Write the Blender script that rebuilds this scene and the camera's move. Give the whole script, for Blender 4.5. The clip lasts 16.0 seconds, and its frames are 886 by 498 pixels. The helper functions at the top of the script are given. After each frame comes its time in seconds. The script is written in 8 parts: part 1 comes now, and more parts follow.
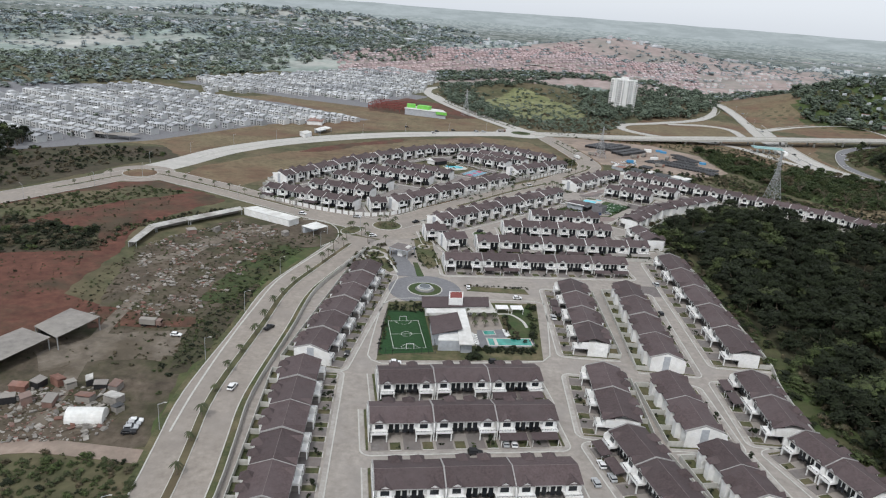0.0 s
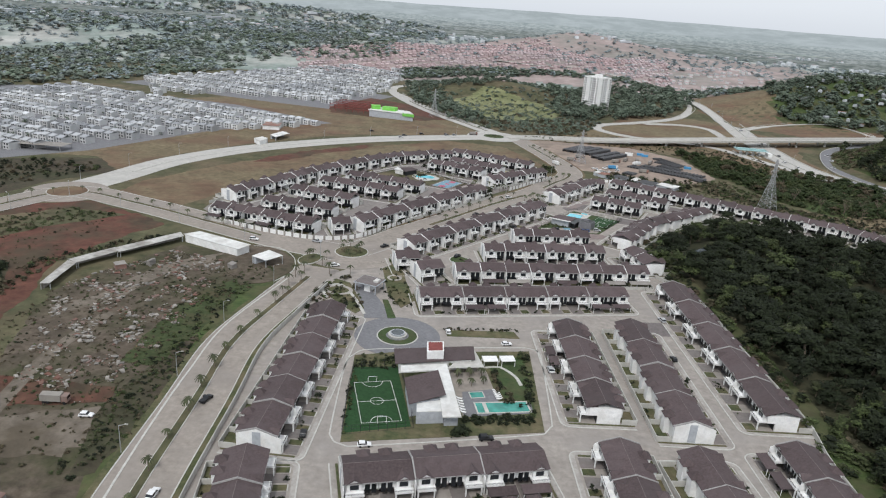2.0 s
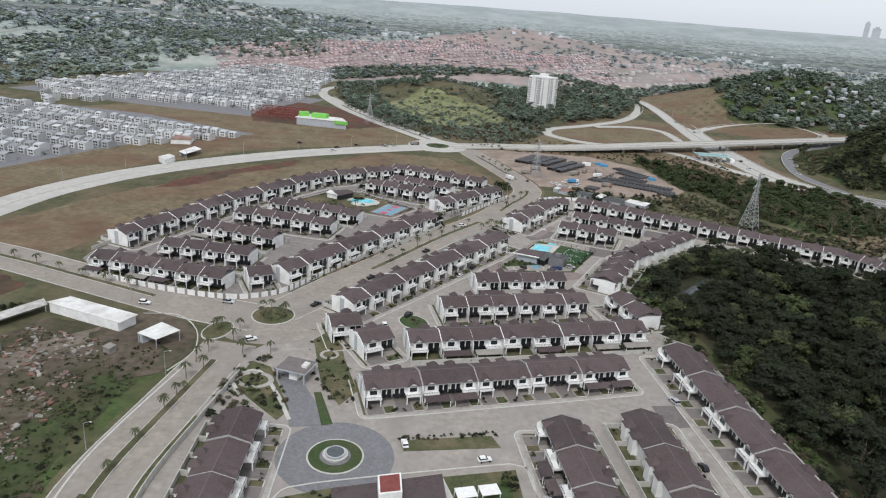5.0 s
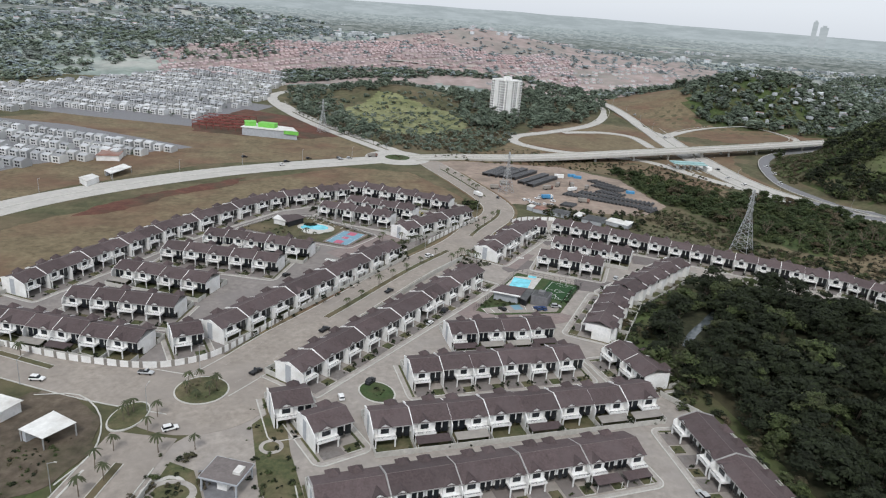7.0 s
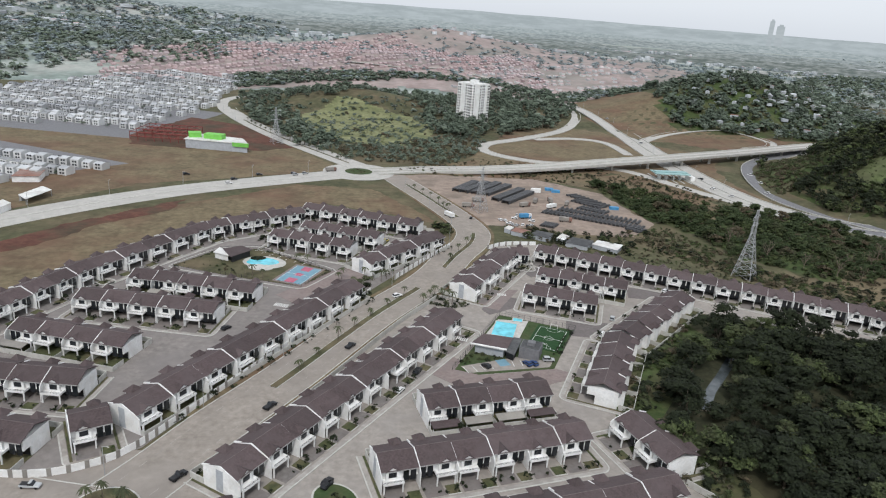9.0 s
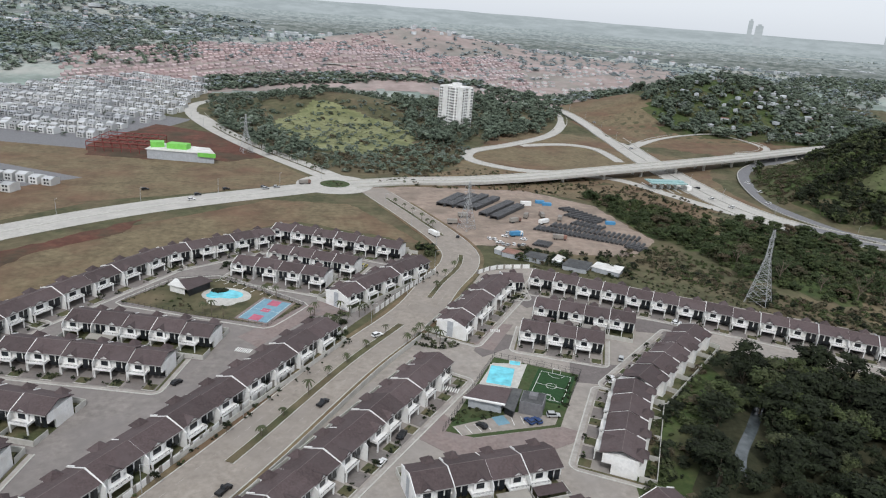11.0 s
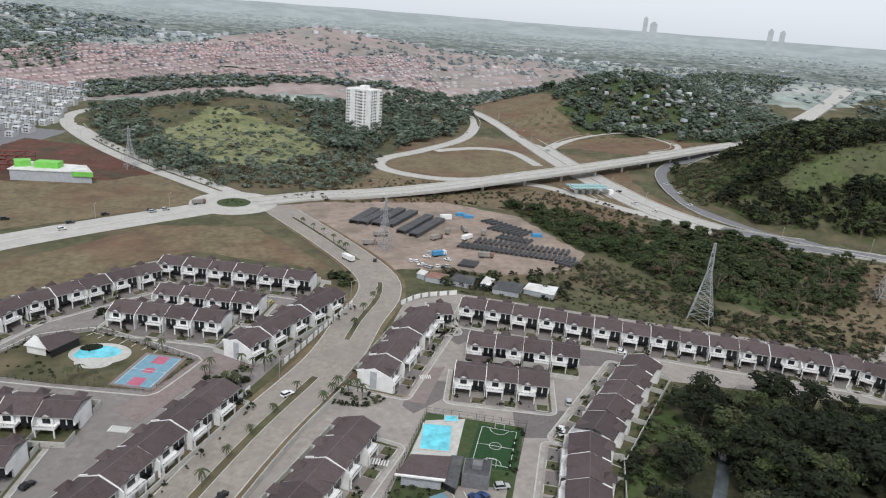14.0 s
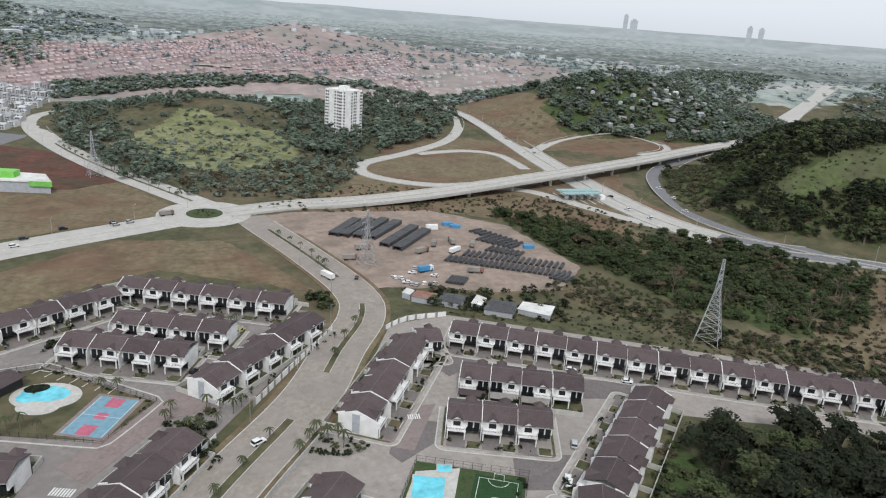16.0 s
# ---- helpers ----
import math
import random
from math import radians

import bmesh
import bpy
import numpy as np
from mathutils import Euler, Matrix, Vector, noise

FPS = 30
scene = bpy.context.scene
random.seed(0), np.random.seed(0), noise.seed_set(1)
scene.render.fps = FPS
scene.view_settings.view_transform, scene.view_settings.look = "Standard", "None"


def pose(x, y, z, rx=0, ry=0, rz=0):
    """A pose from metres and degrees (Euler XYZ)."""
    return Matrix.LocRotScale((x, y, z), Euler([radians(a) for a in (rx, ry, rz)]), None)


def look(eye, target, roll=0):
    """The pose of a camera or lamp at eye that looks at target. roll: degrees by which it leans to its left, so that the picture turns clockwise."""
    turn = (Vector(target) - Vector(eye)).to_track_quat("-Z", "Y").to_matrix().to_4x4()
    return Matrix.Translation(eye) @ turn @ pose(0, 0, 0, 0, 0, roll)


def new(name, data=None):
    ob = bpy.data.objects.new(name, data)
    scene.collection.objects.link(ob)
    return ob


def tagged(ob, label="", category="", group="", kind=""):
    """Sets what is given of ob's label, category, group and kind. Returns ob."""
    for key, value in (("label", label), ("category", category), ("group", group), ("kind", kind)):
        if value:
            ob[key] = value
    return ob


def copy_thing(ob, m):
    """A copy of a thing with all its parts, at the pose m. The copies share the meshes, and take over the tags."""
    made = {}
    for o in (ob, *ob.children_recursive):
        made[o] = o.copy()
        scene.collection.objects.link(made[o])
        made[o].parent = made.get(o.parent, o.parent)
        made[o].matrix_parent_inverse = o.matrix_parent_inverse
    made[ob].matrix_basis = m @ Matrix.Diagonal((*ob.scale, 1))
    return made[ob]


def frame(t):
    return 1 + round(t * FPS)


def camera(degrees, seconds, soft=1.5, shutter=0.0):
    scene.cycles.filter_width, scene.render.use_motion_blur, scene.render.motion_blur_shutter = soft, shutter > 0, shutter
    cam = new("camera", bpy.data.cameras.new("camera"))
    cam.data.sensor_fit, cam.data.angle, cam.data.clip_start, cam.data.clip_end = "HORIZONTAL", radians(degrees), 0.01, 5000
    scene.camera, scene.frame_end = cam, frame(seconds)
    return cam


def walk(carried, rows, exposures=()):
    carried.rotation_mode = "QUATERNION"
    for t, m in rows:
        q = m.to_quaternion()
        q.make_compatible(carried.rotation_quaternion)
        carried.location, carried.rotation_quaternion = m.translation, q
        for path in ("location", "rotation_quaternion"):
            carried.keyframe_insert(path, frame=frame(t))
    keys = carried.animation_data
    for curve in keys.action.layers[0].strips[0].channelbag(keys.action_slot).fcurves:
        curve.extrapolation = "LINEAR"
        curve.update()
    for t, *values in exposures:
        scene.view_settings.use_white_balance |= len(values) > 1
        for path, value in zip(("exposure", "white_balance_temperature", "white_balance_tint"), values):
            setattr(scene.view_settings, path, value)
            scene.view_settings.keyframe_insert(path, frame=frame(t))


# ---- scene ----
cam = camera(65.2, 16.0, soft=1.15)
METRES, EYE, TILT, LEAN, TURN = 331.5, 120.0, 0.0, 0.0, 0.0
ROWS = [
    (0.0, 0.0, 0.0, 0.0, 1.43, -19.24, -4.09),
    (0.5, -0.0041, 0.0377, -0.0004, 1.16, -19.25, -4.12),
    (1.0, -0.007, 0.0753, -0.0006, 0.67, -19.31, -4.12),
    (1.5, -0.0102, 0.1134, -0.0006, -0.44, -19.39, -4.11),
    (2.0, -0.0129, 0.1518, -0.0006, -1.51, -19.45, -4.11),
    (2.5, -0.0152, 0.1905, -0.0008, -2.09, -19.53, -4.11),
    (3.0, -0.0166, 0.2293, -0.0009, -2.55, -19.58, -4.1),
    (3.5, -0.0174, 0.2678, -0.0013, -3.41, -19.6, -4.11),
    (4.0, -0.0176, 0.3031, -0.0013, -4.61, -19.57, -4.13),
    (6.5, -0.0087, 0.4954, -0.0015, -9.87, -19.31, -4.17),
    (7.0, -0.0047, 0.5335, -0.0014, -10.54, -19.28, -4.19),
    (7.5, -0.0, 0.5717, -0.0015, -10.92, -19.28, -4.2),
    (8.0, 0.0052, 0.6104, -0.0019, -11.62, -19.23, -4.24),
    (8.5, 0.0111, 0.6483, -0.0017, -12.74, -19.18, -4.22),
    (9.0, 0.0171, 0.6863, -0.0016, -13.68, -19.12, -4.19),
    (11.5, 0.0434, 0.8187, -0.0015, -16.54, -18.97, -4.22),
    (12.0, 0.0479, 0.8372, -0.0014, -18.39, -18.84, -4.2),
    (12.5, 0.0522, 0.856, -0.0015, -20.3, -18.72, -4.16),
    (13.0, 0.0563, 0.8748, -0.0011, -21.74, -18.67, -4.15),
    (13.5, 0.0612, 0.8939, -0.0012, -22.45, -18.65, -4.15),
    (14.0, 0.0664, 0.9129, -0.0015, -22.99, -18.62, -4.14),
    (14.5, 0.0719, 0.9314, -0.001, -23.44, -18.65, -4.13),
    (15.0, 0.0777, 0.9504, -0.0013, -23.86, -18.65, -4.11),
    (15.5, 0.084, 0.969, -0.0008, -24.26, -18.69, -4.13),
    (16.0, 0.0905, 0.9881, -0.0009, -24.59, -18.73, -4.15),
]
walk(cam, [(t, pose(0, 0, EYE, TILT, LEAN, TURN) @ pose(METRES * x, METRES * y, METRES * z, 90 + pitch, roll, yaw)) for t, x, y, z, yaw, pitch, roll in ROWS])

# ---- light ----
SUN_EL, SUN_AZ = radians(52), radians(200)
world = bpy.data.worlds.new("overcast_sky")
scene.world = world
world.use_nodes = True
wn, wl = world.node_tree.nodes, world.node_tree.links
bg = wn["Background"]
sky = wn.new("ShaderNodeTexSky")
sky.sky_type, sky.sun_disc, sky.sun_elevation, sky.sun_rotation = 'NISHITA', False, SUN_EL, SUN_AZ
sky.air_density, sky.dust_density, sky.ozone_density = 1.0, 1.5, 1.0
grey = wn.new("ShaderNodeHueSaturation")
grey.inputs["Saturation"].default_value = 0.22
wl.new(sky.outputs[0], grey.inputs["Color"])
cloud = wn.new("ShaderNodeMix")  # an even cloud cover over the clear sky
cloud.data_type = "RGBA"
cloud.inputs[0].default_value = 0.75
cloud.inputs[7].default_value = (6.3, 6.75, 7.4, 1)
wl.new(grey.outputs[0], cloud.inputs[6])
wl.new(cloud.outputs[2], bg.inputs["Color"])
bg.inputs["Strength"].default_value = 0.133
sun = new("sun", bpy.data.lights.new("sun", "SUN"))
sun.data.energy, sun.data.angle, sun.data.color = 1.75, radians(10), (1.0, 0.985, 0.96)
sun.matrix_basis = look((0, 0, 300), (0 - math.sin(SUN_AZ) * 100, 0 - math.cos(SUN_AZ) * 100, 300 - 100 * math.tan(SUN_EL)))


# ---- materials ----
def ramp(tree, a, b, lo=0.3, hi=0.7):
    r = tree.nodes.new("ShaderNodeValToRGB")
    r.color_ramp.elements[0].position, r.color_ramp.elements[1].position = lo, hi
    r.color_ramp.elements[0].color, r.color_ramp.elements[1].color = (*a, 1), (*b, 1)
    return r


def noise_at(tree, scale, detail=4, rough=0.6, distortion=0.0):
    n = tree.nodes.new("ShaderNodeTexNoise")
    n.inputs["Scale"].default_value, n.inputs["Detail"].default_value = scale, detail
    n.inputs["Roughness"].default_value, n.inputs["Distortion"].default_value = rough, distortion
    g = tree.nodes.get("place") or tree.nodes.new("ShaderNodeNewGeometry")
    g.name = "place"
    tree.links.new(g.outputs["Position"], n.inputs["Vector"])
    return n


def blend(tree, a, b, fac, mode="MIX"):
    m = tree.nodes.new("ShaderNodeMix")
    m.data_type, m.blend_type = "RGBA", mode
    for sock, v in ((m.inputs[0], fac), (m.inputs[6], a), (m.inputs[7], b)):
        if isinstance(v, (int, float)):
            sock.default_value = v
        elif isinstance(v, tuple):
            sock.default_value = (*v, 1)
        else:
            tree.links.new(v, sock)
    return m.outputs[2]


def surface(name, a, b, fine=2.0, broad=0.05, third=None, rough=0.9, metal=0.0, bump=0.3, vary=0.0, island=0.0, relief=0.1, wear=0.12):
    """Two colours mixed by fine grain, a third laid on in broad stains."""
    m = bpy.data.materials.new(name)
    m.use_nodes = True
    t = m.node_tree
    p = t.nodes["Principled BSDF"]
    p.inputs["Roughness"].default_value, p.inputs["Metallic"].default_value = rough, metal
    p.inputs["Specular IOR Level"].default_value = 0.3
    n1, n2 = noise_at(t, fine), noise_at(t, broad, 6, 0.65)
    r = ramp(t, a, b)
    t.links.new(n1.outputs[0], r.inputs[0])
    col = r.outputs[0]
    if third:
        k = ramp(t, (0, 0, 0), (1, 1, 1), 0.45, 0.62)
        t.links.new(n2.outputs[0], k.inputs[0])
        col = blend(t, col, third, k.outputs[0])
    n3 = noise_at(t, (fine * broad) ** 0.5, 5, 0.7, 0.4)
    worn = t.nodes.new("ShaderNodeMapRange")
    worn.inputs["From Min"].default_value, worn.inputs["From Max"].default_value = 0.3, 0.7
    worn.inputs["To Min"].default_value, worn.inputs["To Max"].default_value = 1 - wear, 1 + wear
    t.links.new(n3.outputs[0], worn.inputs[0])
    grime = t.nodes.new("ShaderNodeHueSaturation")
    t.links.new(worn.outputs[0], grime.inputs["Value"])
    t.links.new(col, grime.inputs["Color"])
    col = grime.outputs[0]
    if vary or island:
        rnd = t.nodes.new("ShaderNodeObjectInfo").outputs["Random"] if vary else t.nodes["place"].outputs["Random Per Island"]
        amount = vary or island
        mr = t.nodes.new("ShaderNodeMapRange")
        mr.inputs["To Min"].default_value, mr.inputs["To Max"].default_value = 1 - amount, 1 + amount
        t.links.new(rnd, mr.inputs[0])
        hsv = t.nodes.new("ShaderNodeHueSaturation")
        t.links.new(mr.outputs[0], hsv.inputs["Value"])
        t.links.new(col, hsv.inputs["Color"])
        col = hsv.outputs[0]
    t.links.new(col, p.inputs["Base Color"])
    if bump:
        bm_ = t.nodes.new("ShaderNodeBump")
        bm_.inputs["Strength"].default_value, bm_.inputs["Distance"].default_value = bump, relief
        t.links.new(n1.outputs[0], bm_.inputs["Height"])
        t.links.new(bm_.outputs[0], p.inputs["Normal"])
    return m


M_WHITE = surface("white_render", (0.76, 0.76, 0.755), (0.86, 0.86, 0.85), 1.2, 0.3, (0.68, 0.67, 0.65), 0.8, bump=0.05)
M_GREYPAINT = surface("grey_paint", (0.36, 0.38, 0.41), (0.44, 0.46, 0.49), 1.0, 0.2, rough=0.8, bump=0.05)
M_ROOF = surface("brown_roof_tiles", (0.062, 0.0445, 0.0455), (0.10, 0.0745, 0.075), 1.6, 0.12, (0.09, 0.069, 0.07), 0.75, bump=0.4, vary=0.2)
M_ROOFTRIM = surface("pale_verge", (0.27, 0.26, 0.255), (0.37, 0.36, 0.35), 2.0, 0.3, rough=0.8, bump=0.05)
M_DARK = surface("dark_frame", (0.02, 0.02, 0.022), (0.035, 0.035, 0.037), 3.0, 0.3, rough=0.5, bump=0)
M_CONC = surface("pale_concrete", (0.242, 0.213, 0.186), (0.338, 0.3, 0.264), 0.5, 0.035, (0.27, 0.241, 0.216), 0.92, bump=0.1)
M_PAVE = surface("village_concrete", (0.255, 0.23, 0.207), (0.365, 0.33, 0.298), 0.45, 0.045, (0.29, 0.265, 0.245), 0.92, bump=0.1)
M_MOTORWAY = surface("pale_motorway_concrete", (0.39, 0.375, 0.35), (0.5, 0.485, 0.455), 0.5, 0.03, (0.43, 0.415, 0.39), 0.9, bump=0.1)
M_PAVENORTH = surface("grey_estate_paving", (0.19, 0.171, 0.16), (0.275, 0.25, 0.235), 0.45, 0.045, (0.215, 0.195, 0.187), 0.92, bump=0.1)
M_BRICKPAVE = surface("red_brown_paving", (0.20, 0.155, 0.145), (0.27, 0.22, 0.205), 0.8, 0.1, (0.24, 0.2, 0.19), 0.9, bump=0.1)
M_ASPHALT = surface("asphalt", (0.075, 0.075, 0.08), (0.12, 0.12, 0.125), 0.6, 0.04, (0.14, 0.14, 0.14), 0.9, bump=0.15)
M_GREYPAVE = surface("grey_paving", (0.15, 0.15, 0.16), (0.21, 0.21, 0.22), 1.0, 0.1, rough=0.85, bump=0.15)
M_KERB = surface("kerb_concrete", (0.42, 0.41, 0.38), (0.54, 0.53, 0.5), 0.8, 0.1, rough=0.9, bump=0.1)
M_FOOT = surface("footway_concrete", (0.33, 0.31, 0.285), (0.43, 0.405, 0.375), 0.9, 0.12, (0.29, 0.265, 0.245), 0.92, bump=0.1)
M_DRIVE = surface("driveway_paving", (0.15, 0.137, 0.13), (0.215, 0.197, 0.187), 0.9, 0.12, (0.19, 0.165, 0.155), 0.9, bump=0.12)
M_LAWN = surface("lawn", (0.05, 0.062, 0.028), (0.095, 0.10, 0.048), 0.9, 0.09, (0.135, 0.115, 0.068), 1.0, bump=0.5, wear=0.25)
M_GREENLAWN = surface("green_lawn", (0.032, 0.058, 0.02), (0.06, 0.09, 0.035), 0.9, 0.1, (0.068, 0.078, 0.036), 1.0, bump=0.5, wear=0.2)
M_TURF = surface("artificial_turf", (0.015, 0.048, 0.016), (0.026, 0.07, 0.025), 1.4, 0.2, rough=0.95, bump=0.2)
M_DRY = surface("dry_grass", (0.115, 0.09, 0.054), (0.2, 0.162, 0.1), 0.3, 0.014, (0.145, 0.092, 0.06), 1.0, bump=0.5, wear=0.25)
M_REDSOIL = surface("red_soil", (0.085, 0.036, 0.026), (0.14, 0.062, 0.044), 0.25, 0.03, (0.07, 0.052, 0.034), 1.0, bump=0.6, wear=0.3)
M_YARD = surface("rubble_soil", (0.073, 0.057, 0.042), (0.129, 0.105, 0.08), 0.35, 0.035, (0.052, 0.052, 0.027), 1.0, bump=0.6, wear=0.35)
M_PATH = surface("trodden_dirt", (0.13, 0.108, 0.085), (0.2, 0.172, 0.142), 0.3, 0.04, (0.10, 0.082, 0.06), 1.0, bump=0.4, wear=0.25)
M_PINKDIRT = surface("pinkish_dirt", (0.25, 0.19, 0.155), (0.34, 0.275, 0.23), 0.25, 0.04, (0.21, 0.17, 0.14), 1.0, bump=0.4, wear=0.2)
M_SCRUB = surface("scrub_ground", (0.055, 0.06, 0.03), (0.105, 0.10, 0.055), 0.22, 0.025, (0.13, 0.105, 0.065), 1.0, bump=0.8, wear=0.3)
M_GREENSCRUB = surface("green_bank", (0.035, 0.06, 0.018), (0.075, 0.10, 0.035), 0.3, 0.03, (0.085, 0.08, 0.042), 1.0, bump=0.8, wear=0.3)
M_LEAF = surface("foliage", (0.006, 0.01, 0.004), (0.035, 0.046, 0.021), 1.7, 0.10, (0.015, 0.02, 0.01), 0.95, bump=1.0, island=0.3, relief=0.7)
M_LEAFLIGHT = surface("light_foliage", (0.022, 0.036, 0.012), (0.10, 0.125, 0.048), 1.7, 0.10, (0.06, 0.068, 0.034), 0.95, bump=1.0, island=0.3, relief=0.7)
# Pale grass, its colour lifted further to take in haze over the knoll.
M_PALEGRASS = surface("pale_grass", (0.161, 0.175, 0.084), (0.259, 0.259, 0.14), 0.3, 0.03, (0.14, 0.154, 0.07), 1.0, bump=0.6, wear=0.25)
M_HILLGRASS = surface("hill_grass", (0.06, 0.085, 0.03), (0.11, 0.135, 0.055), 0.3, 0.03, (0.09, 0.095, 0.05), 1.0, bump=0.6, wear=0.25)
M_LEAFDRY = surface("dry_foliage", (0.05, 0.04, 0.026), (0.15, 0.12, 0.075), 1.7, 0.1, (0.07, 0.07, 0.04), 0.95, bump=1.0, island=0.3, relief=0.7)
# Far and western leaves: distance haze is mixed into these base colours.
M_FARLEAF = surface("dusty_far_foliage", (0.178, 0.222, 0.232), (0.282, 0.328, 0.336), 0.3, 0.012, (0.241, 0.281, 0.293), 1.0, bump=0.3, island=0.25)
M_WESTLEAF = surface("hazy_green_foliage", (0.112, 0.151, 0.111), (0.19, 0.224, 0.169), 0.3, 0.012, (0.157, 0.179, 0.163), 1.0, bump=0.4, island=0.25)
# Middle-distance leaves, lightened in the base colour to paint in haze.
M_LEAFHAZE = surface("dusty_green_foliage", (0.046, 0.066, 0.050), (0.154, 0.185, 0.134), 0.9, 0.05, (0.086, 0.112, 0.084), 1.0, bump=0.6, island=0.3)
M_PALM = surface("palm_fronds", (0.042, 0.052, 0.024), (0.08, 0.088, 0.045), 1.5, 0.1, rough=0.8, bump=0.1, vary=0.25)
M_BARK = surface("bark", (0.12, 0.095, 0.07), (0.2, 0.165, 0.13), 2.5, 0.2, rough=0.95, bump=0.5)
M_STEEL = surface("galvanised_steel", (0.4, 0.41, 0.42), (0.52, 0.53, 0.54), 1.0, 0.1, rough=0.55, metal=0.6, bump=0.05)
M_SHEET = surface("white_sheet_roof", (0.62, 0.62, 0.60), (0.75, 0.75, 0.73), 0.5, 0.08, (0.52, 0.5, 0.47), 0.6, bump=0.1)
M_GREYSHEET = surface("grey_sheet_roof", (0.2, 0.185, 0.17), (0.28, 0.26, 0.24), 0.4, 0.06, (0.3, 0.28, 0.25), 0.7, bump=0.1)
M_RUST = surface("rusty_sheet", (0.16, 0.08, 0.06), (0.26, 0.14, 0.11), 0.5, 0.08, (0.22, 0.16, 0.14), 0.8, bump=0.1, vary=0.2)
M_BLACKPIPE = surface("black_pipe", (0.042, 0.042, 0.045), (0.084, 0.084, 0.088), 1.0, 0.1, rough=0.42, bump=0.05)
M_BLUEPLASTIC = surface("blue_plastic", (0.05, 0.22, 0.42), (0.09, 0.30, 0.52), 0.8, 0.1, rough=0.6, bump=0.05)
M_GREENROOF = surface("lime_green_sheet", (0.16, 0.48, 0.08), (0.22, 0.58, 0.12), 0.5, 0.1, rough=0.6, bump=0.05)
M_REDSTEEL = surface("red_primer_steel", (0.17, 0.045, 0.04), (0.24, 0.07, 0.06), 0.8, 0.1, rough=0.7, bump=0.05)
# Far red roofs and earth: reds lightened in the colour to carry haze.
M_REDROOF = surface("dull_red_roofs", (0.329, 0.244, 0.244), (0.470, 0.366, 0.366), 0.05, 0.01, (0.427, 0.360, 0.366), 0.9, bump=0, island=0.3)
M_REDEARTH = surface("dusty_red_earth", (0.279, 0.222, 0.207), (0.390, 0.318, 0.303), 0.06, 0.008, (0.246, 0.227, 0.207), 1.0, bump=0.3, wear=0.2)
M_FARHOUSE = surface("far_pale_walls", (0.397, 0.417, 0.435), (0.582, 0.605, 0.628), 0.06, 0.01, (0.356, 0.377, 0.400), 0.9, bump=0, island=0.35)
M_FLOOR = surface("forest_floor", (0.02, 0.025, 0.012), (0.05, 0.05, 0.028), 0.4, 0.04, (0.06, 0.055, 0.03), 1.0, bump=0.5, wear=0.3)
M_PALEHOUSE = surface("pale_far_houses", (0.486, 0.486, 0.476), (0.642, 0.642, 0.632), 0.06, 0.01, (0.408, 0.418, 0.428), 0.9, bump=0, island=0.25)
M_PALEROOF = surface("pale_grey_roofs", (0.33, 0.34, 0.355), (0.5, 0.51, 0.52), 0.06, 0.01, (0.28, 0.29, 0.31), 0.9, bump=0, island=0.42)
M_PINK = surface("pink_court", (0.42, 0.11, 0.17), (0.5, 0.15, 0.21), 1.0, 0.2, rough=0.8, bump=0.02)
M_BLUECOURT = surface("blue_court", (0.15, 0.29, 0.37), (0.2, 0.34, 0.42), 1.0, 0.2, rough=0.8, bump=0.02)
M_LINE = surface("white_marking", (0.62, 0.62, 0.6), (0.74, 0.74, 0.72), 1.5, 0.2, rough=0.8, bump=0)
M_TERRA = surface("terracotta_cover", (0.24, 0.07, 0.06), (0.32, 0.11, 0.09), 1.2, 0.2, rough=0.85, bump=0.2)
M_TYRE = surface("tyre_rubber", (0.012, 0.012, 0.012), (0.025, 0.025, 0.025), 4.0, 0.5, rough=0.9, bump=0)
M_DARKSLOPE = surface("dark_brown_earth", (0.045, 0.036, 0.026), (0.085, 0.07, 0.047), 0.3, 0.03, (0.05, 0.052, 0.028), 1.0, bump=0.7, wear=0.3)
M_BANK = surface("lush_bank_grass", (0.03, 0.043, 0.016), (0.062, 0.08, 0.032), 0.4, 0.05, (0.072, 0.062, 0.034), 1.0, bump=0.8, wear=0.25)
M_OLDSHEET = surface("weathered_sheet_roof", (0.36, 0.35, 0.33), (0.5, 0.49, 0.465), 0.5, 0.1, (0.27, 0.25, 0.225), 0.75, bump=0.15, wear=0.25)
M_TURQUOISE = surface("pale_turquoise_sheet", (0.25, 0.4, 0.4), (0.33, 0.48, 0.48), 0.5, 0.1, rough=0.6, bump=0.05)
M_TARP = surface("dark_tarpaulin", (0.05, 0.052, 0.055), (0.09, 0.092, 0.095), 0.8, 0.15, (0.12, 0.12, 0.12), 0.8, bump=0.3)
M_VALLEYLEAF = surface("green_valley_foliage", (0.018, 0.032, 0.012), (0.07, 0.092, 0.038), 1.2, 0.05, (0.035, 0.05, 0.02), 0.95, bump=0.6, island=0.35, relief=0.4)
M_RIDGE = surface("dull_ridge_tiles", (0.14, 0.115, 0.11), (0.2, 0.17, 0.165), 1.5, 0.2, rough=0.8, bump=0.1)
M_PAVERS = surface("purple_grey_pavers", (0.135, 0.118, 0.115), (0.19, 0.168, 0.163), 0.9, 0.1, (0.16, 0.142, 0.137), 0.9, bump=0.1)
M_STONE = surface("broken_concrete", (0.18, 0.165, 0.145), (0.32, 0.30, 0.275), 0.6, 0.08, rough=0.95, bump=0.3, island=0.35)


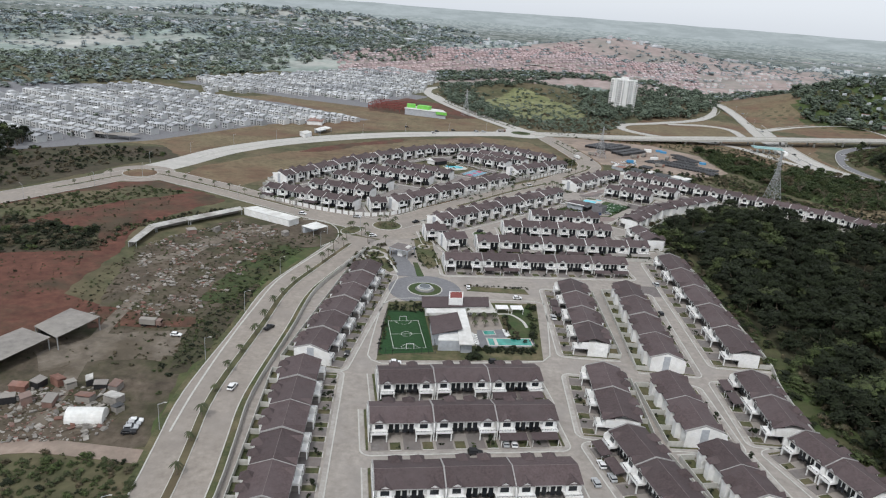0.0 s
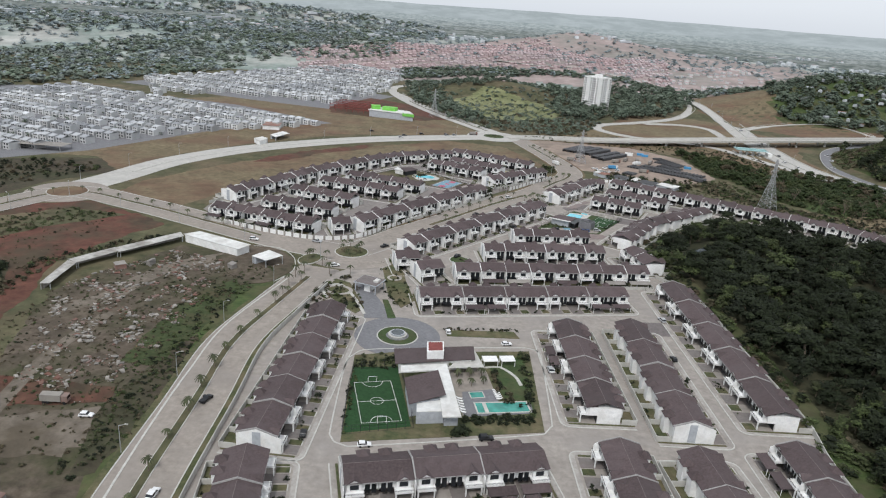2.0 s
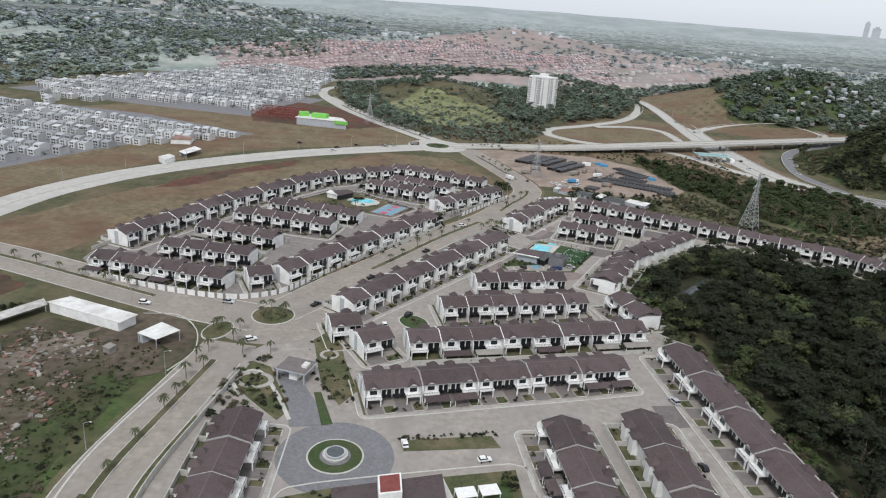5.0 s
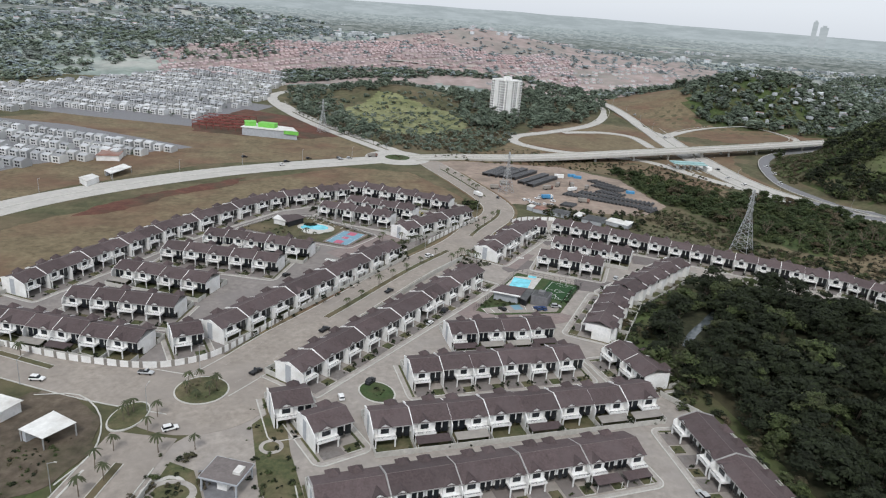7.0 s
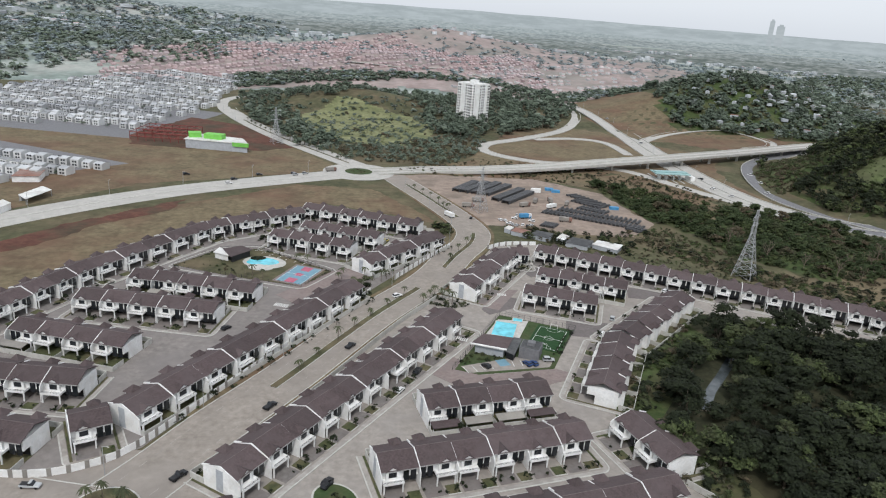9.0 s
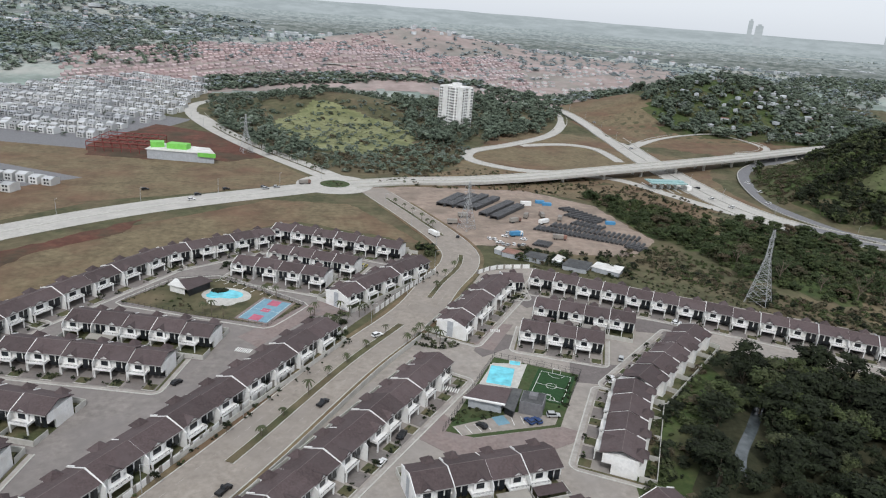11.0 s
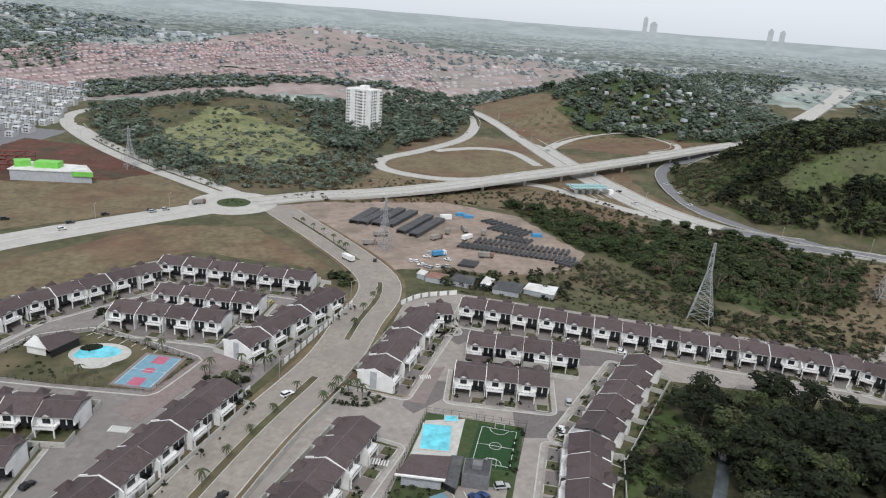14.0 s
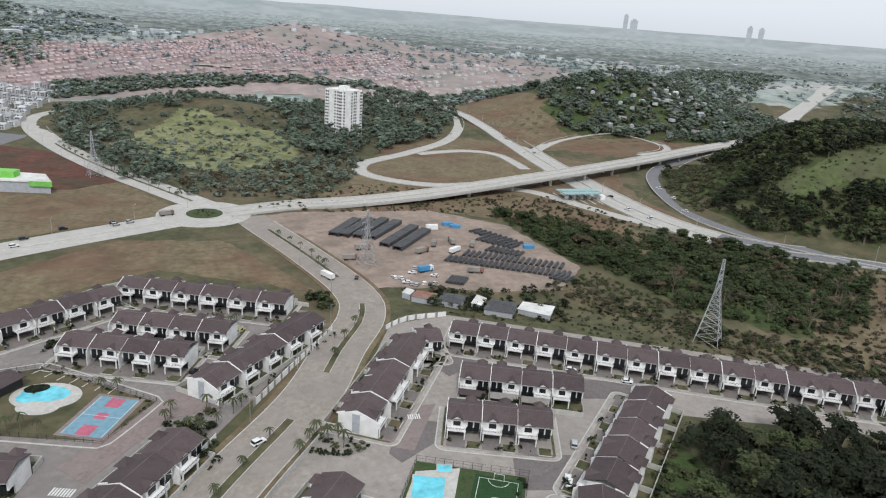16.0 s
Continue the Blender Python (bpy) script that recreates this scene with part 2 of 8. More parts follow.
def glass(name, tint, rough=0.08):
    m = bpy.data.materials.new(name)
    m.use_nodes = True
    p = m.node_tree.nodes["Principled BSDF"]
    n = noise_at(m.node_tree, 0.3, 2)
    r = ramp(m.node_tree, tint, tuple(c * 1.7 for c in tint))
    m.node_tree.links.new(n.outputs[0], r.inputs[0])
    m.node_tree.links.new(r.outputs[0], p.inputs["Base Color"])
    p.inputs["Roughness"].default_value = rough
    p.inputs["Specular IOR Level"].default_value = 0.5
    return m


M_GLASS = glass("dark_window_glass", (0.012, 0.014, 0.017))
M_WATER = glass("pool_water", (0.10, 0.42, 0.50), 0.05)
M_GREENWATER = glass("green_pool_water", (0.035, 0.2, 0.165), 0.05)
M_RIVER = glass("dark_river", (0.06, 0.07, 0.075), 0.1)
CAR_PAINTS = []
for nm, c in (("white", (0.7, 0.7, 0.7)), ("silver", (0.4, 0.41, 0.42)), ("black", (0.015, 0.015, 0.017)), ("red", (0.3, 0.03, 0.03)), ("blue", (0.03, 0.06, 0.16)), ("yellow", (0.5, 0.42, 0.12))):
    CAR_PAINTS.append((nm, surface(nm + "_car_paint", c, tuple(k * 1.12 for k in c), 0.8, 0.2, rough=0.3, bump=0)))


# ---- terrain ----
def smooth(a, b, v):
    k = min(1.0, max(0.0, (v - a) / (b - a)))
    return k * k * (3 - 2 * k)


HILLS = ((642, 1086, 58, 165, 102), (114, 1080, 21, 90, 54), (864, 564, 54, 156, 144), (396, 1800, 42, 190, 108), (-504, 2280, 48, 480, 190))


def height(x, y):
    z = sum(a * math.exp(-((x - cx) / sx) ** 2 - ((y - cy) / sy) ** 2) for cx, cy, a, sx, sy in HILLS)
    z += 54 * math.exp(-(((x - 564) / 126) ** 2 + ((y - 668) / 104) ** 2) ** 2)
    z *= smooth(0, 72, math.hypot(max(0, x - 396), max(0, y - 960)) + max(0, x - 360) * 0.6 + max(0, y - 960) * 0.6)
    z += 36 * smooth(1152, 1500, y + 0.12 * x)
    z += 6 * noise.noise((x / 108, y / 108, 3.0)) * smooth(1140, 1440, y)
    return z


def stops(lo, hi, fine_lo, fine_hi, step, growth):
    vals = [fine_lo + step * i for i in range(int((fine_hi - fine_lo) / step) + 1)]
    d, v = step, vals[-1]
    while v < hi:
        d *= growth
        v += d
        vals.append(min(v, hi))
    d, v = step, vals[0]
    while v > lo:
        d *= growth
        v -= d
        vals.insert(0, max(v, lo))
    return vals


def mesh_object(name, verts, faces, mats, parent=None, index=None, shade=False):
    me = bpy.data.meshes.new(name)
    me.from_pydata(verts, [], faces)
    for m in mats if isinstance(mats, (list, tuple)) else [mats]:
        me.materials.append(m)
    if index is not None:
        me.polygons.foreach_set("material_index", index)
    if shade:
        me.polygons.foreach_set("use_smooth", [True] * len(me.polygons))
    me.update()
    ob = new(name, me)
    ob.parent = parent
    return ob


gx, gy = stops(-4900, 4900, -600, 1080, 16, 1.16), stops(-1500, 4900, -60, 2050, 16, 1.16)
gv = [(x, y, height(x, y)) for y in gy for x in gx]
gw = len(gx)
# Far ground: haze is put into the base colour as a paler tone.
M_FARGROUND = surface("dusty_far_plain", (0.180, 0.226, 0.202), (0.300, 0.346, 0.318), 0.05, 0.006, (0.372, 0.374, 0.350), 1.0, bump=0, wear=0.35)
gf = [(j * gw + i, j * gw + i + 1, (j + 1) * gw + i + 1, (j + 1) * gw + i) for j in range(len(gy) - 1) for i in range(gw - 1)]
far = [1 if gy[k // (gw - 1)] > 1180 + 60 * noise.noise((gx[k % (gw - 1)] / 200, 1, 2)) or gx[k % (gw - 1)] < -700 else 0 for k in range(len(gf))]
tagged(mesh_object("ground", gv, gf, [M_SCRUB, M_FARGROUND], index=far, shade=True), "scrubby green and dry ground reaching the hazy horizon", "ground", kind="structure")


def ragged(pts, step=3.0, amp=2.4):
    """An outline broken up by wandering of a few metres, as bare soil and grass have it."""
    out = []
    for i, p in enumerate(pts):
        a, b = Vector(p[:2]), Vector(pts[(i + 1) % len(pts)][:2])
        n = max(1, int((b - a).length / step))
        for k in range(n):
            q = a.lerp(b, k / n)
            out.append((q.x + amp * noise.noise((q.x / 7, q.y / 7, 2.0)) + amp * noise.noise((q.x / 23, q.y / 23, 5.0)), q.y + amp * noise.noise((q.x / 7, q.y / 7, 9.0)) + amp * noise.noise((q.x / 23, q.y / 23, 7.0))))
    return out


def patch(name, pts, mat, z, label, category="ground", top=0.0):
    """A flat sheet with skirt on the level ground."""
    if category == "ground" and "estate" not in name:
        pts = ragged(pts)
    bm = bmesh.new()
    f = bm.faces.new([bm.verts.new((p[0], p[1], z)) for p in pts])
    if f.calc_area() and f.normal.z < 0:
        f.normal_flip()
    f.normal_update()
    if f.normal.z < 0:
        f.normal_flip()
    low = bmesh.ops.extrude_face_region(bm, geom=[f])
    for v in low["geom"]:
        if isinstance(v, bmesh.types.BMVert):
            v.co.z = z
    for v in f.verts:
        v.co.z = z - 0.3
    bmesh.ops.recalc_face_normals(bm, faces=bm.faces)
    me = bpy.data.meshes.new(name)
    bm.to_mesh(me)
    bm.free()
    me.materials.append(mat)
    return tagged(new(name, me), label, category, kind="structure")


def curve(pts, step=6.0):
    """Catmull-Rom through the points."""
    P = [Vector((*p, 0)[:3]) for p in pts]
    P = [P[0] * 2 - P[1]] + P + [P[-1] * 2 - P[-2]]
    out = []
    for i in range(1, len(P) - 2):
        n = max(1, int((P[i + 1] - P[i]).length / step))
        for k in range(n):
            t = k / n
            a, b, c, d = P[i - 1], P[i], P[i + 1], P[i + 2]
            out.append(0.5 * ((2 * b) + (c - a) * t + (2 * a - 5 * b + 4 * c - d) * t * t + (3 * b - a - 3 * c + d) * t ** 3))
    out.append(P[-2])
    return out


def offset_line(line, d):
    out = []
    for i, p in enumerate(line):
        u = (line[min(i + 1, len(line) - 1)] - line[max(i - 1, 0)]).to_2d().normalized()
        out.append(Vector((p.x - u.y * d, p.y + u.x * d, p.z)))
    return out


def ribbon(name, line, width, mat, lift, label="", category="road", parent=None, thick=0.35, ends=(None, None), shift=0.0, kind="structure"):
    """A strip with thickness along a line that follows the ground."""
    L, R = offset_line(line, shift + width / 2), offset_line(line, shift - width / 2)
    verts, faces = [], []
    for p, l, r in zip(line, L, R):
        z = height(p.x, p.y) + lift + p.z
        verts += [(l.x, l.y, z), (r.x, r.y, z), (r.x, r.y, z - thick), (l.x, l.y, z - thick)]
    for i in range(len(line) - 1):
        a, b = 4 * i, 4 * i + 4
        faces += [(a, a + 1, b + 1, b), (a + 1, a + 2, b + 2, b + 1), (a + 3, a, b, b + 3), (a + 2, a + 3, b + 3, b + 2)]
    faces += [(3, 2, 1, 0), (4 * len(line) - 4, 4 * len(line) - 3, 4 * len(line) - 2, 4 * len(line) - 1)]
    ob = mesh_object(name, verts, faces, mat, parent)
    return tagged(ob, label, category, kind=kind) if label else ob


# land
patch("ground_red_soil", [(-263.0, 360.9), (-223.9, 418.8), (-185.7, 438.6), (-133.8, 404.1), (-161.7, 349.9), (-152.9, 302.3), (-152.2, 254.7), (-132.4, 247.1), (-143.4, 220.1), (-152.5, 197.7), (-203.6, 205.5)], M_REDSOIL, 0.04, "bare red earth with tufts of scrub")
patch("ground_yard", [(-155.5, 158.7), (-142.4, 199.2), (-133.2, 244.2), (-147.7, 311.6), (-114.2, 373.1), (-71.5, 367.8), (-79.2, 327.4), (-78.9, 262.9), (-81.6, 208.8), (-76.7, 160.9), (-96.5, 158.4)], M_YARD, 0.05, "grey-brown yard strewn with rubble")
patch("ground_green_bank", [(-67.5, 363.5), (-58.2, 346.0), (-67.2, 305.6), (-70.7, 258.6), (-75.2, 209.8), (-76.8, 174.9), (-78.1, 166.1), (-84.4, 208.4), (-86.1, 255.7), (-85.4, 313.4)], M_GREENSCRUB, 0.06, "green grassy bank beside the boulevard")
patch("ground_dry_field", [(-184.9, 450.7), (-175.9, 489.6), (-137.9, 549.8), (-64.5, 628.8), (26.9, 694.0), (76.0, 683.8), (106.0, 603.9), (43.6, 647.6), (-2.6, 624.9), (-76.5, 537.7), (-127.9, 458.6), (-140.5, 431.9)], M_DRY, 0.04, "dry brown grass field with bare patches")
patch("ground_red_strip", [(-139.4, 244.0), (-114.2, 245.0), (-93.6, 241.5), (-92.1, 233.9), (-112.1, 230.9), (-129.5, 227.6)], M_REDSOIL, 0.08, "strip of bare red earth across the yard")
patch("ground_dry_field_north", [(-187.6, 603.4), (-140.9, 655.9), (-71.7, 691.8), (-13.3, 710.5), (63.3, 741.8), (28.7, 817.8), (-9.2, 882.2), (-55.5, 807.1), (-128.2, 861.8), (-216.4, 900.5), (-273.0, 837.0)], M_DRY, 0.04, "dry brown grass field with tracks")
patch("ground_pipe_yard", [(92.9, 723.6), (137.3, 727.6), (209.0, 718.8), (243.8, 677.1), (244.2, 605.8), (225.1, 578.5), (196.7, 578.6), (155.6, 596.3), (128.0, 603.4), (116.5, 648.7)], M_PINKDIRT, 0.05, "pinkish dirt storage yard")
patch("ground_interchange", [(176.4, 794.4), (269.1, 952.8), (449.8, 1194.2), (548.7, 1065.6), (630.8, 922.9), (511.8, 828.8), (424.1, 751.7), (374.2, 657.9), (317.1, 660.2), (308.6, 711.3), (280.5, 758.0)], M_DRY, 0.04, "brown mown grass inside the interchange loops")
patch("ground_dry_field_west", [(-203, 512), (-186, 560), (-142, 622), (-75, 688), (-140, 668), (-190, 668), (-250, 585), (-300, 545), (-230, 545)], M_DRY, 0.048, "dry brown grass between the ring road and the white estate")
patch("ground_under_overpass", [(100, 742), (150, 770), (190, 792), (235, 772), (290, 748), (262, 726), (246, 690), (212, 716), (140, 726)], M_DRY, 0.046, "dry tan ground under the overpass")
patch("ground_cut", [(256.3, 732.0), (322.2, 742.3), (318.2, 697.0), (325.3, 625.3), (292.8, 612.2), (275.6, 645.8), (244.8, 693.2)], M_DRY, 0.055, "bare brown cutting below the slip road")
patch("ground_west_slope", [(-328.8, 494.8), (-291.3, 520.7), (-224.3, 540.7), (-200.1, 505.6), (-226.9, 474.9), (-246.1, 424.9), (-262.0, 391.0), (-340, 430)], M_DARKSLOPE, 0.05, "dark brown overgrown slope beside the western road")
patch("ground_red_soil_green", [(-248.9, 358.4), (-224.2, 397.0), (-190.0, 421.7), (-158.4, 415.6), (-184.1, 393.4), (-211.7, 356.1), (-224.1, 325.9)], M_SCRUB, 0.06, "strip of coarse green grass along the red earth")
patch("ground_red_soil_dark", [(-232.3, 341.8), (-201.6, 338.6), (-176.8, 334.0), (-164.7, 306.5), (-191.0, 296.6), (-210.7, 290.9)], M_DARKSLOPE, 0.07, "dark overgrown hollow in the red earth")
patch("ground_bank_lush", [(-62.4, 356.6), (-65.8, 342.7), (-76.8, 300.8), (-84.4, 256.1), (-98.2, 258.8), (-97.7, 287.7), (-89.2, 317.9), (-76.5, 347.9)], M_BANK, 0.072, "lush green grass on the bank")
patch("ground_bank_brown", [(-88.4, 254.1), (-79.5, 280.4), (-76.5, 251.8), (-79.6, 225.7), (-80.5, 200.7), (-92.6, 200.3), (-93.2, 232.9)], M_DARKSLOPE, 0.086, "dark brown overgrown foot of the bank")
patch("ground_valley_reeds", [(219.2, 583.2), (247.2, 595.3), (254.2, 560.7), (268, 515), (300, 488), (288, 474), (246, 508), (217.5, 551.1)], M_SCRUB, 0.065, "coarse pale green grass along the valley edge")
patch("ground_valley_brown", [(380.5, 565.6), (425.3, 552.7), (318, 462), (277.2, 462.0), (286.7, 494.3), (323.9, 526.5)], M_DRY, 0.07, "dry brown slope with thin scrub")
patch("ground_dry_slope", [(151.3, 568.2), (207.5, 562.2), (241.6, 534.1), (275.1, 497.5), (308.7, 462.8), (287.0, 449.5), (238.4, 492.7), (190.5, 537.1)], M_SCRUB, 0.05, "dry brown slope behind the northern row")
patch("ground_white_estate", [(-338.1, 474.0), (-244.6, 561.4), (-181.2, 674.4), (-88.3, 747.9), (-202.0, 825.5), (-399.3, 887.2), (-596.4, 801.0)], M_GREYPAVE, 0.06, "grey streets of the white housing estate")
patch("ground_white_estate_north", [(-374.8, 945.4), (-202.3, 873.3), (-97.6, 838.4), (-38.9, 978.9), (14.0, 1216.8), (-197.0, 1274.6), (-332.0, 1032.0)], M_GREYPAVE, 0.07, "grey streets of the farther white housing estate")
patch("pavement_village_south", [(-60.8, 119.2), (-61.7, 148.1), (-65.3, 182.6), (-63.8, 228.9), (-54.8, 300.8), (-42.8, 343.1), (-26.5, 360.4), (-8.6, 395.1), (12.0, 425.9), (44.4, 466.5), (75.2, 500.3), (107.6, 537.7), (124.3, 564.2), (150.5, 566.6), (290.0, 466.8), (322.5, 475.0), (295.7, 430.7), (258.4, 435.9), (190.8, 473.3), (118.8, 414), (111.6, 392.4), (109.2, 379.2), (117.6, 364.8), (128.4, 342), (127.2, 240), (122.4, 216), (122.4, 180), (132, 148.8), (134.4, 120)], M_PAVE, 0.10, "pale concrete streets and forecourts of the southern estate", "pavement")
patch("pavement_village_north", [(-122.9, 434.8), (-102.3, 409.6), (-78.0, 398.6), (-54.0, 392.8), (-40.1, 394.7), (-28.1, 402.1), (3.6, 448.0), (43.2, 499.8), (100.2, 570.0), (97.7, 584.5), (35.5, 627.2), (-21.0, 584.7), (-69.2, 534.3), (-104.6, 476.6), (-122.1, 444.5)], M_PAVENORTH, 0.10, "pale concrete streets of the northern estate", "pavement")

patch("ground_bare_red", [(-123.9, 557.5), (-116.9, 578.2), (-98.3, 600.9), (-63.4, 636.4), (-41.0, 656.3), (-47.8, 632.1), (-80.1, 602.6), (-104.5, 568.2)], M_REDSOIL, 0.07, "bare reddish streak across the dry field")
# roads
BLVD = curve([(-62.6, 109.8), (-63.2, 141.7), (-65.4, 163.9), (-67.8, 190.2), (-66.1, 237.1), (-64.9, 275.4), (-56.5, 310.3), (-44.3, 354.1)])
BLVD = offset_line(BLVD, 1.0)
ribbon("road_boulevard", BLVD, 19, M_CONC, 0.14, "pale concrete boulevard with two carriageways")
MID = curve([(-41.0, 368.7), (-23.2, 390.0), (-9.1, 409.9), (12.5, 436.5), (46.3, 480.5), (78.8, 517.7), (98.6, 548.8), (115.9, 575.0), (120.8, 601.8), (112.1, 654.0), (96.0, 723.0)])
ribbon("road_avenue", MID, 19.5, M_CONC, 0.15, "pale concrete avenue between the two estates")
WEST = curve([(-26.1, 370.8), (-65.5, 386.2), (-110.3, 410.5), (-161.0, 437.9), (-204.8, 453.3), (-231.7, 413.4), (-253.6, 375.6), (-281.3, 328.7)])
ribbon("road_west", WEST, 22.8, M_CONC, 0.13, "pale concrete road beside the estate wall")
RING = curve([(-208.2, 460.1), (-195.8, 491.7), (-174.7, 550.6), (-129.7, 610.9), (-50.6, 673.3), (48.9, 721.5), (84.8, 733.3)])
# Paler concrete than the avenue's: a patch of sun put into the colour.
ribbon("road_ring", RING, 24, M_MOTORWAY, 0.12, "pale concrete ring road past the dry field")
HILLRD = curve([(82.2, 737.4), (54.7, 791.0), (22.2, 856.2), (-9.3, 934.6), (-34.2, 1021.1), (-34.6, 1076.3), (-17.6, 1112.0)])
# Same brightened concrete, carrying the sun patch up the hill road.
ribbon("road_to_estate", HILLRD, 19.2, M_MOTORWAY, 0.12, "pale concrete road climbing past the wooded knoll")
HWY = curve([(463.2, 509.0), (431.3, 561.2), (379.0, 603.8), (359.2, 639.6), (354.5, 688.9), (364.1, 769.3), (379.9, 853.0), (402.3, 954.5), (411.7, 1066.2), (409.1, 1160.1), (380.8, 1252.8), (302.0, 1351.6), (123.8, 1381.1)])
ribbon("road_highway", HWY, 28.8, M_MOTORWAY, 0.10, "pale concrete motorway under the overpass")
LOOPL = curve([(301.3, 777.7), (236.1, 781.2), (200.5, 818.0), (211.2, 856.9), (263.3, 894.1), (328.5, 950.8), (382.8, 1034.2), (405.7, 1117.5)])
ribbon("road_loop_west", LOOPL, 10.8, M_MOTORWAY, 0.13, "pale concrete slip road loop")
LOOPI = curve([(343.4, 822.2), (347.9, 880.5), (322.6, 900.3), (272.9, 890.9)])
ribbon("road_loop_inner", LOOPI, 9.6, M_MOTORWAY, 0.14, "pale concrete slip road loop")
LOOPR = curve([(377.1, 878.3), (456.3, 939.9), (534.0, 953.7), (566.5, 915.9), (551.9, 885.8), (504.0, 869.0)])
ribbon("road_loop_east", LOOPR, 10.8, M_MOTORWAY, 0.13, "pale concrete slip road loop")
RAMP = curve([(688.2, 910.0), (559.5, 856.5), (470.2, 797.4), (422.1, 742.7), (394.3, 681.8), (390.8, 641.8), (406.1, 597.7), (431.3, 561.2), (466.8, 524.9)])
ribbon("road_ramp", RAMP, 19, M_GREYPAVE, 0.16, "grey asphalt slip road round the green hill")
RAMP2 = curve([(260.7, 774.4), (302.7, 754.7), (321.3, 709.2), (332.1, 679.1), (347.1, 646.9)])
ribbon("road_far_hill", curve([(700.0, 905.0), (786.1, 950.4), (900.5, 1030.7), (1010.0, 1108.4), (1130.0, 1178.0), (1260, 1250), (1400.0, 1332.5)], 10), 30, M_MOTORWAY, 1.2, "pale motorway climbing past the far hills", thick=6.0)
ribbon("road_highway_asphalt", HWY[:26], 28.4, M_GREYPAVE, 0.14, "worn grey asphalt motorway past the toll")
for road, w in ((LOOPL, 10.8), (LOOPI, 9.6), (LOOPR, 10.8), (RAMP, 19)):
    for side in (-1, 1):
        ribbon("kerb_loop", road[1:-1], 0.5, M_KERB, 0.6, "low pale concrete edge barrier of the slip road", "barrier", shift=side * w / 2, thick=0.6)
ribbon("road_ramp_south", RAMP2, 10.8, M_MOTORWAY, 0.16, "pale concrete slip road")

# ---- houses ----
def box(bm, x0, x1, y0, y1, z0, z1):
    v = [bm.verts.new(p) for p in ((x0, y0, z0), (x1, y0, z0), (x1, y1, z0), (x0, y1, z0), (x0, y0, z1), (x1, y0, z1), (x1, y1, z1), (x0, y1, z1))]
    for q in ((3, 2, 1, 0), (4, 5, 6, 7), (0, 1, 5, 4), (1, 2, 6, 5), (2, 3, 7, 6), (3, 0, 4, 7)):
        bm.faces.new([v[i] for i in q])


def prism(bm, prof, x0, x1, axis="x"):
    """A profile extruded from x0 to x1."""
    at = (lambda x, p: (x, p[0], p[1])) if axis == "x" else ((lambda x, p: (p[0], x, p[1])) if axis == "y" else (lambda x, p: (p[0], p[1], x)))
    a, b = [bm.verts.new(at(x0, p)) for p in prof], [bm.verts.new(at(x1, p)) for p in prof]
    n = len(prof)
    bm.faces.new(a), bm.faces.new(b[::-1])
    for i in range(n):
        bm.faces.new((a[i], b[i], b[(i + 1) % n], a[(i + 1) % n]))


def tube(bm, p, q, r0, r1=None, n=6):
    p, q = Vector(p), Vector(q)
    r1 = r0 if r1 is None else r1
    turn = (q - p).to_track_quat("Z", "Y").to_matrix()
    ring = lambda c, r: [bm.verts.new(c + turn @ Vector((r * math.cos(i * math.tau / n), r * math.sin(i * math.tau / n), 0))) for i in range(n)]
    a, b = ring(p, r0), ring(q, r1)
    bm.faces.new(a[::-1]), bm.faces.new(b)
    for i in range(n):
        bm.faces.new((a[i], a[(i + 1) % n], b[(i + 1) % n], b[i]))


def part(name, bm, material, parent, label="", normals=True):
    if normals:
        bmesh.ops.recalc_face_normals(bm, faces=bm.faces)
    me = bpy.data.meshes.new(name)
    bm.to_mesh(me)
    bm.free()
    me.materials.append(material)
    ob = new(name, me)
    ob.parent = parent
    return tagged(ob, label)


def boxes(name, mat, parent, *bs, label=""):
    bm = bmesh.new()
    for b in bs:
        box(bm, *b)
    return part(name, bm, mat, parent, label)


def thing(name, label, category, group=""):
    return tagged(new(name), label, category, group)


def window(parent, x0, x1, y, z0, z1, out):
    """A framed pane in a wall that faces -y (out=-1) or +y (out=1)."""
    bm = bmesh.new()
    for b in ((x0, x0 + 0.09, z0, z1), (x1 - 0.09, x1, z0, z1), (x0 + 0.09, x1 - 0.09, z0, z0 + 0.09), (x0 + 0.09, x1 - 0.09, z1 - 0.09, z1)):
        box(bm, b[0], b[1], y - 0.05, y + 0.05, b[2], b[3])
    n = len(bm.faces)
    box(bm, x0 + 0.09, x1 - 0.09, y + out * 0.02 - 0.015, y + out * 0.02 + 0.015, z0 + 0.09, z1 - 0.09)
    for f in list(bm.faces)[n:]:
        f.material_index = 1
    w = part("window", bm, M_DARK, parent)
    w.data.materials.append(M_GLASS)


EAVE, RIDGE, RY = 5.4, 7.2, 0.5
FRONT, BACK = -5.0, 6.2


def roof_profile(lift, grow=0.0):
    return [(FRONT - grow, EAVE + lift - grow * 0.33), (RY, RIDGE + lift), (BACK + grow, EAVE + lift - grow * 0.33)]


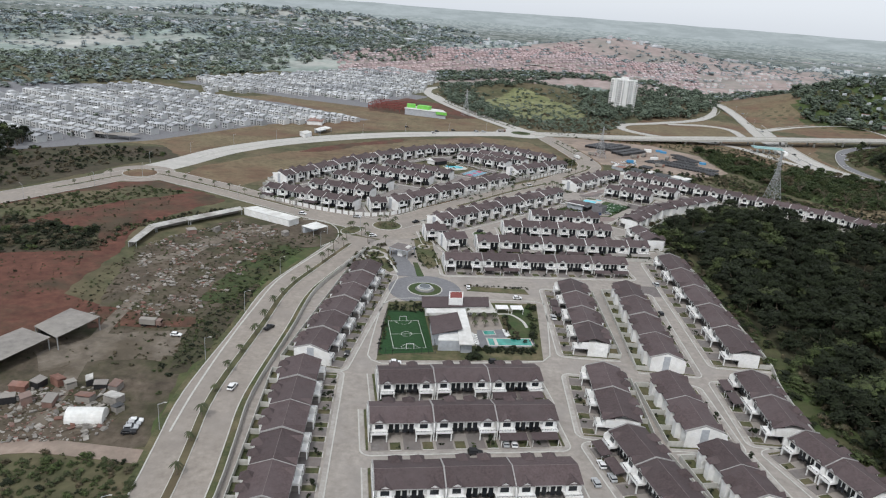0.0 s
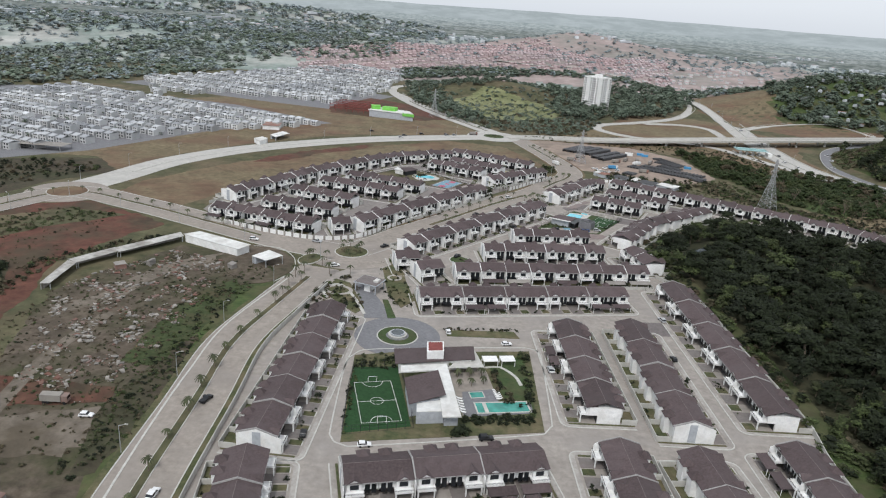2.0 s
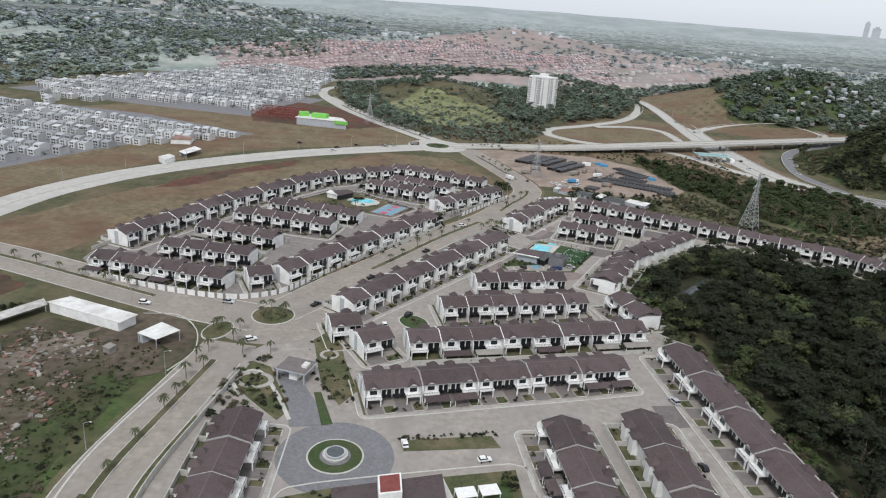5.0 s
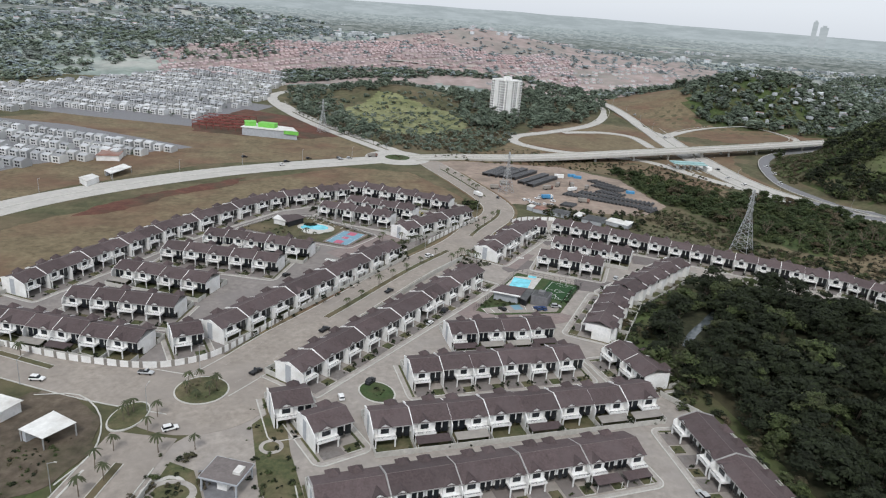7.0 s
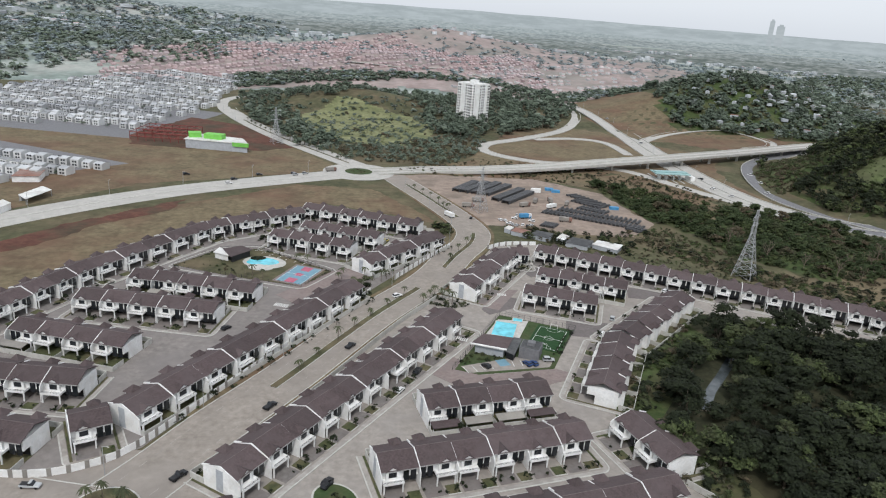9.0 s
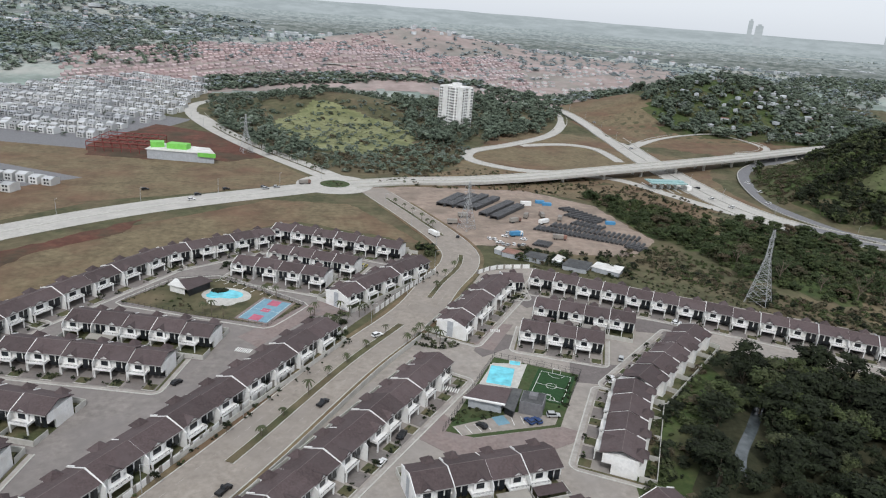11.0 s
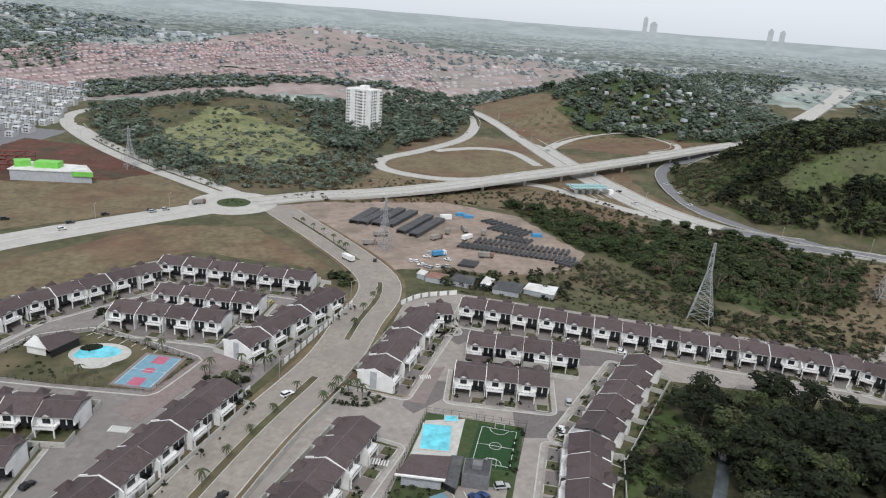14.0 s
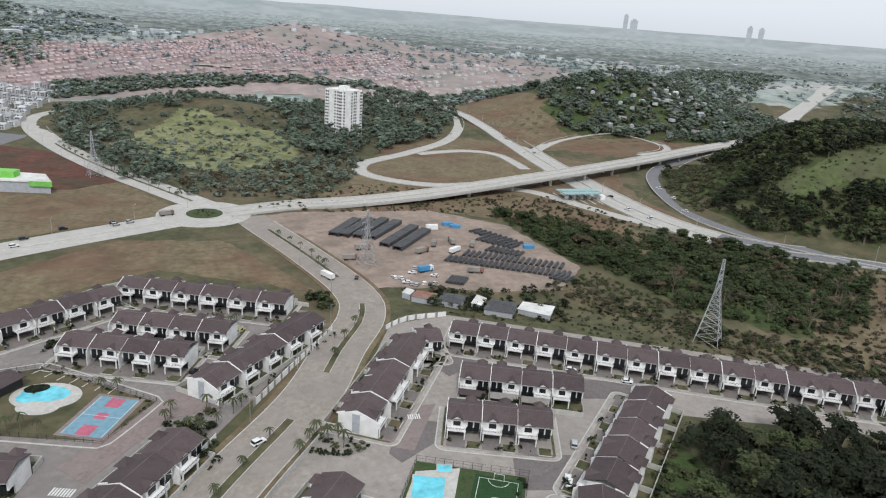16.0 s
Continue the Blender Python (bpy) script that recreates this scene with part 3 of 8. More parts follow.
def home(parent, x0, x1, side, cover):
    """One home between x0 and x1; the terrace is at the side (-1 left, 1 right)."""
    w = x1 - x0
    lo, hi = (x0 + 0.3, x0 + w * 0.58) if side < 0 else (x1 - w * 0.58, x1 - 0.3)
    boxes("ground_floor", M_WHITE, parent, (x0, x1, -1.6, 5.8, 0, 2.75))
    boxes("upper_floor", M_WHITE, parent, (x0, x1, -4.4, 5.8, 2.75, 5.35))
    boxes("terrace", M_WHITE, parent, (lo, hi, -7.1, -4.4, 2.6, 2.85), (lo, hi, -7.1, -6.97, 2.85, 3.2), (lo, lo + 0.13, -6.97, -4.4, 2.85, 3.2), (hi - 0.13, hi, -6.97, -4.4, 2.85, 3.2))
    boxes("balcony_rail", M_DARK, parent, (lo, hi, -7.06, -7.0, 3.62, 3.68), (lo, hi, -7.06, -7.0, 3.38, 3.42), *[(lo + (hi - lo) * k / 6, lo + (hi - lo) * k / 6 + 0.05, -7.06, -7.0, 3.2, 3.62) for k in range(6)])
    for x in (lo + 0.1, hi - 0.5):
        boxes("column", M_WHITE, parent, (x, x + 0.34, -6.95, -6.6, 0, 2.6))
    bm = bmesh.new()
    mid, gz, gw2 = (lo + hi) / 2, 6.5, min(2.0, (hi - lo) / 2)
    prism(bm, [(mid - gw2, EAVE - 0.12), (mid, gz), (mid + gw2, EAVE - 0.12), (mid + gw2, EAVE + 0.04), (mid, gz + 0.16), (mid - gw2, EAVE + 0.04)], -5.55, -1.6, "y")
    part("gable_roof", bm, M_ROOF, parent)
    bm = bmesh.new()
    prism(bm, [(mid - gw2 + 0.15, 2.8), (mid + gw2 - 0.15, 2.8), (mid + gw2 - 0.15, EAVE - 0.12), (mid, gz - 0.08), (mid - gw2 + 0.15, EAVE - 0.12)], -5.2, -2.2, "y")
    part("gable_wall", bm, M_WHITE, parent)
    window(parent, mid - 1.1, mid + 1.1, -5.24, 3.5, 4.9, -1)
    a, b = (hi + 0.15, x1 - 0.25) if side < 0 else (x0 + 0.25, lo - 0.15)
    k = (b - a) / 2
    for i in range(2):
        window(parent, a + k * i + 0.2, a + k * (i + 1) - 0.2, -4.44, 1.6, 5.15, -1)
    # Dark door drawn almost house-wide, so it also paints the carport's shadow.
    boxes("garage_door", M_DARK, parent, (x0 + 0.5, x1 - 0.5, -1.68, -1.61, 0.05, 2.45))
    window(parent, *((x0 + 0.9, x0 + 3.3) if side > 0 else (x1 - 3.3, x1 - 0.9)), 5.82, 3.4, 4.9, 1)
    # stair tower with a little hipped cap behind
    c = x0 + w * (0.68 if side < 0 else 0.32)
    boxes("stair_tower", M_WHITE, parent, (c - 1.4, c + 1.4, 5.8, 7.6, 0, 5.7))
    bm = bmesh.new()
    base = [bm.verts.new(p) for p in ((c - 1.9, 3.9, 5.7), (c + 1.9, 3.9, 5.7), (c + 1.9, 8.0, 5.7), (c - 1.9, 8.0, 5.7))]
    tip = bm.verts.new((c, 5.95, 7.5))
    bm.faces.new(base[::-1])
    for i in range(4):
        bm.faces.new((base[i], base[(i + 1) % 4], tip))
    part("hipped_cap", bm, M_ROOF, parent)
    if cover:
        bm = bmesh.new()
        prism(bm, [(-7.4, 2.75), (-10.6, 2.35), (-10.6, 2.47), (-7.4, 2.9)], x0 + 0.2, x0 + w * 0.9)
        part("patio_cover", bm, cover, parent)
        for x in (x0 + 0.3, x0 + w * 0.9 - 0.2):
            boxes("patio_post", M_WHITE, parent, (x, x + 0.14, -10.4, -10.26, 0, 2.4))


def house(width, homes, side, cover, name, fin=0.05):
    root = thing(name, "white two-storey row house with brown tiled gable roof", "house", "estate row houses")
    half = width / 2
    step = width / homes
    for i in range(homes):
        home(root, -half + 0.13 + i * step, -half + (i + 1) * step - 0.13, side if homes == 1 else (-1, 1)[i], cover)
    bm = bmesh.new()
    prism(bm, roof_profile(0.2, 0.45) + roof_profile(0.0, 0.45)[::-1], -half + 0.1, half - 0.02)
    part("roof", bm, M_ROOF, root)
    bm = bmesh.new()
    prism(bm, [(RY - 0.06, RIDGE + 0.16), (RY + 0.06, RIDGE + 0.16), (RY + 0.06, RIDGE + 0.23), (RY - 0.06, RIDGE + 0.23)], -half + 0.3, half - 0.04)
    part("ridge_cap", bm, M_RIDGE, root)
    bm = bmesh.new()
    if homes == 1:
        slope = (RIDGE - EAVE) / (BACK - RY)
        for a, b in ((BACK - 2.2, BACK + 0.4), ):
            za, zb = RIDGE - (a - RY) * slope, RIDGE - (b - RY) * slope
            prism(bm, [(a, za), (a, za + 0.42), (b, zb + 0.42), (b, zb)], -half - 0.12, -half + 0.2)
    if homes == 2:
        prism(bm, [(FRONT - 0.5, EAVE - 0.2), (FRONT - 0.5, EAVE + 0.28), (RY, RIDGE + 0.48), (BACK + 0.5, EAVE + 0.28), (BACK + 0.5, EAVE - 0.2), (RY, RIDGE)], -half - 0.12, -half + 0.22)
    part("verge", bm, M_ROOFTRIM if homes == 2 else M_WHITE, root)
    bm = bmesh.new()
    prism(bm, [(-6.6, 0), (-6.6, 4.6), (FRONT - 0.2, EAVE + fin), (RY - 0.3, RIDGE + 0.1 + fin * 0.6), (RY, RIDGE + 0.12), (BACK - 0.1, EAVE + 0.1), (BACK - 0.1, 0)], -half - 0.1, -half + 0.12)
    part("party_wall", bm, M_WHITE, root)
    boxes("painted_stripe", M_GREYPAINT, root, (-half - 0.13, -half - 0.1, -0.8, 1.6, 0.3, 6.2))
    boxes("fascia", M_ROOFTRIM, root, (-half + 0.12, half - 0.04, FRONT - 0.5, FRONT - 0.42, EAVE - 0.2, EAVE + 0.06))
    return root


SINGLES = [house(10.8, 1, s, c, "row_house", 0.12) for s, c in ((-1, None), (1, None), (-1, M_ROOF), (1, M_GREYSHEET), (-1, M_TERRA))]
DOUBLES = [house(18.0, 2, -1, c, "double_house") for c in (None, M_ROOF)]
for h in DOUBLES:
    tagged(h, "white double house with brown tiled roof and twin balconies", "house")
rng = random.Random(7)
used = set()


def place(proto, m):
    if proto.name in used:
        return copy_thing(proto, m @ Matrix.Diagonal((1 / proto.scale.x, 1 / proto.scale.y, 1 / proto.scale.z, 1)))
    used.add(proto.name)
    proto.matrix_basis = m
    return proto


HOMES = []


def terrace(a, b, n, front="R", kind="single", z=0.1, steps=0.0, weights=(6, 1, 0, 0, 0), back=10.6, street=True, yard_end=-11.2, ends=(2.6, 2.6)):
    """A row of n houses whose ridge runs from a to b; the front looks to the right (R) or left (L) of that way."""
    a, b = Vector(a), Vector(b)
    u = (b - a) / n
    w = u.length
    yaw = math.degrees(math.atan2(u.y, u.x)) + (0 if front == "R" else 180)
    protos, nominal = (SINGLES, 10.8) if kind == "single" else (DOUBLES, 18.0)
    for i in range(n):
        c = a + u * (i + 0.5)
        p = rng.choices(SINGLES, weights)[0] if kind == "single" else rng.choices(DOUBLES, (3, 1))[0]
        turn = pose(0, 0, 0, 0, 0, yaw)
        off = turn @ Vector((0, -RY, 0))
        m = pose(c.x + off.x, c.y + off.y, z + steps * i, 0, 0, yaw) @ Matrix.Diagonal((w / nominal, 1, (1.07, 1.12, 1.09, 1.13)[i % 4] if kind == "single" else (1.0, 1.03)[i % 2], 1))
        place(p, m)
        HOMES.append((c.x, c.y, yaw, w))
    # back gardens: lawn, dividing walls, and kerbs along the street
    turn = pose((a.x + b.x) / 2, (a.y + b.y) / 2, 0, 0, 0, yaw)
    half = w * n / 2
    lawn = boxes("garden", M_LAWN, None, (-half, half, 6.0, back, 0.0, 0.203))
    lawn.matrix_basis = turn
    tagged(lawn, "patchy green lawn behind the row houses", "lawn", kind="structure")
    per = w if kind == "single" else w / 2
    count = round(2 * half / per)
    bars = [(-half + per * i - 0.09, -half + per * i + 0.09, 5.8, back - 0.1, 0, 2.0) for i in range(count + 1)] + [(-half, half, back - 0.1, back + 0.1, 0, 2.0)]
    wall = boxes("garden_wall", M_KERB, None, *bars)
    wall.matrix_basis = turn
    tagged(wall, "pale rendered garden walls between the back yards", "wall", kind="structure")
    if not street:
        # the open side is a back yard: dark lawn and dividing walls
        yard = boxes("garden", M_LAWN, None, (-half, half, yard_end, -1.6, 0.0, 0.213))
        yard.matrix_basis = turn
        tagged(yard, "patchy lawn and paving behind the row houses", "lawn", kind="structure")
        fences = boxes("garden_wall", M_KERB, None, *[(-half + per * i - 0.08, -half + per * i + 0.08, yard_end, -5.6, 0, 1.9) for i in range(count + 1)], (-half, half, yard_end - 0.2, yard_end, 0, 1.9))
        fences.matrix_basis = turn
        tagged(fences, "pale rendered walls between the back yards", "wall", kind="structure")
        return yaw
    # the block's rounded kerb, footway and side lawns
    rim, r = [], 3.2
    x0, x1, y0 = -half - ends[0], half + ends[1], -13.6
    rim += [(x0, back - 0.5)] + [(x0 + r - r * math.cos(k * math.pi / 12), y0 + r - r * math.sin(k * math.pi / 12)) for k in range(7)]
    rim += [(x0 + r + (x1 - x0 - 2 * r) * k / 8, y0) for k in range(1, 8)]
    rim += [(x1 - r + r * math.sin(k * math.pi / 12), y0 + r - r * math.cos(k * math.pi / 12)) for k in range(7)] + [(x1, back - 0.5)]
    rim = [turn @ Vector((px, py, 0)) for px, py in rim]
    ribbon("kerb_block", rim, 0.4, M_KERB, 0.27, "pale rounded concrete kerb round the house block", "kerb", thick=0.3)
    ribbon("footway_block", offset_line(rim, 0.85), 1.3, M_FOOT, 0.192, "pale concrete footway inside the kerb", "pavement", thick=0.25)
    sides = [q for q, e in (((x0 + 1.7, -half - 0.2, -11.0, back - 0.6, 0, 0.188), ends[0]), ((half + 0.2, x1 - 1.7, -11.0, back - 0.6, 0, 0.188), ends[1])) if e > 2.2]
    if sides:
        side = boxes("lawn_side", M_LAWN, None, *sides)
        side.matrix_basis = turn
        tagged(side, "narrow worn lawn beside the end house", "lawn", kind="structure")
    kerbs = []
    drives = []
    for i in range(count):
        drives.append((-half + per * i + per * 0.06, -half + per * i + per * 0.58, -11.2, -1.7, 0, 0.183))
        kerbs.append((-half + per * i + per * 0.64, -half + per * (i + 1) - 0.4, -11.2, -7.6, 0, 0.193))
    drive = boxes("driveway", M_DRIVE, None, *drives)
    drive.matrix_basis = turn
    tagged(drive, "grey paved driveways and footway before the row houses", "driveway", kind="structure")
    verge = boxes("verge", M_LAWN, None, *kerbs)
    verge.matrix_basis = turn
    tagged(verge, "small front lawns beside the driveways", "lawn", kind="structure")
    kerb = boxes("kerb", M_KERB, None, *[(k[0] - 0.15, k[1] + 0.15, -11.5, -11.2, 0, 0.24) for k in kerbs])
    kerb.matrix_basis = turn
    tagged(kerb, "pale concrete kerbs along the street", "kerb", kind="structure")
    return yaw


# southern estate
terrace((-37.4, 120.6), (-43.8, 206.3), 6, "R", "double")
terrace((-43.1, 213.1), (-33.4, 301.5), 6, "R", "double")
terrace((-13.6, 148.6), (40.4, 157.0), 3, "R", "double")
terrace((-18.4, 177.2), (37.8, 186.3), 3, "R", "double")
terrace((-18.3, 199.5), (35.7, 209.3), 3, "R", "double")
terrace((59.3, 296.3), (59.3, 234.5), 4, "R", "double")
terrace((58.7, 216.9), (58.2, 182.5), 2, "R", "double")
terrace((58.5, 178.6), (66.9, 146.2), 2, "R", "double")
terrace((85.4, 299.5), (84.1, 226.4), 4, "L", "double")
terrace((80.8, 214.7), (82.5, 180.0), 2, "L", "double")
terrace((83.9, 174.7), (88.5, 149.7), 2, "L", "double")
terrace((117.8, 343.5), (116.3, 234.7), 5, "R", "double")
terrace((111.7, 219.4), (111.1, 184.7), 2, "R", "double")
terrace((113.1, 182.3), (122.1, 155.4), 2, "R", "double")
terrace((0.6, 318.9), (92.2, 332.0), 5, "R", "double")
terrace((17.1, 349.7), (110.3, 359.8), 8, "R", weights=(2, 0, 2, 2, 1), street=False)
terrace((32.9, 380.1), (95.7, 386.5), 6, "R")
terrace((51.5, 407.5), (93.3, 410.7), 4, "R", weights=(2, 0, 3, 1, 0), street=False)
terrace((115.8, 491.9), (143.9, 476.7), 3, "R")
terrace((130.6, 512.8), (165.8, 491.3), 4, "R", weights=(3, 0, 1, 1, 0), street=False)
terrace((142.4, 545.1), (267.1, 453.5), 14, "R")
terrace((267.1, 452.7), (280.9, 428.8), 3, "R")
terrace((186.5, 480.4), (139.3, 444.3), 5, "R")
terrace((137.5, 443.7), (111.5, 406.2), 4, "R")
terrace((113.3, 391.1), (117.4, 367.9), 2, "R")
terrace((-6.4, 380.2), (76.4, 469.8), 11, "R")
terrace((87.9, 496.0), (124.3, 540.3), 5, "R")
terrace((-11.2, 361.6), (0.4, 364.1), 1, "R")
terrace((-1.0, 348.4), (10.7, 353.4), 1, "R")
terrace((125.5, 541.4), (134.9, 539.7), 1, "R")
# northern estate
terrace((-47.5, 408.4), (-37.4, 411.7), 1, "R")
terrace((-34.6, 412.5), (41.5, 502.6), 9, "R", weights=(5, 0, 0, 0, 0), street=False, yard_end=-8.6)
terrace((-113.1, 426.5), (-54.1, 404.2), 6, "R", weights=(2, 0, 2, 2, 0), street=False, yard_end=-11.0)
terrace((-89.2, 444.8), (-47.6, 432.8), 4, "R")
terrace((-78.0, 474.0), (-38.6, 455.8), 4, "R", weights=(2, 0, 1, 1, 0), street=False)
terrace((-63.9, 499.5), (-12.0, 481.3), 5, "R")
terrace((-47.8, 519.7), (2.1, 499.7), 5, "R", weights=(3, 0, 1, 1, 0), street=False)
terrace((-114.1, 454.7), (-68.4, 529.9), 8, "R")
terrace((-68.4, 529.9), (-24.2, 585.4), 5, "R")
terrace((-24.2, 585.4), (24.7, 612.9), 5, "R")
terrace((28.5, 622.1), (88.7, 585.8), 6, "R")
terrace((25.7, 587.1), (63.1, 565.3), 4, "R")
terrace((9.4, 573.3), (47.8, 551.7), 4, "R")
terrace((48.2, 528.5), (93.8, 568.1), 5, "R", street=False, yard_end=-8.6)


# ---- stuff built in bulk ----
class Bag:
    """Many small pieces joined into one mesh."""

    def __init__(self):
        self.v, self.f, self.m, self.n = [], [], [], 0

    def add(self, verts, faces, mat=0):
        self.v.append(np.asarray(verts, float))
        n = self.n
        self.f += [tuple(i + n for i in q) for q in faces]
        self.m += [mat] * len(faces)
        self.n += len(verts)

    def build(self, name, mats, label, category, soft=False):
        ob = mesh_object(name, np.concatenate(self.v).tolist(), self.f, mats, index=self.m, shade=soft)
        return tagged(ob, label, category, kind="stuff")


def inside(x, y, poly):
    hit = False
    for i in range(len(poly)):
        (x0, y0), (x1, y1) = poly[i - 1], poly[i]
        if (y0 > y) != (y1 > y) and x < x0 + (y - y0) / (y1 - y0) * (x1 - x0):
            hit = not hit
    return hit


def scatter(poly, count, rnd):
    xs, ys = [p[0] for p in poly], [p[1] for p in poly]
    out, tries = [], 0
    while len(out) < count and tries < count * 30:
        tries += 1
        x, y = rnd.uniform(min(xs), max(xs)), rnd.uniform(min(ys), max(ys))
        if inside(x, y, poly):
            out.append((x, y))
    return out


def drape(name, poly, mat, lift, step, label, category="ground"):
    """A sheet that follows the hills, with a ragged edge."""
    xs, ys = [p[0] for p in poly], [p[1] for p in poly]
    nx, ny = int((max(xs) - min(xs)) / step) + 1, int((max(ys) - min(ys)) / step) + 1
    at = lambda i, j: (min(xs) + i * step, min(ys) + j * step)
    index, verts, faces = {}, [], []

    def vid(i, j):
        if (i, j) not in index:
            x, y = at(i, j)
            index[i, j] = len(verts)
            verts.append((x, y, height(x, y) + lift))
        return index[i, j]
    for j in range(ny):
        for i in range(nx):
            x, y = at(i + 0.5, j + 0.5)
            if inside(x + 9 * noise.noise((x / 25, y / 25, 1)), y + 9 * noise.noise((x / 25, y / 25, 8)), poly):
                faces.append((vid(i, j), vid(i + 1, j), vid(i + 1, j + 1), vid(i, j + 1)))
    return tagged(mesh_object(name, verts, faces, mat, shade=True), label, category, kind="structure")


def clump_shape(r, level):
    """An uneven core of twigs and shade, radius about 1."""
    bm = bmesh.new()
    bmesh.ops.create_icosphere(bm, subdivisions=level, radius=1)
    seed = r.uniform(0, 50)
    for v in bm.verts:
        v.co *= 0.8 + 0.6 * noise.noise(v.co * 1.9 + Vector((seed, 0, 0))) + r.uniform(-0.2, 0.2)
        v.co.z *= 0.8
    bm.verts.index_update()
    out = [tuple(v.co) for v in bm.verts], [tuple(v.index for v in f.verts) for f in bm.faces]
    bm.free()
    return out


def leaf_cloud(seed, lobes, cards, size, level=1):
    """A tree of height 1: trunk, limbs, and lobes of many small leaf sprays round a dark core, with gaps between the lobes."""
    r = random.Random(seed)
    verts, faces, mats = [], [], []

    def stick(p, q, a, b):
        k = len(verts)
        for c, w in ((p, a), (q, b)):
            for s in range(4):
                verts.append((c[0] + w * math.cos(s * 1.571), c[1] + w * math.sin(s * 1.571), c[2]))
        for s in range(4):
            faces.append((k + s, k + (s + 1) % 4, k + 4 + (s + 1) % 4, k + 4 + s))
            mats.append(1)
    stick((0, 0, -0.05), (0.02, 0, 0.55), 0.03, 0.015)
    shapes = [clump_shape(r, level) for _ in range(3)]
    lean = r.uniform(-0.12, 0.12)
    for n_lobe in range(lobes):
        a, d, z = r.uniform(0, 6.28), 0.36 * math.sqrt(r.random()), r.uniform(0.38, 0.88)
        d *= 1.15 - 0.75 * max(0, z - 0.5) / 0.4
        rad = r.uniform(0.07, 0.17) if lobes > 8 else r.uniform(0.12, 0.24)
        cx, cy = d * math.cos(a) + lean * z, d * math.sin(a)
        if n_lobe < 5:
            stick((0, 0, r.uniform(0.2, 0.4)), (cx, cy, z), 0.014, 0.005)
        sv, sf = r.choice(shapes)
        k, t = len(verts), r.uniform(0, 6.28)
        ct, st = math.cos(t) * rad * 0.85, math.sin(t) * rad * 0.85
        verts.extend((cx + x * ct - y * st, cy + x * st + y * ct, z + w * rad * 0.8) for x, y, w in sv)
        faces.extend(tuple(k + i for i in f) for f in sf)
        mats.extend([0] * len(sf))
        flat = r.uniform(0.6, 0.9)
        for _ in range(cards // lobes):
            n = Vector((r.gauss(0, 1), r.gauss(0, 1), r.gauss(0.45, 0.8))).normalized()
            c = Vector((cx, cy, z)) + Vector((n.x, n.y, n.z * flat)) * rad * r.uniform(0.75, 1.25)
            q = (n * 0.8 + Vector((r.uniform(-.7, .7), r.uniform(-.7, .7), r.uniform(0, 0.9)))).to_track_quat("Z", "Y").to_matrix()
            k, s = len(verts), size * r.uniform(0.45, 1.5)
            for ux, uy in ((-1, -0.6), (0.9, -0.4), (0.15, 1)):
                verts.append(tuple(c + q @ Vector((ux * s, uy * s, 0))))
            faces.append((k, k + 1, k + 2))
            mats.append(0)
    return np.array(verts), faces, mats


TREES = [leaf_cloud(i, 15, 900, 0.030) for i in range(6)]
MIDTREES = [leaf_cloud(20 + i, 7, 112, 0.058) for i in range(6)]
FARTREES = [leaf_cloud(40 + i, 4, 28, 0.10) for i in range(5)]


def plant(bag, kinds, x, y, h, rnd, wide=1.0, leaf=0, bark=2, sink=0.0):
    v, f, m = rnd.choice(kinds)
    a = rnd.uniform(0, 6.28)
    c, s = math.cos(a) * wide * h, math.sin(a) * wide * h
    w = np.column_stack((v[:, 0] * c - v[:, 1] * s + x, v[:, 0] * s + v[:, 1] * c + y, v[:, 2] * h + height(x, y) - sink * h))
    n = bag.n
    bag.v.append(w)
    bag.f += [tuple(i + n for i in q) for q in f]
    bag.m += [bark if k else leaf for k in m]
    bag.n += len(w)


def woods(name, poly, count, kinds, hs, label, seed, mix=(8, 2, 0), wide=1.1, sink=0.0, leaves=None, bare=None):
    rnd, bag = random.Random(seed), Bag()
    for x, y in scatter(poly, count, rnd):
        if bare and any(inside(x, y, b) for b in bare):
            continue
        plant(bag, kinds, x, y, rnd.uniform(*hs), rnd, wide * rnd.uniform(0.85, 1.2), rnd.choices((0, 1, 3), mix)[0], sink=sink)
    return bag.build(name, leaves or [M_LEAF, M_LEAFLIGHT, M_BARK, M_LEAFDRY], label, "trees")


# ravine forest beside the southern estate
RAVINE = [(135.6, 360), (122.4, 379.2), (127.2, 397.2), (177.6, 444), (194.4, 465.6), (246, 429.6), (294, 410.4), (314.4, 360), (306, 264), (246, 180), (180, 120), (148.8, 132), (139.2, 168), (134.4, 204), (135.6, 258), (134.4, 294)]
EDGE = [(128.4, 343.2), (127.2, 240), (122.4, 216), (122.4, 180), (132, 148.8), (141.6, 148.8), (136.8, 204), (136.8, 294), (136.8, 360), (127.2, 381.6), (129.6, 397.2), (180, 446.4), (180, 463.2), (118.8, 414), (111.6, 392.4), (109.2, 379.2), (117.6, 364.8)]
patch("ground_estate_edge", EDGE, M_GREENSCRUB, 0.07, "overgrown slope between the gardens and the forest")
ribbon("wall_estate_edge", curve([(117.6, 364.8), (128.4, 340.8), (127.8, 288), (127.2, 240), (123, 216), (122.4, 180), (132, 146.4)], 5), 0.25, M_KERB, 2.0, "pale rendered wall at the forest edge", "wall", thick=2.0)
woods("edge_bushes", EDGE, 300, MIDTREES, (1.2, 4.6), "green bushes between the gardens and the forest", 41, (5, 5, 2), 1.6, 0.25)
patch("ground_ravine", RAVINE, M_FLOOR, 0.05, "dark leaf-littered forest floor")
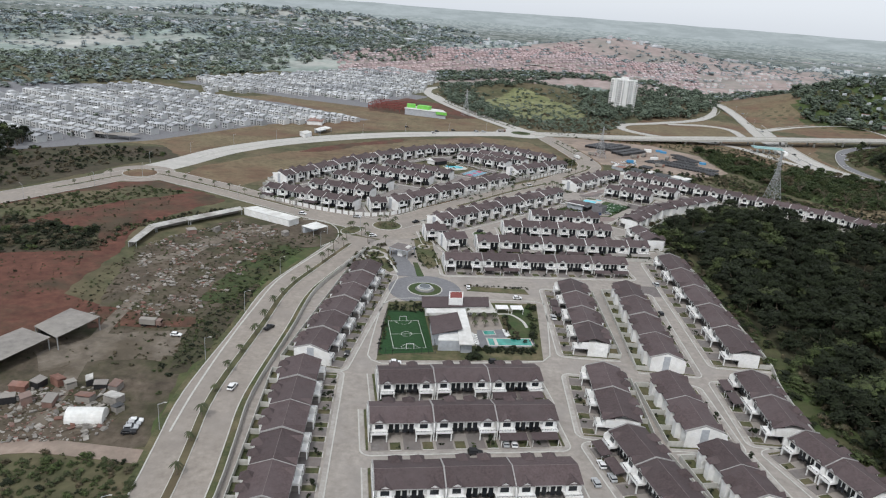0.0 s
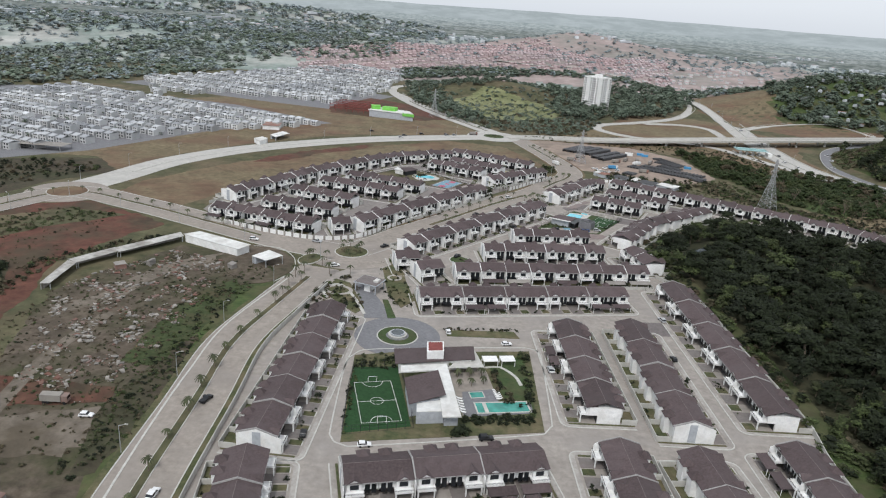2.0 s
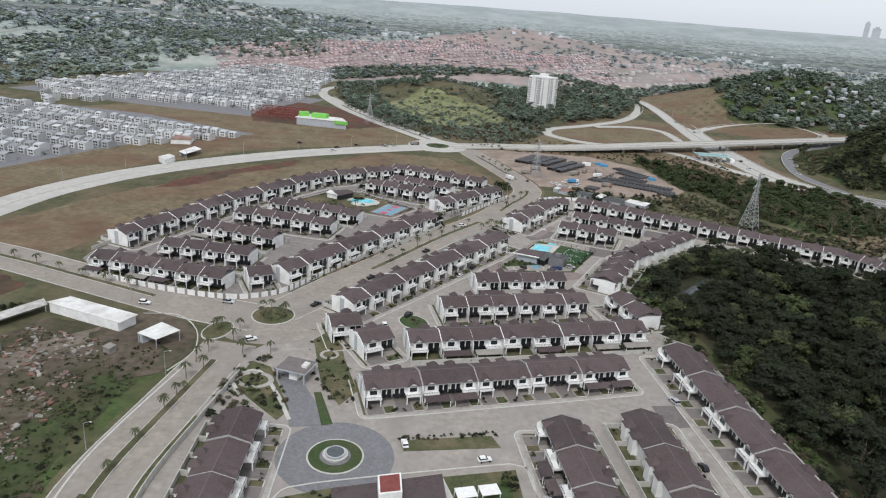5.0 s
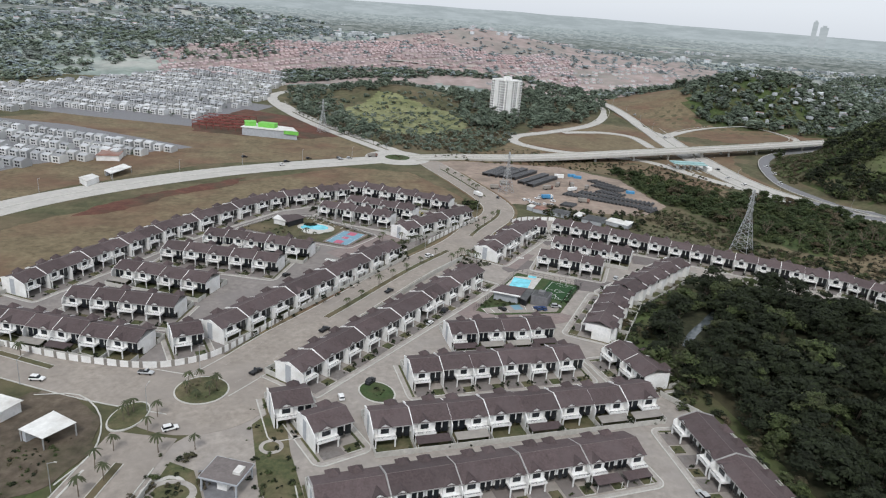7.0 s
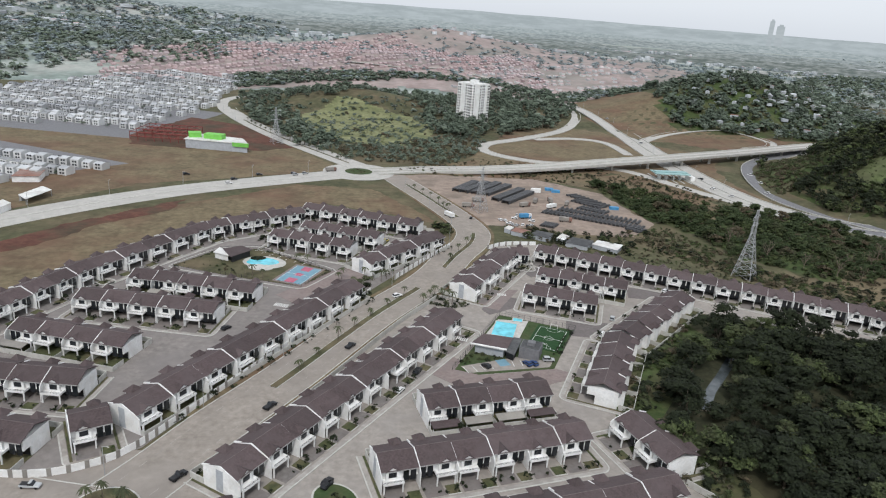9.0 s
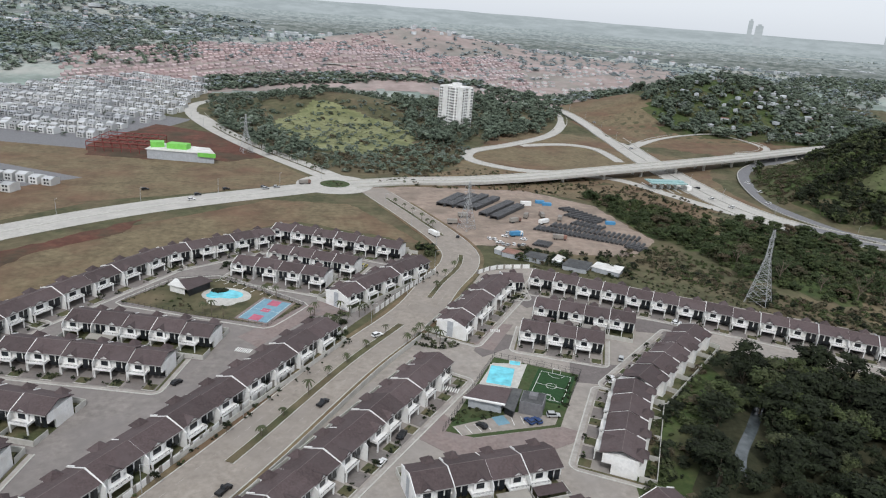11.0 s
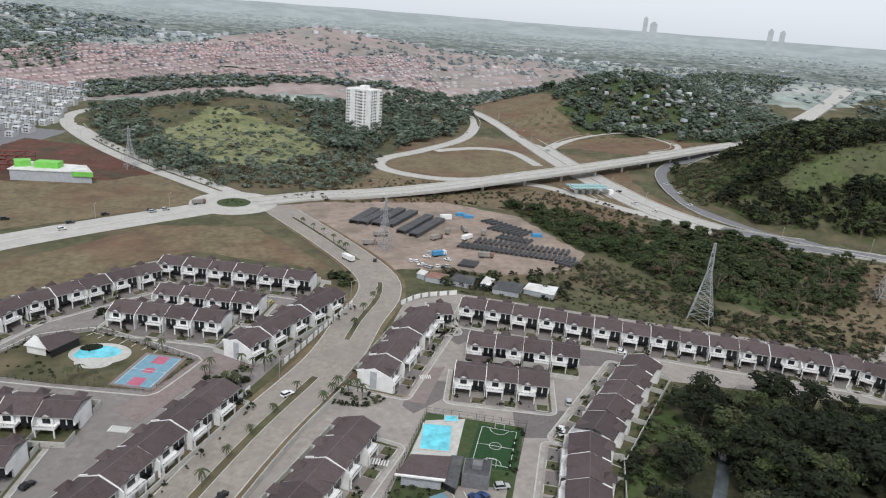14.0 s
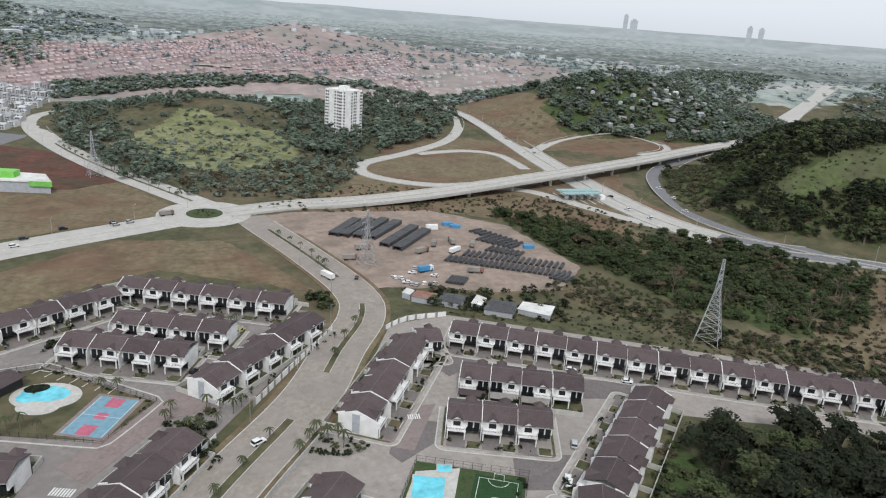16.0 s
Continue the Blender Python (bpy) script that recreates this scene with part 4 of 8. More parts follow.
woods("forest", RAVINE, 720, TREES, (6.5, 17.5), "dense dark green forest filling the ravine", 1, (8, 2, 0), 1.2, 0.14, bare=[[(141.6, 396), (153.6, 402), (170.4, 422.4), (163.2, 427.2), (144, 408)]])
VALLEY = [(245.9, 695.1), (246.2, 620.0), (258, 585), (262, 545), (282, 512), (300, 496), (330, 505), (399.1, 548.1), (379.5, 585), (352.3, 622), (326.2, 640), (295, 640), (278, 665), (262, 700), (255, 724)]
drape("ground_valley", VALLEY, M_GREENSCRUB, 0.05, 8, "thick green undergrowth in the valley")
woods("slope_tufts", [(151.3, 568.2), (207.5, 562.2), (241.6, 534.1), (275.1, 497.5), (304, 466), (287.0, 453), (238.4, 496), (190.5, 541)], 620, MIDTREES, (0.4, 1.5), "dry and green tufts on the slope behind the houses", 67, (3, 5, 5), 1.8, 0.3)
woods("valley_trees", VALLEY, 360, TREES, (3.5, 11.0), "mixed green scrub trees in the valley", 2, (6, 3, 1), 1.25, 0.2, leaves=[M_VALLEYLEAF, M_LEAFLIGHT, M_BARK, M_LEAFDRY])
woods("valley_undergrowth", VALLEY, 900, MIDTREES, (1.2, 4.2), "low green thicket under the valley trees", 52, (2, 7, 1), 1.7, 0.25, leaves=[M_VALLEYLEAF, M_LEAFLIGHT, M_BARK, M_LEAFDRY])
woods("valley_reeds", [(219.2, 583.2), (247.2, 595.3), (254.2, 560.7), (268, 515), (296, 484), (284, 474), (246, 508), (217.5, 551.1)], 520, MIDTREES, (0.7, 2.4), "tall pale green grass clumps along the valley edge", 53, (0, 8, 3), 1.7, 0.3)
woods("valley_dry_scrub", [(380.5, 565.6), (425.3, 552.7), (318, 462), (277.2, 462.0), (286.7, 494.3), (323.9, 526.5)], 420, MIDTREES, (0.6, 2.4), "thin dry scrub on the brown slope", 54, (2, 2, 8), 1.6, 0.3)
woods("cut_bushes", [(256.3, 732.0), (310, 735), (312, 697.0), (318, 640), (292.8, 612.2), (270, 650), (244.8, 693.2)], 260, MIDTREES, (0.8, 2.6), "dry bushes on the bare cutting", 55, (3, 3, 7), 1.5, 0.25)
woods("valley_bushes", [(229.5, 584.8), (243.8, 536.5), (323.4, 471.7), (293.6, 453.5), (259.0, 484.1), (232.0, 533.8), (207.5, 562.2)], 260, MIDTREES, (1.1, 3.7), "dry bushes on the slope behind the houses", 3, (3, 4, 5), 1.5, 0.2)
HILLGRASS = [(433, 652), (455, 659), (480, 648), (519, 641), (565, 648), (610, 660), (610, 625), (550, 612), (493, 610), (463, 623), (442, 631)]
HILLREEDS = [(396, 672), (405, 705), (420, 735), (460, 778), (515, 815), (532, 800), (480, 752), (452, 705), (446, 685), (418, 680)]
HILLSIDE = [(405.6, 654), (410.4, 720), (450, 774), (510, 806.4), (624, 828), (744, 768), (768, 600), (684, 516), (528, 546), (444, 582), (402, 630)]
drape("ground_hillside", HILLSIDE, M_GREENSCRUB, 0.2, 10, "dark undergrowth on the steep hill")
woods("hill_reeds", HILLREEDS, 700, MIDTREES, (1.2, 4.0), "tall yellow-green grass on the foot of the hill", 56, (0, 6, 5), 1.7, 0.3)
woods("hill_grass_tufts", HILLGRASS, 300, MIDTREES, (0.6, 1.8), "green tufts on the grass slope", 57, (0, 1, 0), 2.0, 0.35)
woods("hillside_trees", HILLSIDE, 3800, MIDTREES, (4.5, 11.0), "dark green woods on the steep hill", 4, (6, 4, 0), 1.2, bare=[HILLGRASS, HILLREEDS])
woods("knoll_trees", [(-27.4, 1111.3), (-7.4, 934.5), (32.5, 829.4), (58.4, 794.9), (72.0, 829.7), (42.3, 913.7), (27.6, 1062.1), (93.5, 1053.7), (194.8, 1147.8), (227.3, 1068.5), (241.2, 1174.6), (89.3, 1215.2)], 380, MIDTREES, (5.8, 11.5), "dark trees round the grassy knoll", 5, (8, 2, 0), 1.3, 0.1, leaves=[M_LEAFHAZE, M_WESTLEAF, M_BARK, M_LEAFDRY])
woods("knoll_scrub", [(72.0, 829.7), (146.0, 863.0), (197.1, 915.7), (212.4, 867.6), (182.2, 802.2), (145.8, 759.8), (100.1, 767.0), (60.6, 780.1)], 620, MIDTREES, (1.2, 5.0), "mixed scrub at the foot of the knoll", 51, (4, 6, 4), 1.5, 0.15, leaves=[M_LEAFHAZE, M_WESTLEAF, M_BARK, M_LEAFDRY])
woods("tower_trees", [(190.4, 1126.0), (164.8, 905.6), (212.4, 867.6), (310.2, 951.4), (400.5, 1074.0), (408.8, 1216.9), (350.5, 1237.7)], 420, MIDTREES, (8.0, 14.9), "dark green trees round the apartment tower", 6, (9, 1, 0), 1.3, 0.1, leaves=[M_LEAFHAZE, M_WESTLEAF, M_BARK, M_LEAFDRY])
woods("knoll_tufts", [(48, 990), (92, 1040), (160, 990), (170, 930), (110, 845), (60, 900)], 420, MIDTREES, (0.6, 2.2), "pale tall grass clumps on the knoll", 66, (0, 1, 0), 2.0, 0.35, leaves=[M_WESTLEAF, M_PALEGRASS, M_BARK, M_LEAFDRY])
woods("knoll_bushes", [(29.6, 1030.4), (178.4, 1066.9), (203.5, 903.0), (174.0, 803.2), (102.4, 781.1), (60.1, 817.8)], 420, MIDTREES, (1.7, 5.4), "pale green bushes on the knoll", 7, (3, 6, 1), 1.8, 0.3, leaves=[M_LEAFHAZE, M_WESTLEAF, M_BARK, M_LEAFDRY])
VHILL = [(480, 960), (504, 1056), (564, 1200), (744, 1248), (912, 1152), (888, 960), (720, 888), (600, 912)]
drape("ground_village_hill", VHILL, M_GREENSCRUB, 0.2, 12, "dark undergrowth on the settled hill")
woods("village_hill_trees", VHILL, 1000, MIDTREES, (6.9, 14.9), "dark green trees over the hillside settlement", 8, (8, 2, 0), 1.4, 0.15, leaves=[M_LEAFHAZE, M_WESTLEAF, M_BARK, M_LEAFDRY])
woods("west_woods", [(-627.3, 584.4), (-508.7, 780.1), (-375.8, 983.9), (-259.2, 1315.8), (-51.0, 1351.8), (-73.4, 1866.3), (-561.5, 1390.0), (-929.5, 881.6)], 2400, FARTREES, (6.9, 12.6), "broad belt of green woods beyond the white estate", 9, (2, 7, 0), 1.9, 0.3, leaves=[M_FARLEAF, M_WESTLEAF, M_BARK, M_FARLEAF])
woods("belt_woods", [(-32.0, 1198.4), (92.5, 1254.4), (222.2, 1283.5), (342.4, 1263.0), (405.1, 1134.7), (620.1, 1176.7), (705.4, 1287.4), (423.2, 1195.9), (349.0, 1284.8), (155.8, 1327.3), (-34.6, 1274.1)], 1100, FARTREES, (5.5, 11.0), "belt of haze-tinted green trees below the red-roofed estate", 21, (7, 4, 1), 1.9, 0.3, leaves=[M_LEAFHAZE, M_WESTLEAF, M_BARK, M_FARLEAF])
woods("ridge_woods", [(829.1, 1239.4), (1254.7, 1341.2), (1661.7, 1519.7), (3045.1, 2190.2), (7860.9, 5208.9), (2708.7, 2840.9), (1514.1, 2328.9), (950.6, 1666.8)], 1700, FARTREES, (7.0, 13.0), "haze-tinted green woods behind the settled hill", 22, (2, 7, 2), 2.0, 0.3, leaves=[M_LEAFHAZE, M_WESTLEAF, M_BARK, M_FARLEAF])
FARROAD = [(760, 950), (900, 1060), (1120, 1205), (1420, 1370), (1440, 1310), (1140, 1150), (910, 1000), (780, 915)]
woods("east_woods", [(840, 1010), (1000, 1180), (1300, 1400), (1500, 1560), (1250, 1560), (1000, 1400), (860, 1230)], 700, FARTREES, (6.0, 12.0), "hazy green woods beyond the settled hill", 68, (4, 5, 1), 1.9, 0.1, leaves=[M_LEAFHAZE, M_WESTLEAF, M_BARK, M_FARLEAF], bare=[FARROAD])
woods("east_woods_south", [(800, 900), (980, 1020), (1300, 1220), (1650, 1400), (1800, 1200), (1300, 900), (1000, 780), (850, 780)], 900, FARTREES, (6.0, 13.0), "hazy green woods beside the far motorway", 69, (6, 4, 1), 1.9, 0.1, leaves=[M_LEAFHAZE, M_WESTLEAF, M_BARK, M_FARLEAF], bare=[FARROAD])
woods("overpass_reeds", [(100, 742), (150, 770), (190, 792), (235, 772), (290, 748), (262, 726), (246, 690), (212, 716), (140, 726)], 380, MIDTREES, (0.8, 2.6), "tall dry reeds and bushes under the overpass", 78, (2, 4, 8), 1.7, 0.3)
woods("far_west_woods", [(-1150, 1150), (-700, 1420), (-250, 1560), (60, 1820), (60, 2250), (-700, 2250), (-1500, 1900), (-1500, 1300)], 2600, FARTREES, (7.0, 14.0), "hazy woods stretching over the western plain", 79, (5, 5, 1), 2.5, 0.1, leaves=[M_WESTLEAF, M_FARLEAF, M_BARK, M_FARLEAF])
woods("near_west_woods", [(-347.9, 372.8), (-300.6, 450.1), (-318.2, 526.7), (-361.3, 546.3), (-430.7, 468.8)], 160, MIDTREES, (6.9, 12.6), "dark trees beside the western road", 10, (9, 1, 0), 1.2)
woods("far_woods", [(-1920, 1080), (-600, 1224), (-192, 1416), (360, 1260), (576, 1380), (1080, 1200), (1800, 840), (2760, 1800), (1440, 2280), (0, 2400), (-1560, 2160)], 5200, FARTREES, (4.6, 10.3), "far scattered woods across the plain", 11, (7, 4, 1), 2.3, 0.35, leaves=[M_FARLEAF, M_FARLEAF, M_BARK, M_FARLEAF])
woods("yard_bushes", [(-159.1, 196.6), (-128.3, 247.8), (-125.1, 316.8), (-79.1, 345.7), (-84.8, 245.0), (-90.3, 201.6), (-90.4, 179.1), (-104.3, 197.6), (-140.2, 195.8)], 200, MIDTREES, (0.4, 1.3), "low dry bushes among the rubble", 12, (1, 3, 8), 1.7, 0.25)
woods("roadside_bushes", [(-101.5, 115.2), (-117.5, 146.0), (-99.5, 155.4), (-77.2, 153.3), (-65.6, 118.8)], 420, MIDTREES, (0.6, 2.2), "green bushes beside the track", 13, (1, 9, 3), 1.7, 0.3)
woods("redsoil_bushes", [(-237.5, 307.3), (-240.3, 385.9), (-199.0, 426.7), (-160.1, 409.8), (-161.2, 316.9), (-162.4, 252.7), (-194.4, 246.5)], 170, MIDTREES, (0.4, 1.6), "dry bushes on the red earth", 14, (1, 4, 7), 1.7, 0.25)
woods("hollow_bushes", [(-232.3, 341.8), (-201.6, 338.6), (-176.8, 334.0), (-164.7, 306.5), (-191.0, 296.6), (-210.7, 290.9)], 170, MIDTREES, (1.2, 5.0), "dark tangled bushes in the hollow", 58, (8, 2, 4), 1.5, 0.25)
woods("green_strip_tufts", [(-248.9, 358.4), (-224.2, 397.0), (-190.0, 421.7), (-158.4, 415.6), (-184.1, 393.4), (-211.7, 356.1), (-224.1, 325.9)], 330, MIDTREES, (0.6, 2.2), "coarse green grass clumps beside the road", 59, (1, 8, 3), 1.7, 0.3)
woods("west_slope_bushes", [(-328.8, 494.8), (-291.3, 516.7), (-230.3, 532.7), (-208.1, 505.6), (-236.9, 474.9), (-256.1, 424.9), (-270.0, 391.0), (-340, 430)], 420, MIDTREES, (0.8, 4.0), "dark bushes on the brown slope", 60, (7, 2, 6), 1.5, 0.25)
woods("shed_line_bushes", [(-165, 300), (-160, 345), (-143, 364), (-124, 388), (-118, 394), (-146, 372), (-170, 340)], 120, MIDTREES, (0.6, 2.6), "bushes behind the long sheds", 63, (5, 2, 5), 1.5, 0.25)
woods("bank_foot_bushes", [(-88.4, 254.1), (-79.5, 280.4), (-77.5, 251.8), (-80.6, 225.7), (-81.5, 200.7), (-92.6, 200.3), (-93.2, 232.9)], 120, MIDTREES, (0.4, 1.3), "dark bushes at the foot of the bank", 64, (6, 4, 5), 1.6, 0.25)
woods("yard_tufts", [(-150, 250), (-148, 315), (-116, 366), (-74, 352), (-90, 300), (-92, 250), (-96, 205), (-128, 235)], 1150, MIDTREES, (0.25, 1.0), "dry grass tufts and weeds among the rubble", 75, (2, 4, 9), 1.9, 0.3)
woods("bank_tufts", [(-64, 355), (-66, 342), (-76, 300), (-78, 255), (-79, 205), (-90, 205), (-96, 258), (-96, 288), (-88, 318), (-77, 347)], 520, MIDTREES, (0.3, 1.1), "green and dry grass tufts on the bank", 76, (3, 7, 3), 1.9, 0.3)
woods("red_earth_tufts", [(-237, 307), (-226, 385), (-199, 410), (-165, 400), (-163, 317), (-155, 253), (-194, 246)], 420, MIDTREES, (0.25, 0.9), "small dry tufts on the red earth", 77, (2, 3, 9), 1.9, 0.3)
woods("bank_bushes", [(-75.8, 358.4), (-68.6, 353.1), (-79.5, 257.0), (-85.3, 179.8), (-85.3, 175.2), (-92.5, 254.5)], 130, MIDTREES, (0.6, 1.8), "green tufts on the bank", 15, (5, 6, 1), 1.6, 0.25)
woods("yardside_bushes", [(133.1, 595.2), (151.4, 574.2), (179.3, 554.5), (195.3, 544.2), (211.4, 567.9), (235.2, 583.4), (198.5, 581.7), (165.3, 592.4)], 110, MIDTREES, (1.7, 4.6), "green bushes beside the storage yard", 16, (6, 4, 2), 1.4, 0.15)
woods("loop_bushes", [(274.7, 747.4), (321.3, 709.2), (339.5, 643.6), (310.5, 651.9), (278.2, 706.6)], 90, MIDTREES, (1.1, 2.9), "dry bushes below the slip road", 17, (2, 3, 6), 1.5, 0.2)
drape("ground_red_estate", [(-165.8, 1170.3), (-216.4, 1404.4), (129.2, 1735.8), (415.0, 1981.9), (740.0, 1943.6), (887.6, 1573.7), (665.5, 1230.0), (382.7, 1121.6), (227.6, 1238.4)], M_REDEARTH, 0.5, 12, "bare red-brown earth of the far red-roofed estate")
drape("ground_knoll_grass", [(40.8, 990.1), (92.9, 1052.8), (165.9, 1000.9), (178, 930.4), (150, 856.1), (112.2, 830.1), (72, 850), (48.0, 910.4)], M_PALEGRASS, 0.3, 3, "pale green grass on the knoll")
drape("ground_interchange_north", [(382, 930), (395, 1030), (430, 1180), (520, 1185), (515, 1070), (490, 985), (560, 958), (640, 930), (560, 880), (470, 860)], M_DRY, 0.08, 9, "brown mown grass beside the motorway")
drape("ground_hill_grass", HILLGRASS, M_HILLGRASS, 0.4, 8, "bright green grass slope on the hill")

# ---- far housing in bulk ----
def hut(bag, x, y, yaw, w, d, h, rise, wall, roof, z=None, dark=None):
    c, s = math.cos(yaw), math.sin(yaw)
    z = height(x, y) if z is None else z
    pts = [(-w, -d, 0), (w, -d, 0), (w, d, 0), (-w, d, 0), (-w, -d, h), (w, -d, h), (w, d, h), (-w, d, h), (-w, 0, h + rise), (w, 0, h + rise)]
    v = [(x + (a * c - b * s) / 2, y + (a * s + b * c) / 2, z + k) for a, b, k in pts]
    bag.add(v, [(0, 1, 5, 4), (1, 2, 6, 9, 5), (2, 3, 7, 6), (3, 0, 4, 8, 7)], wall)
    bag.add(v, [(4, 5, 9, 8), (9, 6, 7, 8)], roof)
    if dark is not None:
        for side in (-1, 1):
            for u in (-0.5, 0.12):
                for zz in (0.8, 3.0):
                    q = [(u * w, side * (d + 0.08), zz), ((u + 0.42) * w, side * (d + 0.08), zz), ((u + 0.42) * w, side * (d + 0.08), zz + 1.2), (u * w, side * (d + 0.08), zz + 1.2)]
                    bag.add([(x + (a * c - b * s) / 2, y + (a * s + b * c) / 2, z + k) for a, b, k in q], [(0, 1, 2, 3)], dark)


def small_house(seed):
    r = random.Random(seed)
    root = thing("small_house", "small white two-storey house with pale grey roof", "house", "white estate houses")
    bm = bmesh.new()
    box(bm, -3.4, 3.4, -4.2, 4.2, 0, 5.0)
    part("wall", bm, M_PALEHOUSE, root)
    bm = bmesh.new()
    prism(bm, [(-4.5, 4.9), (0, 6.1), (4.5, 4.9), (4.5, 5.1), (0, 6.3), (-4.5, 5.1)], -3.5, 3.5)
    part("roof", bm, M_PALEROOF, root)
    bm = bmesh.new()
    for x in (-2.2, 0.8):
        for z in (0.8, 3.2):
            for y in (-4.24, 4.2):
                box(bm, x, x + 1.4, y, y + 0.04, z, z + 1.3)
    tagged(part("window_band", bm, M_GLASS, root), kind="stuff")
    return root


def estate(name, poly, heading, pitch_x, pitch_y, gap, singles, seed, wall, roof, mats, label, size=(6.8, 8.2, 4.8, 1.1), skip=0.06):
    """Rows of houses back to back inside an outline; the nearest are things of their own."""
    rnd, bag = random.Random(seed), Bag()
    c, s = math.cos(heading), math.sin(heading)
    loc = [(p[0] * c + p[1] * s, -p[0] * s + p[1] * c) for p in poly]
    xs, ys = [p[0] for p in loc], [p[1] for p in loc]
    spots, y, odd = [], min(ys) + 3, 0
    while y < max(ys):
        x = min(xs) + 3
        while x < max(xs):
            if inside(x, y, loc) and rnd.random() > skip:
                spots.append((x * c - y * s, x * s + y * c))
            x += pitch_x if rnd.random() > 0.06 else pitch_x * 2
        odd += 1
        y += pitch_y if odd % 2 else pitch_y + gap
    spots.sort(key=lambda p: p[0] ** 2 + (p[1] - 240) ** 2)
    for i, (x, y) in enumerate(spots):
        if i < singles:
            m = pose(x, y, 0.05, 0, 0, math.degrees(heading) + (0, 180)[i % 2])
            place(SMALL[i % 2], m)
        else:
            w, d, h, r = size
            hut(bag, x, y, heading, w * rnd.uniform(0.9, 1.05), d * rnd.uniform(0.9, 1.1), h * rnd.uniform(0.75, 1.1), r, wall, roof, dark=2 if len(mats) > 2 else None)
            if rnd.random() < 0.25:
                hut(bag, x + rnd.uniform(-4, 4), y + rnd.uniform(-4, 4), heading, 3, 4, 2.6, 0.5, 1, 1)
    if bag.n:
        bag.build(name, mats, label, "houses")


SMALL = [small_house(i) for i in range(2)]
EST = [(-383.4, 476.9), (-291.4, 543.1), (-254.0, 588.7), (-174.0, 675.5), (-93.2, 729.3), (-261.0, 817.3), (-399.9, 885.0), (-454.2, 779.5), (-516.2, 641.7)]
HEAD = math.atan2(EST[4][1] - EST[6][1], EST[4][0] - EST[6][0])
estate("white_estate", EST, HEAD, 9.0, 13.0, 9, 30, 3, 0, 1, [M_PALEHOUSE, M_PALEROOF, M_GLASS], "rows of white houses in the near white estate")
EST2 = [(-300.1, 856.5), (-220.7, 914.6), (-169.6, 889.8), (-108.0, 873.4), (-70.7, 965.2), (-44.8, 1029.7), (-43.7, 1123.2), (-16.3, 1251.0), (-122.6, 1274.1), (-220.4, 1229.7), (-282.7, 1115.4), (-363.7, 996.9)]
estate("white_estate_north", EST2, HEAD, 9.0, 13.5, 9, 0, 4, 0, 1, [M_PALEHOUSE, M_PALEROOF, M_GLASS], "rows of white houses in the farther white estate")
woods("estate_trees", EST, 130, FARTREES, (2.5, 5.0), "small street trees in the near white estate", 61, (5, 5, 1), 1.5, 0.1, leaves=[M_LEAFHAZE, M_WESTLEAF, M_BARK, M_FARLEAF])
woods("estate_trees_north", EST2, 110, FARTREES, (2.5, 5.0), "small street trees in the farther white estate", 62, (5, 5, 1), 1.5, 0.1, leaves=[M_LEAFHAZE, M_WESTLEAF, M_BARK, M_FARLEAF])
RED = [(-194.2, 1198.6), (-236.5, 1374.0), (34.4, 1613.9), (254.2, 1764.2), (356.9, 1561.2), (528.0, 1620.8), (411.4, 1188.7), (358.8, 1315.2), (157.3, 1337.8)]
estate("red_estate", RED, 0.5, 9, 14, 8, 0, 5, 0, 1, [M_REDROOF, M_REDROOF], "rows of small houses with dull red roofs", (6, 7, 2.8, 1.2), 0.12)
RED2 = [(341.6, 1131.7), (274.9, 1250.3), (397.7, 1433.1), (681.3, 1449.6), (618.9, 1236.5)]
estate("red_estate_east", RED2, 0.25, 14, 20, 12, 0, 6, 0, 1, [M_PALEHOUSE, M_REDROOF], "scattered houses with red roofs", (6.4, 7.4, 3, 1.2), 0.3)
rnd = random.Random(12)
bag = Bag()
for x, y in scatter([(-2160, 1620), (-720, 1560), (720, 1800), (1320, 1560), (1920, 1800), (1320, 2160), (0, 2280), (-1440, 2160)], 800, rnd):
    big = rnd.random() < 0.06
    w = rnd.uniform(25, 50) if big else rnd.uniform(6, 12)
    hut(bag, x, y, rnd.choice((0.2, 1.77, 0.5)), w, w * rnd.uniform(0.5, 0.9), rnd.uniform(4, 9), 1.0, 0, 1 if rnd.random() < 0.75 else 2)
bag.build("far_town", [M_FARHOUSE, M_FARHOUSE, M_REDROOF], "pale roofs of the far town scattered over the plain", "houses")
bag = Bag()
for x, y in scatter([(528, 960), (564, 1080), (672, 1116), (768, 1032), (720, 936), (600, 924)], 40, rnd) + scatter([(625.4, 1007.6), (691.5, 979.6), (750.7, 1032.2), (669.9, 1051.1)], 25, rnd):
    hut(bag, x, y, rnd.uniform(0, 3), rnd.uniform(4, 10), rnd.uniform(4, 7), 3.2, 0.8, 0, rnd.choice((1, 1, 2)), height(x, y) + 2.2)
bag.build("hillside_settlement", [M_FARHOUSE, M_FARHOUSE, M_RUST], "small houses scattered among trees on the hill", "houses")

